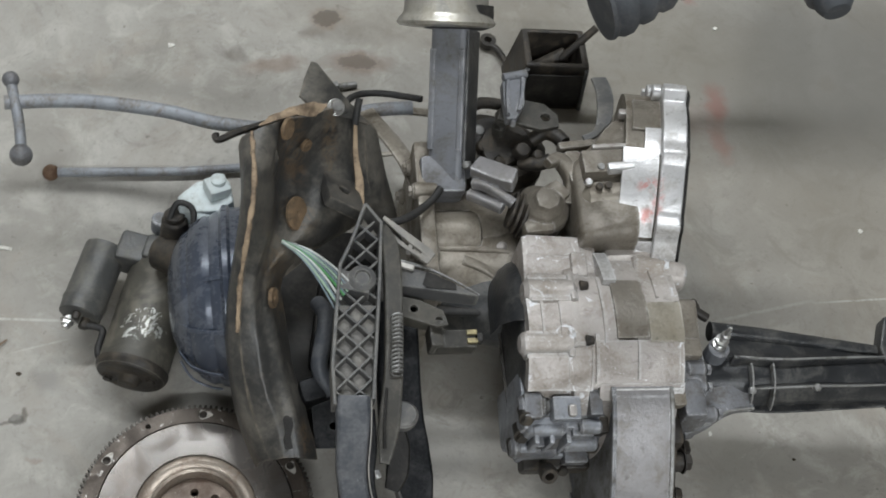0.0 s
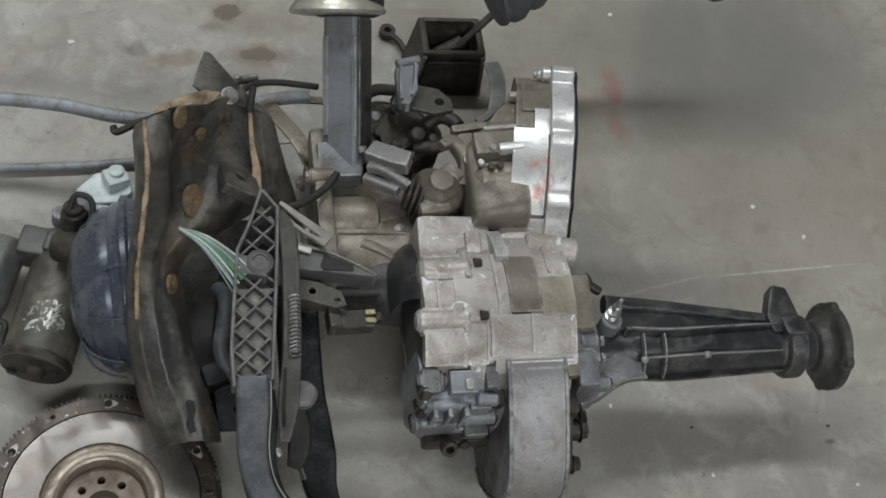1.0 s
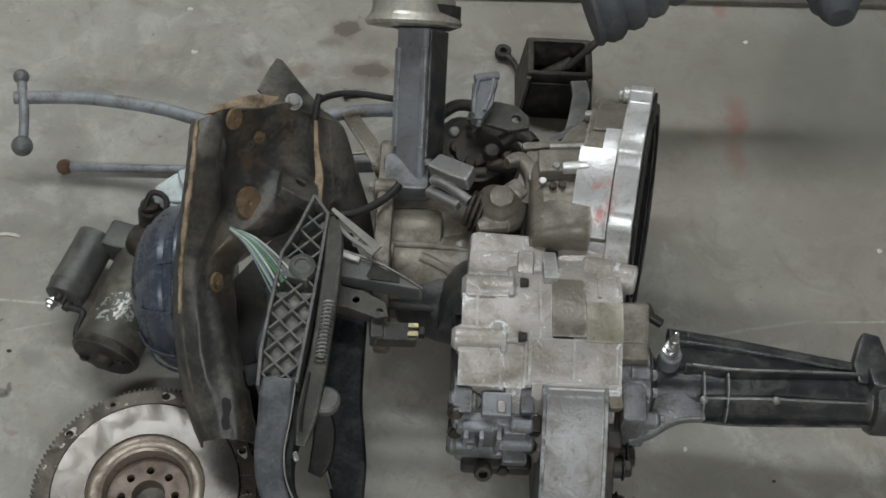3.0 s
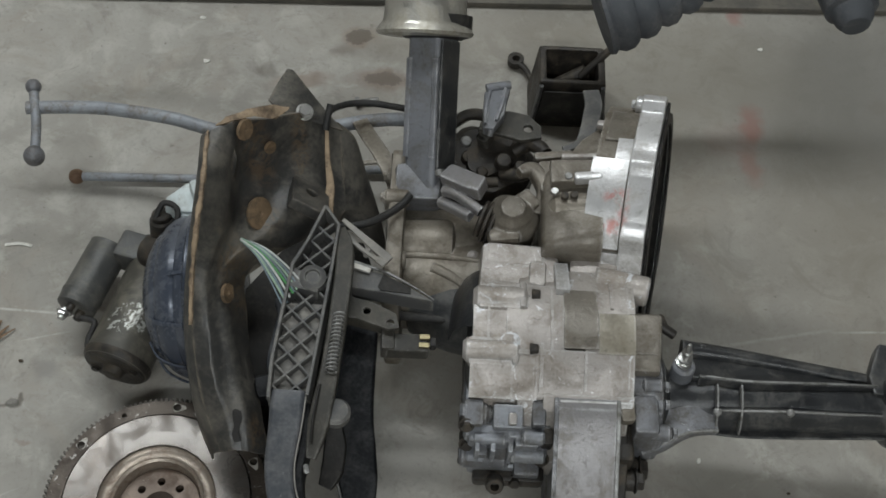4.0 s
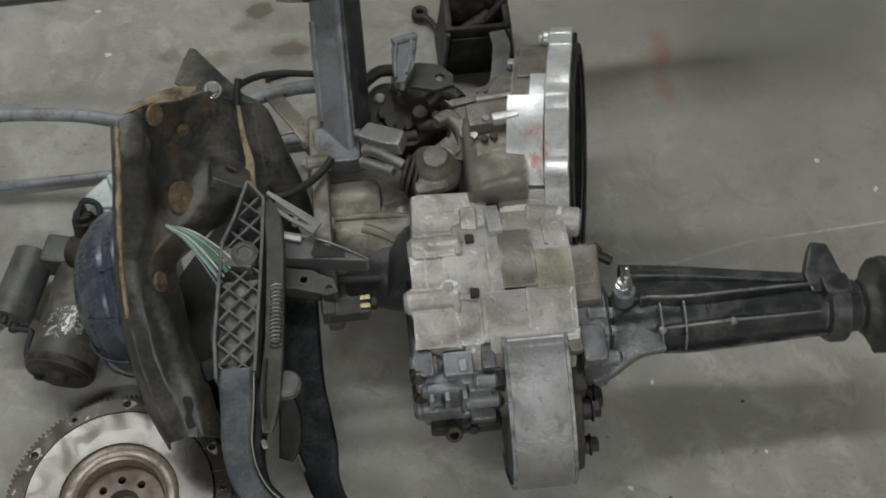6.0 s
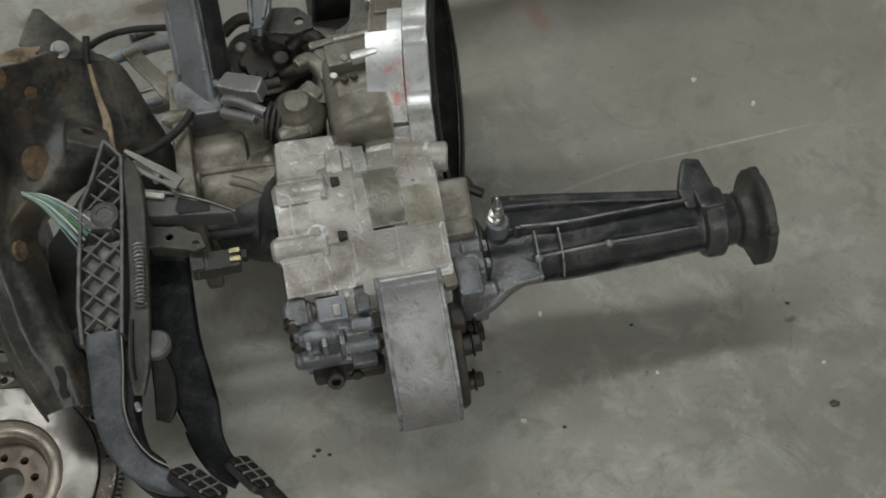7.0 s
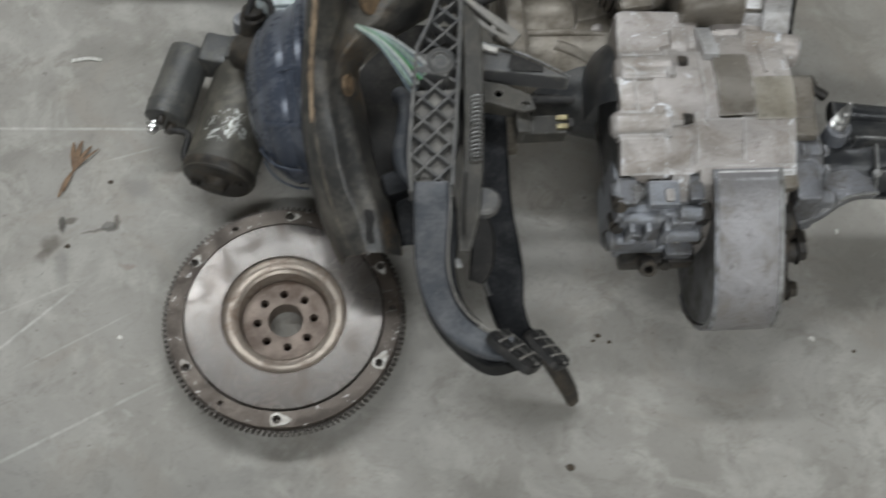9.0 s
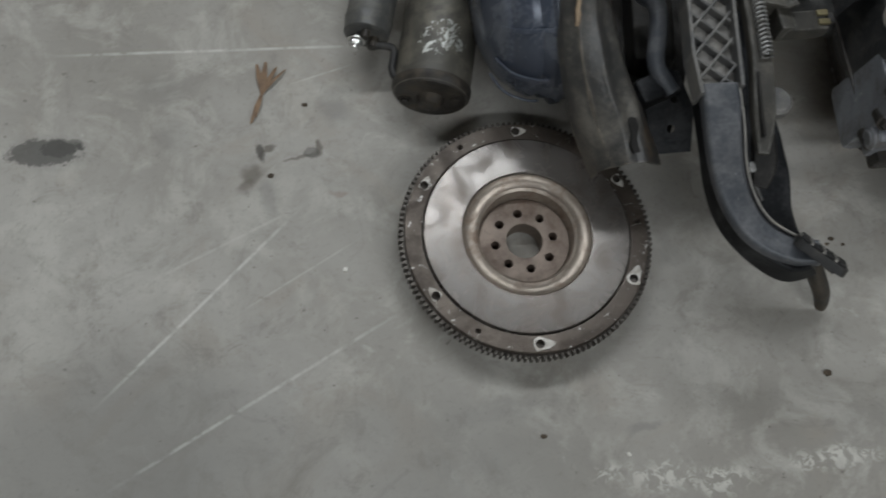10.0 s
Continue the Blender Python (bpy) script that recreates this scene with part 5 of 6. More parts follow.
# ---- flywheel ----
def flywheel():
    f = thing("flywheel", (FLY[0], FLY[1], 0), "round steel flywheel with rusty ring gear lying flat on concrete", "flywheel")
    top = 0.040
    at = Matrix.Translation((FLY[0], FLY[1], 0))

    def disc(name, r0, r1, z0, z1, mat, holes=(), n=96, bevel=0.0012, label="", under=f):
        bm = bmesh.new()
        prism(bm, hole(0, 0, r1, n)[::-1], z1 - z0, at @ Matrix.Translation((0, 0, z0)), bevel, [hole(0, 0, r0, n), *[hole(x, y, r, 16) for x, y, r in holes]])
        return part(name, bm, mat, under, label)

    # holes round the edge, by the angle at which each sits
    rim = [(87, 0.0052), (147, 0.0052), (209, 0.0052), (267, 0.0052), (330, 0.0052), (27, 0.0052), (118, 0.0028), (236, 0.0028), (2, 0.0032)]
    ring = disc("outer_ring", 0.117, 0.1365, 0.012, top - 0.002, M_FLYRING, [(0.127 * math.cos(radians(a)), 0.127 * math.sin(radians(a)), r) for a, r in rim], label="brown rusty rim with bolt holes")
    # bare metal scars by the larger holes
    for a, r in rim[:6]:
        bm = bmesh.new()
        L, w, kx = (0.017, 0.0075, 5) if a in (267, 330) else (0.012, 0.0058, 3)
        pts = []
        for k in range(18):
            t = 2 * math.pi * k / 18
            pts.append((L * math.cos(t) * (1 if math.cos(t) > 0 else 0.42) + 0.0, w * math.sin(t) * (1 - 0.35 * math.cos(t)) * (1 + 0.1 * math.sin(kx * t))))
        turn = 90 + (0 if a in (267, 330) else 180)
        prism(bm, pts, 0.0006, at @ pose(0.127 * math.cos(radians(a)), 0.127 * math.sin(radians(a)), top - 0.0019, 0, 0, a + turn), 0, [hole(0, 0, 0.0051, 14)])
        part("bare_patch", bm, M_BARE, ring, "bare bright metal by a bolt hole")
    # toothed ring gear
    bm = bmesh.new()
    nt = 132
    pts = []
    for i in range(nt):
        for da, r in ((0.0, 0.1383), (0.30, 0.1383), (0.42, 0.1425), (0.80, 0.1425), (0.92, 0.1383)):
            a = 2 * math.pi * (i + da) / nt
            pts.append((r * math.cos(a), r * math.sin(a)))
    prism(bm, pts, 0.012, at @ Matrix.Translation((0, 0, 0.020)), 0, [hole(0, 0, 0.1363, 132)])
    part("ring_gear", bm, M_TEETH, f, "dark toothed starter ring")
    bm = bmesh.new()
    lathe(bm, (FLY[0], FLY[1], 0.0), (0, 0, 1), [(0.0, 0.118), (0.004, 0.126), (0.012, 0.135), (0.020, 0.1372), (0.032, 0.1372), (0.034, 0.136), (0.030, 0.118), (0.0, 0.100)], 96, loop=True)
    part("back_ring", bm, M_TEETH, f)
    disc("friction_face", 0.0730, 0.1155, 0.014, top + 0.001, M_FRICTION, label="turned grey steel friction face")
    bm = bmesh.new()
    lathe(bm, (FLY[0], FLY[1], 0), (0, 0, 1), [(0.012, 0.116), (0.030, 0.116), (0.030, 0.1172), (0.012, 0.1172)], 96, loop=True)
    part("groove", bm, M_TEETH, f)
    # stepped bowl between face and hub
    bm = bmesh.new()
    lathe(bm, (FLY[0], FLY[1], 0), (0, 0, 1), [(0.014, 0.0728), (0.0385, 0.0728), (0.0392, 0.0718), (0.0365, 0.0700), (0.0345, 0.066), (0.0345, 0.060), (0.0365, 0.057), (0.0345, 0.0540), (0.0170, 0.0518), (-0.008, 0.0518)], 96, loop=True)
    part("bowl", bm, M_BOWL, f, "brown stepped inner ring")
    for child in f.children_recursive:
        child.data.transform(Matrix.Translation((0, 0, 0.012)))
    bm = bmesh.new()
    lathe(bm, (FLY[0], FLY[1], 0.0), (0, 0, 1), [(0.0, 0.106), (0.0, 0.124), (0.016, 0.127), (0.016, 0.106)], 96, loop=True)
    part("foot_ring", bm, M_TEETH, f)
    disc("hub", 0.0205, 0.0512, 0.004, 0.0300, M_HUB, [(0.0335 * math.cos(radians(94 + 45 * k)), 0.0335 * math.sin(radians(94 + 45 * k)), 0.0048) for k in range(8)], 64, 0.001, "rusty brown hub with eight bolt holes")
    return f


flywheel()


# ---- starter motor ----
def starter():
    s = thing("starter_motor", (-0.16, 0.64, 0), "old black starter motor with flaked paint on the floor", "starter motor")
    a, b = Vector((-0.166, 0.560, 0.048)), Vector((-0.122, 0.725, 0.052))
    d = (b - a).normalized()
    n = (b - a).length
    bm = bmesh.new()
    lathe(bm, a, d, [(0, 0.036), (0.002, 0.043), (0.010, 0.0455), (0.013, 0.0455), (0.0145, 0.0445), (0.10, 0.0445), (0.102, 0.0455), (0.11, 0.0455), (n, 0.045), (n + 0.002, 0.040)], 44)
    can = part("motor_can", bm, M_STARTER, s, "grimy black can with flaked silver patches")
    bm = bmesh.new()
    lathe(bm, a - d * 0.001, d, [(0, 0.034), (0.001, 0.041), (0.006, 0.0450), (0.011, 0.0462), (0.014, 0.0462), (0.0145, 0.0445), (0.012, 0.0)], 44)
    part("end_bell", bm, M_GRIME, can, "black oily end cover")
    bm = bmesh.new()
    lathe(bm, a - d * 0.012, d, [(0, 0.008), (0.002, 0.0125), (0.008, 0.014), (0.013, 0.018), (0.013, 0.0)], 24)
    part("end_cap", bm, M_GRIME, can)
    for k in (20, 200):
        bm = bmesh.new()
        side = d.cross(Vector((0, 0, 1))).normalized()
        p = a + side * 0.030 * math.cos(radians(k)) + Vector((0, 0, 1)) * 0.030 * math.sin(radians(k))
        bolt(bm, p, -d, 0.006, 0.004)
        part("bolt", bm, M_GRIME, can)
    # cast nose
    bm = bmesh.new()
    lathe(bm, b, d, [(0, 0.042), (0.006, 0.040), (0.03, 0.030), (0.05, 0.026), (0.052, 0.0)], 28, wob=0.05)
    box(bm, b + Vector((0.004, -0.006, 0.018)), (0.072, 0.036, 0.05), (0, 0, -15), 0.006)
    box(bm, b + Vector((-0.040, 0.004, 0.012)), (0.05, 0.044, 0.045), (0, 0, -15), 0.006)
    nose = part("nose", bm, M_SOLENOID, s, "black cast nose housing")
    bm = bmesh.new()
    rod(bm, b + Vector((-0.012, 0.032, 0.03)), b + Vector((-0.010, 0.036, 0.052)), 0.012)
    rod(bm, b + Vector((0.01, 0.03, 0.02)), b + Vector((0.028, 0.034, 0.024)), 0.010)
    part("lug", bm, M_CASTBLUE, nose)
    # solenoid
    p, q = Vector((-0.232, 0.640, 0.058)), Vector((-0.203, 0.738, 0.060))
    e = (q - p).normalized()
    m = (q - p).length
    bm = bmesh.new()
    lathe(bm, p, e, [(0, 0.022), (0.003, 0.0265), (0.018, 0.0275), (0.020, 0.0285), (0.023, 0.0285), (0.025, 0.0275), (m, 0.0275), (m + 0.002, 0.023)], 36)
    sol = part("solenoid", bm, M_SOLENOID, s, "black round solenoid")
    bm = bmesh.new()
    rod(bm, p - e * 0.018 + Vector((-0.010, 0, 0.004)), p + Vector((-0.010, 0, 0.004)), 0.005)
    bolt(bm, p - e * 0.006 + Vector((-0.010, 0, 0.004)), -e, 0.008, 0.006)
    part("terminal", bm, M_BOLT, sol, "bright threaded terminal")
    bm = bmesh.new()
    rod(bm, p - e * 0.016 + Vector((0.010, 0, 0.0)), p + Vector((0.010, 0, 0.0)), 0.006)
    rod(bm, p - e * 0.010 + Vector((0.0, 0, 0.014)), p + Vector((0.0, 0, 0.014)), 0.005)
    part("terminal", bm, M_GRIME, sol)
    bm = bmesh.new()
    hose(bm, [p - e * 0.012 + Vector((0.012, 0, 0)), p + Vector((0.030, -0.018, 0.0)), p + Vector((0.026, -0.042, -0.004)), p + Vector((0.030, -0.056, -0.002)), p + Vector((0.045, -0.060, 0.0))], 0.0045)
    part("lead", bm, M_BLACKRUB, sol, "short black lead")
    return s


starter()


# ---- pedal box ----
def pedal_box():
    P = thing("pedal_box", (0.08, 0.58, 0), "dirty black pedal box with brake booster cut from a car", "pedal box")
    rows = [
        [(-0.019, 0.717, 0.365), (0.021, 0.740, 0.360), (0.067, 0.779, 0.325), (0.117, 0.816, 0.265)],
        [(-0.016, 0.656, 0.360), (0.008, 0.709, 0.300), (0.072, 0.754, 0.255), (0.126, 0.765, 0.220)],
        [(-0.021, 0.614, 0.330), (0.010, 0.652, 0.275), (0.059, 0.675, 0.245), (0.123, 0.708, 0.200)],
        [(-0.030, 0.574, 0.272), (-0.012, 0.584, 0.272), (0.004, 0.602, 0.255), (0.026, 0.628, 0.212)],
        [(-0.032, 0.534, 0.228), (-0.012, 0.540, 0.236), (0.006, 0.556, 0.224), (0.021, 0.580, 0.188)],
        [(-0.022, 0.478, 0.184), (-0.002, 0.482, 0.198), (0.020, 0.494, 0.188), (0.036, 0.508, 0.156)],
        [(-0.010, 0.445, 0.156), (0.012, 0.448, 0.170), (0.034, 0.452, 0.165), (0.052, 0.458, 0.138)],
        [(0.005, 0.417, 0.132), (0.021, 0.415, 0.144), (0.040, 0.415, 0.143), (0.060, 0.418, 0.126)],
    ]
    bent = []
    for i, r in enumerate(rows):
        a, b, c, d = [Vector(p) for p in r]
        k = (0.4, 1.0, 0.9, 0.35, 0.15, 0.1, 0.1, 0.1)[i]
        bent.append([a, a.lerp(b, 0.35) + Vector((0.002, -0.002, 0.010)) * k, a.lerp(b, 0.7) + Vector((0.004, -0.002, 0.010)) * k, b + Vector((0, 0, -0.006)) * k, b.lerp(c, 0.5) + Vector((0, 0, -0.008)) * k, c + Vector((0, 0, 0.005)) * k, c.lerp(d, 0.45) + Vector((0, 0, 0.006)) * k, d])
    bm = bmesh.new()
    skin(bm, bent, 0.004)
    for v in bm.verts:
        v.co += Vector(noise.noise_vector(v.co * 38)) * 0.0022
    sheet = [v.co.copy() for v in bm.verts]

    def on_panel(x, y):
        """Top of the sheet near x, y, and its slope there."""
        near = sorted(sheet, key=lambda c: (c.x - x) ** 2 + (c.y - y) ** 2)[:14]
        top = max(c.z for c in near)
        wide = sorted(sheet, key=lambda c: (c.x - x) ** 2 + (c.y - y) ** 2)[:60]
        def mean(sel):
            return sum((c.z for c in sel), 0.0) / max(len(sel), 1)
        gx = (mean([c for c in wide if c.x > x]) - mean([c for c in wide if c.x <= x])) / 0.012
        gy = (mean([c for c in wide if c.y > y]) - mean([c for c in wide if c.y <= y])) / 0.012
        return Vector((x, y, top)), Vector((-gx, -gy, 1)).normalized()

    panel = part("bulkhead_panel", bm, M_PANEL, P, "bent black sheet-metal panel with tan foam remains")
    # folded edge on the booster side and on the far top
    left = [r[0] for r in rows]
    bm = bmesh.new()
    skin(bm, [[Vector(p), Vector(p) + Vector((-0.012, 0.002, -0.012)), Vector(p) + Vector((-0.016, 0.004, -0.035))] for p in left], 0.003, 3)
    part("folded_edge", bm, M_PANEL, panel)
    bm = bmesh.new()
    sweep(bm, [Vector(p) + Vector((-0.002, 0, 0.001)) for p in left[0:5]], rrect(0.0055, 0.006, 0.002), 10, scale=[0.5, 1.1, 0.8, 1.3, 0.7, 1.2, 0.9, 1.2, 0.6, 1.1, 0.8, 1.0, 0.5])
    for v in bm.verts:
        v.co += Vector(noise.noise_vector(v.co * 160)) * 0.0016
    part("foam_strip", bm, M_FOAM, panel, "torn tan foam strip")
    bm = bmesh.new()
    skin(bm, [[(-0.012, 0.722, 0.368), (0.022, 0.738, 0.367), (0.056, 0.752, 0.350)], [(-0.004, 0.732, 0.371), (0.030, 0.748, 0.369), (0.064, 0.764, 0.350)], [(0.006, 0.742, 0.368), (0.036, 0.756, 0.366), (0.066, 0.772, 0.348)]], 0.006, 5)
    for v in bm.verts:
        v.co += Vector(noise.noise_vector(v.co * 90)) * 0.003
    part("foam_pad", bm, M_FOAM, panel, "torn tan foam along the top")
    # upright triangular ear
    bm = bmesh.new()
    skin(bm, [[(0.036, 0.800, 0.325), (0.044, 0.830, 0.322), (0.052, 0.858, 0.316)], [(0.060, 0.785, 0.318), (0.062, 0.815, 0.315), (0.056, 0.858, 0.315)], [(0.125, 0.800, 0.270), (0.095, 0.825, 0.290), (0.060, 0.857, 0.314)]], 0.003, 4)
    part("ear", bm, M_PANEL, panel)
    # far side fold going down
    bm = bmesh.new()
    skin(bm, [[(0.117, 0.816, 0.265), (0.138, 0.812, 0.24), (0.150, 0.80, 0.19)], [(0.126, 0.765, 0.222), (0.150, 0.77, 0.19), (0.170, 0.765, 0.14)], [(0.123, 0.708, 0.200), (0.160, 0.715, 0.16), (0.185, 0.72, 0.10)]], 0.003, 4)
    part("side_fold", bm, M_PANEL, panel)
    bm = bmesh.new()
    sweep(bm, [(0.106, 0.79, 0.285), (0.108, 0.762, 0.256), (0.113, 0.735, 0.238), (0.112, 0.712, 0.232), (0.118, 0.695, 0.23)], rrect(0.008, 0.005, 0.0015), 5, scale=[0.5, 0.8, 1.3, 1.7, 0.5])
    part("foam_strip", bm, M_FOAM, panel, "torn tan foam strip")
    # raised box with a hole
    bm = bmesh.new()
    q = pose(0.085, 0.712, 0.238, -28, 28, -8)
    prism(bm, [(-0.026, -0.036), (0.024, -0.040), (0.026, 0.028), (0.0, 0.044), (-0.026, 0.034)], 0.016, q, 0.003, [hole(0.0, -0.004, 0.007)])
    part("raised_box", bm, M_PANEL, panel)
    # round plugs
    for x, y, r in ((0.034, 0.674, 0.020), (0.020, 0.728, 0.013), (0.044, 0.738, 0.008), (0.006, 0.572, 0.012)):
        bm = bmesh.new()
        at, nn = on_panel(x, y)
        lathe(bm, at - nn * 0.002, nn, [(0, r), (0.003, r), (0.004, r * 0.93), (0.0035, r * 0.2), (0.002, r * 0.12), (0.002, 0)], 32)
        part("plug", bm, M_RUSTPLUG, panel, "round rust-brown plug")
    # flat near-black piece that paints the darkness of a slot
    bm = bmesh.new()
    at, nn = on_panel(0.025, 0.441)
    along = (Vector((0.08, -1, 0)) - nn * Vector((0.08, -1, 0)).dot(nn)).normalized()
    m = Matrix((nn.cross(along) * -1, along, nn)).transposed().to_4x4()
    m.translation = at - nn * 0.0015
    prism(bm, [(-0.003, -0.022), (0.005, -0.023), (0.0065, -0.012), (0.0035, 0.002), (0.006, 0.012), (0.003, 0.021), (-0.004, 0.020), (-0.002, 0.006), (-0.0055, -0.006)], 0.0034, m, 0)
    part("slot", bm, M_INSIDE, panel, "dark slot")
    bm = bmesh.new()
    bolt(bm, (0.080, 0.793, 0.312), (0.2, -0.35, 0.9), 0.008, 0.008)
    part("bolt", bm, M_BOLT, panel, "bright hexagon bolt")
    bm = bmesh.new()
    hose(bm, [(0.105, 0.785, 0.288), (0.107, 0.798, 0.297), (0.110, 0.812, 0.306)], 0.0045)
    part("clip", bm, M_BLACKRUB, panel)
    bm = bmesh.new()
    hose(bm, [(0.062, 0.850, 0.215), (0.045, 0.868, 0.190), (0.020, 0.872, 0.172), (-0.006, 0.864, 0.172), (-0.035, 0.852, 0.172), (-0.059, 0.840, 0.171), (-0.063, 0.848, 0.173)], 0.0050, 8)
    part("hook", bm, M_GRIME, panel, "small black wire hook")

    # lower bracket plates between panel and pedals
    bm = bmesh.new()
    prism(bm, [(-0.03, -0.05), (0.025, -0.06), (0.045, 0.0), (0.035, 0.06), (-0.02, 0.06)], 0.004, pose(0.074, 0.475, 0.128, 25, -12, 6) @ Matrix.Scale(0.75, 4), 0.001, [hole(0.005, -0.02, 0.006), hole(0.02, 0.02, 0.005)])
    box(bm, (0.062, 0.50, 0.14), (0.05, 0.03, 0.05), (10, 0, 18), 0.008)
    part("lower_plate", bm, M_DARKARM, P)
    bm = bmesh.new()
    hose(bm, [(0.062, 0.60, 0.175), (0.070, 0.575, 0.19), (0.066, 0.545, 0.185), (0.062, 0.515, 0.17), (0.078, 0.49, 0.155)], 0.010, 12)
    part("push_rod", bm, M_BLUEARM, P)

    # added black plate and block that keep the gap behind the lattice dark
    bm = bmesh.new()
    prism(bm, [(-0.004, 0.47), (0.050, 0.44), (0.080, 0.45), (0.118, 0.53), (0.150, 0.62), (0.165, 0.70), (0.150, 0.74), (0.060, 0.75), (0.0, 0.66)], 0.006, Matrix.Translation((0, 0, 0.095)), 0.001)
    box(bm, (0.085, 0.60, 0.105), (0.05, 0.12, 0.06), (0, 0, -8), 0.008)
    part("inner_bracket", bm, M_INSIDE, P, "black filler added to darken the gap behind the lattice")

    # brake booster
    bm = bmesh.new()
    lathe(bm, (-0.004, 0.632, 0.132), (-1, -0.05, -0.08), [(0.0, 0.09), (0.004, 0.108), (0.012, 0.113), (0.030, 0.113), (0.034, 0.117), (0.040, 0.117), (0.044, 0.110), (0.052, 0.1075), (0.056, 0.1035), (0.059, 0.1035), (0.064, 0.1045), (0.072, 0.1005), (0.080, 0.0945), (0.084, 0.088), (0.087, 0.087), (0.092, 0.083), (0.102, 0.067), (0.110, 0.045), (0.112, 0.0)], 72)
    bo = part("brake_booster", bm, M_BOOST, P, "dusty blue-black round brake booster")
    for k in range(4):
        a = radians(104 + k * 34)
        bm = bmesh.new()
        pts = []
        for d, r in ((0.046, 0.111), (0.062, 0.107), (0.084, 0.094), (0.098, 0.072)):
            pts.append((-0.004 - d, 0.632 - d * 0.05 + r * math.cos(a), 0.132 - d * 0.08 + r * math.sin(a)))
        sweep(bm, pts, rrect(0.006, 0.003, 0.001), 4, up=(0, math.cos(a), math.sin(a)))
        part("pressed_rib", bm, M_BOOST, bo)
    # master cylinder and milky reservoir
    bm = bmesh.new()
    rod(bm, (-0.085, 0.68, 0.13), (-0.135, 0.705, 0.115), 0.026, 0.022, 28)
    rod(bm, (-0.112, 0.720, 0.120), (-0.112, 0.728, 0.158), 0.020, 0.016, 24)
    rod(bm, (-0.112, 0.729, 0.158), (-0.112, 0.731, 0.166), 0.013)
    box(bm, (-0.10, 0.70, 0.115), (0.06, 0.05, 0.05), (0, 0, 20), 0.01)
    part("master_cylinder", bm, M_GRIME, P, "black master cylinder")
    bm = bmesh.new()
    hose(bm, [(-0.118, 0.722, 0.165), (-0.108, 0.738, 0.178), (-0.090, 0.732, 0.175), (-0.088, 0.705, 0.165), (-0.088, 0.67, 0.155)], 0.004)
    part("hose", bm, M_BLACKRUB, P, "thin black hose")
    bm = bmesh.new()
    prism(bm, [(-0.048, -0.018), (0.020, -0.030), (0.046, -0.014), (0.044, 0.030), (-0.010, 0.036), (-0.046, 0.012)], 0.040, pose(-0.078, 0.762, 0.150, 0, -4, 8), 0.006)
    box(bm, (-0.062, 0.775, 0.198), (0.040, 0.036, 0.024), (0, 8, 25), 0.006)
    box(bm, (-0.085, 0.738, 0.160), (0.04, 0.02, 0.045), (20, 0, 8), 0.006)
    box(bm, (-0.086, 0.718, 0.150), (0.010, 0.006, 0.030), (10, 0, 0), 0.002)
    res = part("reservoir", bm, M_WHITE, P, "milky white fluid reservoir")
    bm = bmesh.new()
    lathe(bm, (-0.060, 0.780, 0.205), (0, 0.2, 1), [(0, 0.013), (0.008, 0.013), (0.010, 0.010), (0.010, 0.0)], 24)
    part("cap", bm, M_WHITE, res, "milky plastic cap")
    for ob in (res, *res.children):
        ob.data.transform(Matrix.Translation((-0.066, 0.742, 0.140)) @ Matrix.Diagonal((0.74, 0.78, 0.85, 1)) @ Matrix.Translation((0.070, -0.752, -0.150)))

    # lattice pedal carrier
    outline = [(0.114, 0.682), (0.096, 0.632), (0.082, 0.603), (0.075, 0.534), (0.070, 0.479), (0.071, 0.436), (0.114, 0.441), (0.121, 0.519), (0.127, 0.584), (0.132, 0.657)]

    def inside_span(ox, oy, dx, dy):
        """Clips a line against the outline: the span of the parameter that lies inside."""
        ts = []
        for (x0, y0), (x1, y1) in zip(outline, outline[1:] + outline[:1]):
            den = dx * (y1 - y0) - dy * (x1 - x0)
            if abs(den) < 1e-9:
                continue
            t = ((x0 - ox) * (y1 - y0) - (y0 - oy) * (x1 - x0)) / den
            u = ((x0 - ox) * dy - (y0 - oy) * dx) / den
            if 0 <= u <= 1:
                ts.append(t)
        return (min(ts), max(ts)) if len(ts) >= 2 else None

    tilt = Matrix.Translation((0, 0.446, 0.248)) @ pose(0, 0, 0, math.degrees(math.atan(0.085)), 0, 0) @ Matrix.Translation((0, -0.446, 0))
    bm = bmesh.new()
    solid = [(0.0775, 0.56), (0.075, 0.534), (0.070, 0.479), (0.071, 0.436), (0.114, 0.441), (0.121, 0.519), (0.125, 0.56)]
    prism(bm, solid, 0.005, tilt @ Matrix.Translation((0, 0, -0.017)), 0)
    carrier = part("carrier_web", bm, M_PLASTIC2, P, "pale dusty web of the plastic carrier")
    for (x0, y0), (x1, y1) in zip(outline, outline[1:] + outline[:1]):
        if y0 < 0.45 and y1 < 0.45:
            continue
        bm = bmesh.new()
        sweep(bm, [tilt @ Vector((x0, y0, -0.008)), tilt @ Vector((x1, y1, -0.008))], rrect(0.0042, 0.030, 0.0013), 1)
        part("rim", bm, M_PLASTIC, carrier)
    step = 0.0265
    for sgn in (1, -1):
        for k in range(-4, 16):
            oy = 0.40 + k * step
            w = inside_span(0.10, oy, 0.72, 0.69 * sgn)
            if w is None or w[1] - w[0] < 0.008:
                continue
            p0, p1 = [tilt @ Vector((0.10 + 0.72 * t, oy + 0.69 * sgn * t, -0.010)) for t in w]
            bm = bmesh.new()
            sweep(bm, [p0, p1], rrect(0.0030, 0.018, 0.001), 1)
            part("lattice_rib", bm, M_PLASTIC, carrier)
    bm = bmesh.new()
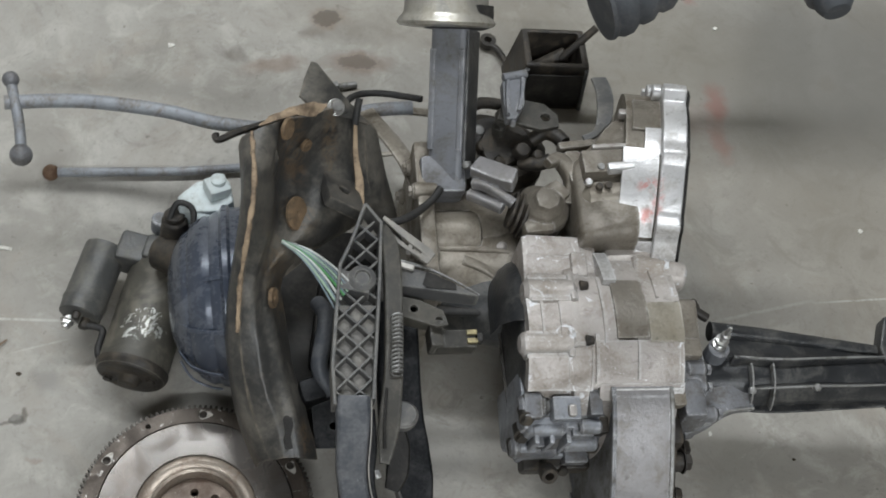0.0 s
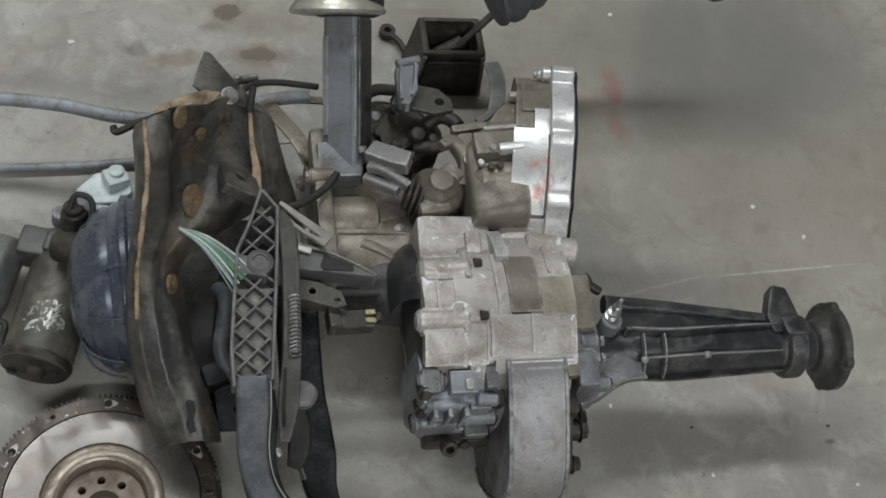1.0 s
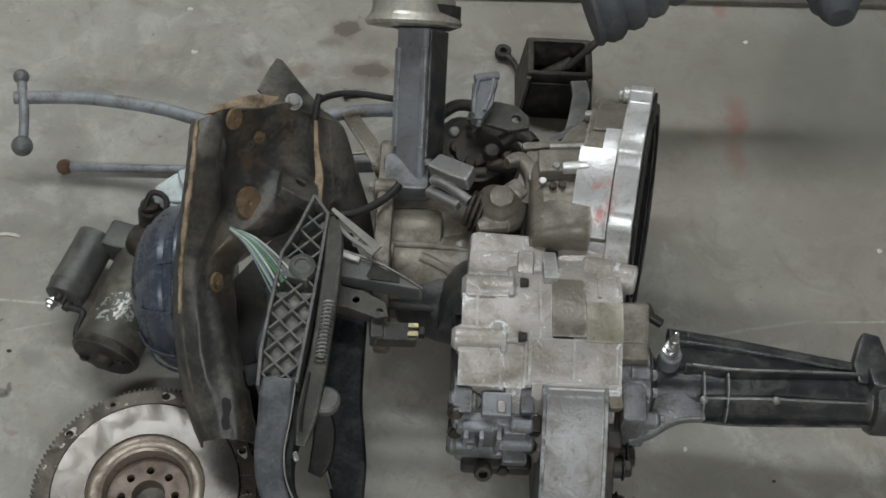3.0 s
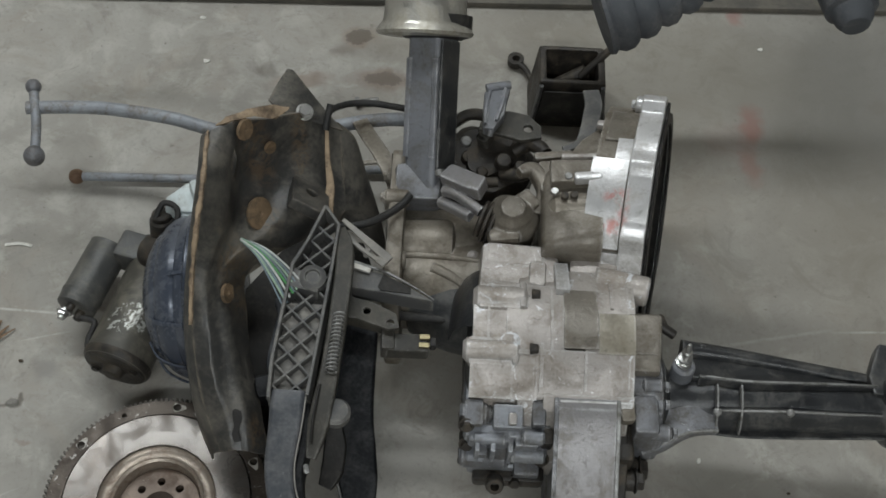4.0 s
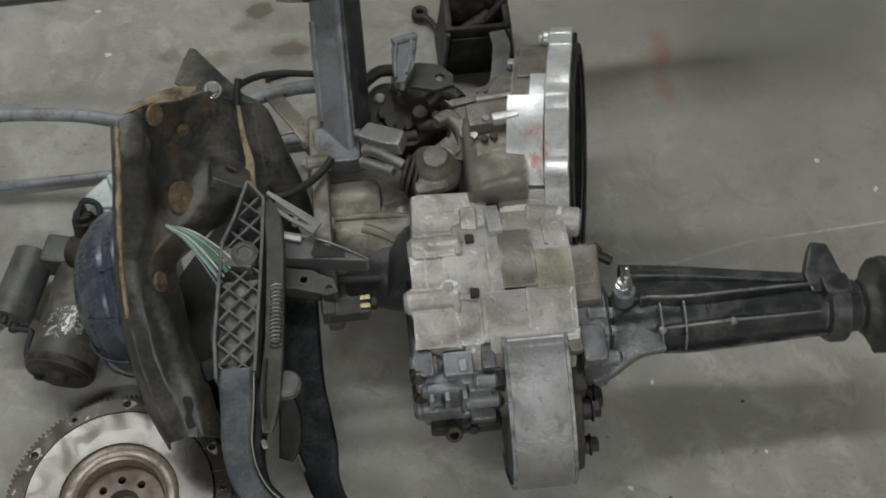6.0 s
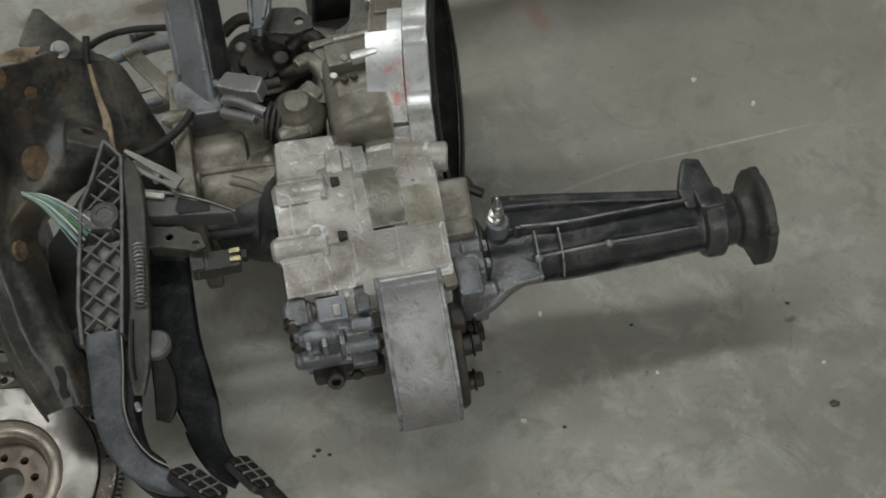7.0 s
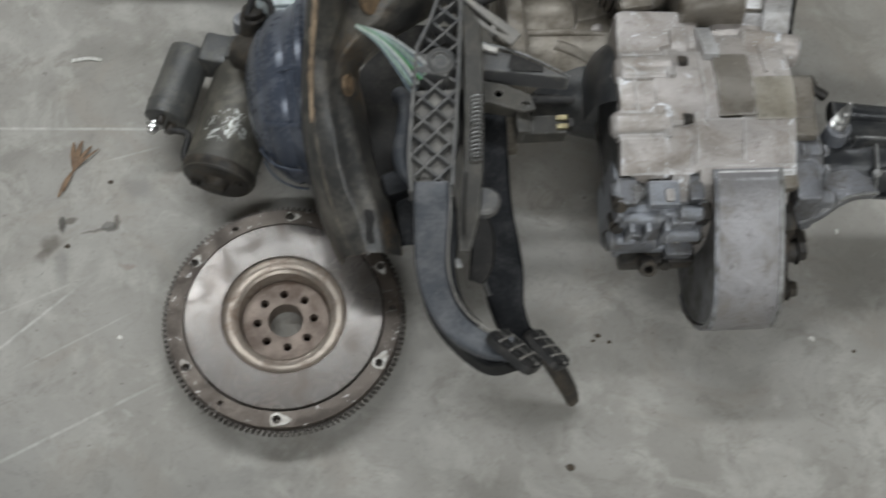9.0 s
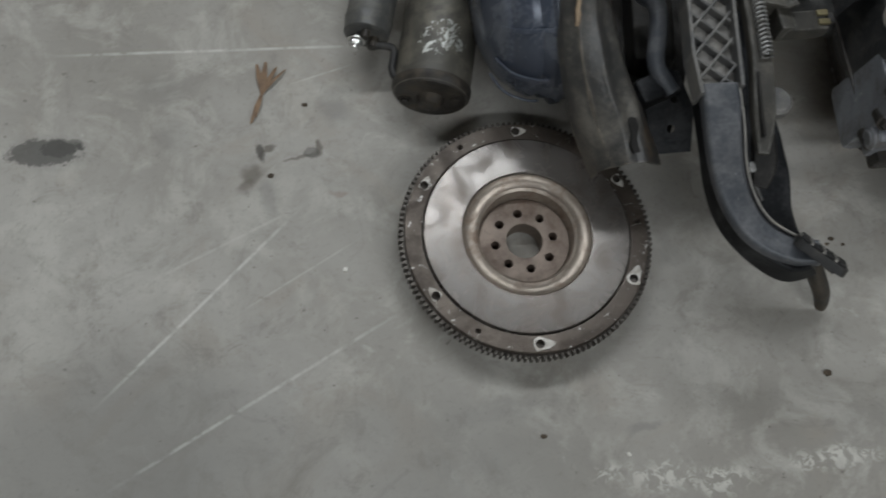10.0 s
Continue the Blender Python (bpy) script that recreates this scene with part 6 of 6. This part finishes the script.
    lathe(bm, (0.107, 0.587, 0.250), (0, -0.08, 1), [(0, 0.016), (0.016, 0.016), (0.018, 0.013), (0.019, 0.009), (0.016, 0.008), (0.016, 0)], 28)
    box(bm, (0.098, 0.583, 0.252), (0.040, 0.026, 0.024), (0, 0, -12), 0.004)
    part("pivot", bm, M_PLASTIC, carrier, "dark pivot boss")
    # spar beside the lattice
    bm = bmesh.new()
    sweep(bm, [(0.135, 0.657, 0.262), (0.1425, 0.622, 0.262), (0.1415, 0.548, 0.260), (0.1375, 0.475, 0.256), (0.130, 0.412, 0.246), (0.124, 0.372, 0.236)], rrect(0.021, 0.016, 0.003), 4, scale=[0.45, 1.0, 1.0, 1.0, 1.15, 0.5])
    part("spar", bm, M_SPAR, P, "olive-grey dusty spar")
    bm = bmesh.new()
    sweep(bm, [(0.128, 0.450, 0.258), (0.124, 0.41, 0.254), (0.1235, 0.385, 0.247)], rrect(0.003, 0.012, 0.001), 4)
    sweep(bm, [(0.142, 0.43, 0.215), (0.146, 0.405, 0.200), (0.144, 0.378, 0.188), (0.137, 0.360, 0.182)], rrect(0.026, 0.010, 0.003), 4, scale=[0.6, 1.0, 1.0, 0.6])
    part("stop_lever", bm, M_INSIDE, P, "black lever under the spar")
    # coil spring
    bm = bmesh.new()
    turns = 15
    pts = []
    for i in range(turns * 10 + 1):
        a = 2 * math.pi * i / 10
        y = 0.535 - 0.072 * i / (turns * 10)
        pts.append((0.143 - 0.004 * i / (turns * 10) + 0.0062 * math.cos(a), y, 0.272 - 0.004 * i / (turns * 10) + 0.0062 * math.sin(a)))
    sweep(bm, pts, circle2(0.0013, 6), 1)
    part("return_spring", bm, M_RIB, P, "thin coiled return spring")
    bm = bmesh.new()
    lathe(bm, (0.147, 0.424, 0.236), (0, 0.1, 1), [(0, 0.016), (0.010, 0.017), (0.013, 0.014), (0.013, 0.0)], 24)
    part("stop_ear", bm, M_PLASTIC, P)

    # clutch pedal: blue-black arm that bends to its pad
    bm = bmesh.new()
    sweep(bm, [(0.0925, 0.447, 0.2405), (0.0922, 0.430, 0.239), (0.091, 0.405, 0.231), (0.089, 0.365, 0.223), (0.096, 0.328, 0.213), (0.115, 0.299, 0.204), (0.144, 0.280, 0.202), (0.170, 0.274, 0.206)], rrect(0.036, 0.020, 0.006), 6, scale=[1.1, 1.1, 1.02, 0.92, 0.84, 0.78, 0.72, 0.7])
    clutch = part("clutch_pedal_arm", bm, M_BLUEARM, P, "scuffed blue-black pedal arm")
    bm = bmesh.new()
    sweep(bm, [(0.084, 0.445, 0.215), (0.083, 0.400, 0.207), (0.083, 0.358, 0.198), (0.093, 0.322, 0.188), (0.115, 0.291, 0.182), (0.145, 0.268, 0.178), (0.168, 0.266, 0.190)], rrect(0.012, 0.034, 0.004), 6)
    part("arm_flange", bm, M_DARKARM, clutch, "dark lower flange")
    bm = bmesh.new()
    sweep(bm, [(0.112, 0.440, 0.215), (0.114, 0.40, 0.208), (0.110, 0.36, 0.200), (0.118, 0.325, 0.190), (0.134, 0.305, 0.185)], rrect(0.010, 0.040, 0.003), 6)
    part("arm_flange", bm, M_DARKARM, clutch)

    bm = bmesh.new()
    sweep(bm, [(0.1125, 0.446, 0.2475), (0.1105, 0.405, 0.2425), (0.1065, 0.365, 0.2340), (0.1115, 0.334, 0.2235), (0.1265, 0.310, 0.2140), (0.150, 0.292, 0.2110)], rrect(0.0016, 0.003, 0.0006), 6)
    part("arm_bead", bm, M_PLASTIC2, clutch, "pale worn edge")
    bm = bmesh.new()
    box(bm, (0.118, 0.367, 0.218), (0.007, 0.011, 0.005), (20, 0, 20), 0.002)
    part("clip", bm, M_RIB, clutch, "small bright clip")

    def pad(at, along, face, under, size):
        along = Vector(along).normalized()
        face = Vector(face).normalized()
        face = (face - along * face.dot(along)).normalized()
        m = Matrix((along, face.cross(along), face)).transposed().to_4x4()
        m.translation = at
        bm = bmesh.new()
        m = m @ Matrix.Scale(size, 4)
        prism(bm, rrect(0.064, 0.050, 0.012, 4), 0.010, m, 0.002)
        p = part("pedal_pad", bm, M_BLACKRUB, under, "worn black rubber pad with raised squares")
        for i in range(4):
            for j in range(2):
                bm = bmesh.new()
                box(bm, None, (0.0115, 0.0185, 0.004), m=m @ Matrix.Translation((-0.0225 + i * 0.0150, -0.0110 + j * 0.0220, 0.0115)), bevel=0.0015, seg=1)
                part("tread", bm, M_BLACKRUB, p)
        bm = bmesh.new()
        box(bm, None, (0.060, 0.0026, 0.0030), m=m @ Matrix.Translation((0, 0, 0.0116)), bevel=0)
        box(bm, None, (0.052, 0.0016, 0.0030), m=m @ Matrix.Translation((0, 0.0228, 0.0108)), bevel=0)
        for i in (-1, 0, 1):
            box(bm, None, (0.0024, 0.044, 0.0030), m=m @ Matrix.Translation((i * 0.0150, 0, 0.0117)), bevel=0)
        part("groove_line", bm, M_PLASTIC2, p, "pale dusty grooves")

    pad((0.168, 0.269, 0.204), (0.71, -0.70, 0.0), (0.57, 0.57, 0.59), clutch, 0.92)
    # brake pedal: darker, lower arm, wide at the top
    bm = bmesh.new()
    sweep(bm, [(0.156, 0.60, 0.176), (0.157, 0.55, 0.168), (0.157, 0.50, 0.160), (0.158, 0.460, 0.153), (0.163, 0.425, 0.145), (0.170, 0.390, 0.134), (0.174, 0.354, 0.122), (0.186, 0.325, 0.110), (0.206, 0.308, 0.102)], rrect(0.052, 0.020, 0.005), 5, scale=[1.0, 1.0, 1.0, 1.02, 1.02, 0.92, 0.74, 0.62, 0.56])
    brake = part("brake_pedal_arm", bm, M_DARKARM, P, "black brake pedal arm")
    bm = bmesh.new()
    sweep(bm, [(0.1335, 0.435, 0.158), (0.141, 0.40, 0.149), (0.1535, 0.362, 0.136)], rrect(0.003, 0.018, 0.001), 4)
    part("arm_flange", bm, M_PLASTIC, brake)
    pad((0.213, 0.305, 0.106), (0.60, -0.80, 0.0), (0.64, 0.52, 0.56), brake, 0.86)
    bm = bmesh.new()
    sweep(bm, [(0.212, 0.318, 0.092), (0.230, 0.300, 0.066), (0.246, 0.284, 0.036), (0.253, 0.276, 0.013)], rrect(0.020, 0.018, 0.006), 5, scale=[0.9, 1.0, 0.9, 0.7])
    part("lower_stop", bm, M_GRIME, brake, "dark rounded stop that touches the floor")

    # switch bracket on the far side, with plug
    bm = bmesh.new()
    prism(bm, [(0.146, 0.586), (0.178, 0.578), (0.206, 0.564), (0.211, 0.545), (0.198, 0.542), (0.160, 0.555), (0.146, 0.556)], 0.005, Matrix.Translation((0, 0, 0.222)), 0.0012, [hole(0.171, 0.566, 0.0045), hole(0.200, 0.551, 0.0045)])
    box(bm, (0.176, 0.556, 0.212), (0.060, 0.006, 0.026), (0, 0, -14), 0.002)
    part("switch_bracket", bm, M_SPAR, P, "grey-black switch bracket")
    bm = bmesh.new()
    prism(bm, [(0.148, 0.624), (0.190, 0.612), (0.228, 0.592), (0.251, 0.578), (0.218, 0.582), (0.188, 0.587), (0.150, 0.592)], 0.028, Matrix.Translation((0, 0, 0.208)), 0.003)
    sw = part("switch", bm, M_PLASTIC, P, "dark pedal switch housing")
    # no real cavity: a black sheet gives the opening its shade
    bm = bmesh.new()
    prism(bm, [(0.188, 0.611), (0.222, 0.594), (0.222, 0.586), (0.186, 0.589), (0.182, 0.594)], 0.003, Matrix.Translation((0, 0, 0.2345)), 0.0)
    part("opening", bm, M_INSIDE, sw, "black opening")
    bm = bmesh.new()
    sweep(bm, [(0.150, 0.625, 0.239), (0.190, 0.613, 0.239), (0.228, 0.593, 0.238), (0.250, 0.580, 0.235)], rrect(0.0030, 0.004, 0.001), 3, scale=[1.6, 1.0, 0.7, 0.5])
    part("edge_strip", bm, M_RIB, sw, "bright worn edge")
    bm = bmesh.new()
    box(bm, (0.160, 0.617, 0.240), (0.026, 0.007, 0.004), (0, 0, -18), 0.001)
    part("blade_tip", bm, M_BARE, sw, "bright bent tab")
    bm = bmesh.new()
    sweep(bm, [(0.136, 0.668, 0.266), (0.160, 0.650, 0.258), (0.192, 0.626, 0.250)], rrect(0.009, 0.004, 0.001), 3, scale=[0.5, 1.0, 1.3])
    sweep(bm, [(0.140, 0.650, 0.262), (0.160, 0.634, 0.256), (0.186, 0.619, 0.250)], rrect(0.005, 0.004, 0.001), 3)
    box(bm, (0.187, 0.624, 0.250), (0.014, 0.018, 0.005), (0, 0, -38), 0.001)
    box(bm, (0.168, 0.636, 0.250), (0.006, 0.018, 0.008), (0, 0, -20), 0.001)
    part("blade", bm, M_PLASTIC2, P, "pale bent metal blade")
    bm = bmesh.new()
    box(bm, (0.221, 0.535, 0.200), (0.050, 0.025, 0.022), (0, 4, 3), 0.004)
    box(bm, (0.197, 0.538, 0.202), (0.016, 0.030, 0.028), (0, 4, 3), 0.003)
    plug = part("plug", bm, M_SPAR, P, "grey plug with brass contacts")
    for k in (-1, 1):
        bm = bmesh.new()
        box(bm, (0.241, 0.537 + k * 0.0055, 0.2105), (0.013, 0.007, 0.004), (0, 4, 3), 0.001)
        part("contact", bm, M_COPPER, plug, "brass contact")
    bm = bmesh.new()
    box(bm, (0.251, 0.538, 0.203), (0.008, 0.012, 0.012), (0, 4, 3), 0.002)
    part("plug_nose", bm, M_BLACKRUB, plug)

    # cut wires
    for k in range(9):
        f = k / 8
        bm = bmesh.new()
        e = Vector((0.095 - 0.020 * f + random.uniform(-0.001, 0.001), 0.577 - 0.027 * f + random.uniform(-0.003, 0.003), 0.262 - 0.006 * f))
        st = Vector((0.016, 0.637 - 0.003 * f, 0.262 + random.uniform(-0.002, 0.002)))
        hose(bm, [st, Vector((0.046 - 0.008 * f, 0.623 - 0.012 * f, 0.266)), Vector((0.074 - 0.018 * f, 0.600 - 0.018 * f, 0.267)), e], random.uniform(0.0010, 0.0015), 7)
        part("wire", bm, M_WIRE[(0, 2, 3, 2, 1, 0, 2, 3, 2)[k]], P, ("white wire", "slate wire", "pale green wire", "slate wire", "green wire", "white wire", "slate wire", "pale green wire", "slate wire")[k])
    # cut hose and cable
    bm = bmesh.new()
    hose(bm, [(0.128, 0.672, 0.245), (0.150, 0.672, 0.248), (0.172, 0.683, 0.244), (0.192, 0.701, 0.238), (0.206, 0.716, 0.237), (0.214, 0.728, 0.238)], 0.005, 12)
    part("cut_hose", bm, M_BLACKRUB, P, "cut black hose end")
    bm = bmesh.new()
    hose(bm, [(0.098, 0.845, 0.245), (0.108, 0.872, 0.225), (0.126, 0.890, 0.212), (0.152, 0.895, 0.208), (0.180, 0.890, 0.210), (0.204, 0.880, 0.218)], 0.0045, 12)
    part("cable", bm, M_BLACKRUB, P, "thin black cable")
    return P


pedal_box()


# ---- shift rods ----
def shift_rods():
    r = thing("shift_rod", (-0.30, 0.90, 0), "grey shift rod with a ball-ended cross piece", "rod", "loose shift rods")
    bm = bmesh.new()
    hose(bm, [(-0.335, 0.913, 0.140), (-0.27, 0.918, 0.140), (-0.216, 0.916, 0.142), (-0.13, 0.902, 0.146), (-0.059, 0.881, 0.150), (0.03, 0.872, 0.156), (0.136, 0.900, 0.160), (0.20, 0.905, 0.165)], 0.0095, 14)
    part("bar", bm, M_BAR, r)
    bm = bmesh.new()
    hose(bm, [(-0.327, 0.935, 0.152), (-0.322, 0.913, 0.146), (-0.314, 0.880, 0.142), (-0.309, 0.845, 0.138)], 0.007, 12)
    part("cross_piece", bm, M_BAR, r)
    for p, rad in (((-0.328, 0.940, 0.154), 0.011), ((-0.308, 0.833, 0.137), 0.0145)):
        bm = bmesh.new()
        lathe(bm, Vector(p) - Vector((0, 0, rad)), (0, 0, 1), [(rad - rad * math.cos(math.pi * k / 12), rad * math.sin(math.pi * k / 12)) for k in range(13)], 24)
        part("ball", bm, M_ADAPT, r, "dark steel ball end")
    q = thing("shift_rod", (-0.29, 0.90, 0), "thin rusty shift rod with a ball end on the floor", "rod", "loose shift rods")
    bm = bmesh.new()
    hose(bm, [(-0.285, 0.889, 0.012), (-0.20, 0.893, 0.010), (-0.10, 0.897, 0.010), (0.03, 0.91, 0.012), (0.13, 0.922, 0.014), (0.17, 0.925, 0.014)], 0.0065, 12)
    part("bar", bm, M_BAR, q)
    bm = bmesh.new()
    lathe(bm, (-0.290, 0.889, 0.0), (0, 0, 1), [(0.0115 - 0.0115 * math.cos(math.pi * k / 10), 0.0115 * math.sin(math.pi * k / 10)) for k in range(11)], 24)
    part("ball", bm, M_RUST, q, "rusty ball end")


shift_rods()


# ---- shifter housing and drive shaft ----
def shifter_housing():
    h = thing("shifter_housing", (0.435, 1.03, 0), "black steel shifter box with an open top on concrete", "shifter box")
    cx, cy = 0.438, 1.072
    bm = bmesh.new()
    lo, hi = (0.060, 0.040), (0.049, 0.036)
    quad = lambda s_, z, k: [bm.verts.new((cx + sx * s_[0] * k, cy + sy * s_[1] * k, z)) for sx, sy in ((-1, -1), (1, -1), (1, 1), (-1, 1))]
    rings = [quad(lo, 0.0, 1), quad(hi, 0.102, 1), quad(hi, 0.102, 0.78), quad(lo, 0.03, 0.70)]
    for a, b in zip(rings, rings[1:]):
        for i in range(4):
            bm.faces.new((a[i], a[(i + 1) % 4], b[(i + 1) % 4], b[i]))
    bm.faces.new(rings[0])
    bm.faces.new(rings[-1])
    bmesh.ops.bevel(bm, geom=list(bm.edges), offset=0.003, segments=2, profile=0.5, affect="EDGES", clamp_overlap=True)
    part("box", bm, M_GRIME, h)
    # flat plate whose near black stands for the shade of a recess
    bm = bmesh.new()
    prism(bm, [(-0.050, -0.040), (0.050, -0.040), (0.041, 0.040), (-0.041, 0.040)], 0.003, pose(cx, cy - 0.0385, 0.047, 92.5, 0, 0), 0.001)
    part("front_recess", bm, M_INSIDE, h, "black recessed front")
    for sx in (-1, 1):
        bm = bmesh.new()
        sweep(bm, [(cx + sx * 0.055, cy - 0.042, 0.006), (cx + sx * 0.046, cy - 0.0385, 0.096)], rrect(0.007, 0.006, 0.002), 2)
        part("frame_edge", bm, M_BLACK, h)
    bm = bmesh.new()
    hose(bm, [(cx - 0.050, cy + 0.03, 0.012), (cx - 0.062, cy + 0.06, 0.012), (cx - 0.074, cy + 0.074, 0.012)], 0.005, 10)
    lathe(bm, (cx - 0.079, cy + 0.082, 0.004), (0, 0, 1), [(0, 0.006), (0, 0.013), (0.012, 0.013), (0.012, 0.006)], 20, loop=True)
    part("side_eye", bm, M_GRIME, h, "small black eye on a stalk")
    bm = bmesh.new()
    rod(bm, (cx + 0.015, cy + 0.0, 0.075), (cx + 0.062, cy + 0.022, 0.125), 0.006)
    rod(bm, (cx - 0.02, cy, 0.05), (cx + 0.025, cy + 0.01, 0.075), 0.012)
    part("lever", bm, M_GRIME, h)
    return h


shifter_housing()


def drive_shaft():
    d = thing("drive_shaft", (0.75, 1.17, 0), "drive shaft with grey ribbed rubber boots on the floor", "drive shaft")
    a = Vector((0.458, 1.032, 0.252))
    ax = Vector((0.93, 0.27, 0.24)).normalized()
    prof = [(0.0, 0.047), (0.0005, 0.0565), (0.006, 0.0575)]
    for k in range(6):
        x = 0.011 + k * 0.032
        r = 0.0565 - 0.0068 * k
        prof += [(x, r - 0.003), (x + 0.010, r + 0.002), (x + 0.022, r + 0.001), (x + 0.030, r - 0.005)]
    prof += [(0.212, 0.016), (0.226, 0.014)]
    bm = bmesh.new()
    lathe(bm, a, ax, prof, 44)
    part("boot", bm, M_RUBBER, d, "grey ribbed rubber boot")
    b = a + ax * 0.220
    bm = bmesh.new()
    hose(bm, [b, b + ax * 0.04, (0.74, 1.115, 0.315), (0.79, 1.135, 0.300), (0.84, 1.24, 0.24), (0.90, 1.42, 0.10), (0.94, 1.52, 0.014)], 0.014, 14)
    part("shaft", bm, M_GRIME, d)
    bm = bmesh.new()
    lathe(bm, (0.801, 1.010, 0.275), (-0.1, 0.9, 0.1), [(0, 0.010), (0.002, 0.019), (0.013, 0.026), (0.026, 0.0295), (0.030, 0.036), (0.06, 0.040), (0.065, 0.0345), (0.104, 0.0345), (0.13, 0.014)], 36)
    part("joint", bm, M_RUBBER, d, "grey rounded joint end")
    return d


drive_shaft()


# ---- litter on the floor ----
def flake(name, x, y, size, mat, label, category, group, seed, thick=0.0015, stretch=1.0, rot=0.0):
    rnd = random.Random(seed)
    pts = []
    k = rnd.randint(7, 11)
    for i in range(k):
        a = 2 * math.pi * i / k
        r = size * rnd.uniform(0.55, 1.0)
        pts.append((r * math.cos(a) * stretch, r * math.sin(a)))
    bm = bmesh.new()
    prism(bm, pts, thick, pose(x, y, 0.0003, 0, 0, rot), 0)
    return single(name, bm, mat, label, category, group)


for i, (x, y, sz, st, rot) in enumerate([(-0.153, 1.223, 0.004, 1.6, 0), (-0.134, 1.131, 0.0045, 1.5, -15), (0.758, 1.21, 0.0045, 1.4, 20), (0.916, 0.815, 0.0045, 1.3, 40), (0.987, 0.757, 0.004, 1.6, 60),
                                         (0.606, 0.489, 0.003, 1.8, 80), (0.734, 0.378, 0.003, 1.0, 0), (0.552, 0.348, 0.0035, 1.6, -30), (-0.282, 0.378, 0.003, 1.2, 30), (0.948, 0.35, 0.003, 1.2, 0),
                                         (0.00, 0.135, 0.003, 1.0, 0), (0.84, 0.60, 0.002, 1.4, 10), (0.66, 0.60, 0.002, 1.0, 0)]):
    flake("paint_flake", x, y, sz, M_CHIP, "small pale paint flake on the concrete floor", "paint flake", "paint flakes on the floor", 40 + i, 0.0012, st, rot)
bm = bmesh.new()
sweep(bm, [(-0.372, 0.771, 0.001), (-0.350, 0.774, 0.002), (-0.333, 0.771, 0.001)], rrect(0.005, 0.0016, 0.0006), 4)
single("strip_of_tape", bm, M_CHIP, "short white strip lying on the concrete floor", "strip")
for i, (x, y, sz) in enumerate([(-0.308, 0.588, 0.0028), (0.942, 0.293, 0.005), (0.93, 0.44, 0.0025), (0.292, 0.36, 0.003), (0.286, 0.354, 0.002), (0.305, 0.352, 0.002), (-0.09, 0.165, 0.003), (0.246, 0.20, 0.004), (-0.355, 0.50, 0.003), (0.72, 0.45, 0.002), (0.60, 0.33, 0.002)]):
    bm = bmesh.new()
    bmesh.ops.create_icosphere(bm, subdivisions=2, radius=sz, matrix=Matrix.Translation((x, y, sz * 0.4)) @ Matrix.Diagonal((1.3, 0.9, 0.5, 1)))
    for v in bm.verts:
        v.co += Vector(noise.noise_vector(v.co * 300 + Vector((i, 0, 0)))) * sz * 0.35
    single("crumb", bm, M_CRUMB, "small dark crumb of dirt on the floor", "dirt crumb", "dirt crumbs on the floor")


def loose_bolt():
    b = thing("loose_bolt", (0.13, 1.06, 0), "small dull grey bolt lying on the concrete floor", "bolt")
    bm = bmesh.new()
    rod(bm, (0.118, 1.058, 0.006), (0.146, 1.064, 0.006), 0.005)
    part("shank", bm, M_RIB, b)
    bm = bmesh.new()
    bolt(bm, (0.118, 1.058, 0.0085), (-1, -0.2, 0), 0.008, 0.007, False)
    part("head", bm, M_RIB, b)


loose_bolt()


def leaf():
    l = thing("dry_leaf", (-0.351, 0.612, 0), "dry brown split leaf flat on the concrete floor", "leaf")
    for dx, dy, L, w in ((0.020, 0.034, 0.05, 0.009), (0.008, 0.042, 0.055, 0.012), (-0.003, 0.040, 0.05, 0.011), (0.030, 0.030, 0.04, 0.006), (0.003, 0.028, 0.05, 0.014), (-0.016, -0.038, 0.03, 0.009), (-0.010, -0.030, 0.03, 0.008)):
        bm = bmesh.new()
        c = Vector((-0.356, 0.606, 0.0015))
        sweep(bm, [c, c + Vector((dx * 0.5, dy * 0.5, 0.004)), c + Vector((dx, dy, 0.001))], rrect(w * 0.6, 0.0008, 0.0003), 4, scale=[0.5, 1.0, 0.4])
        part("blade", bm, M_LEAF, l)


leaf()
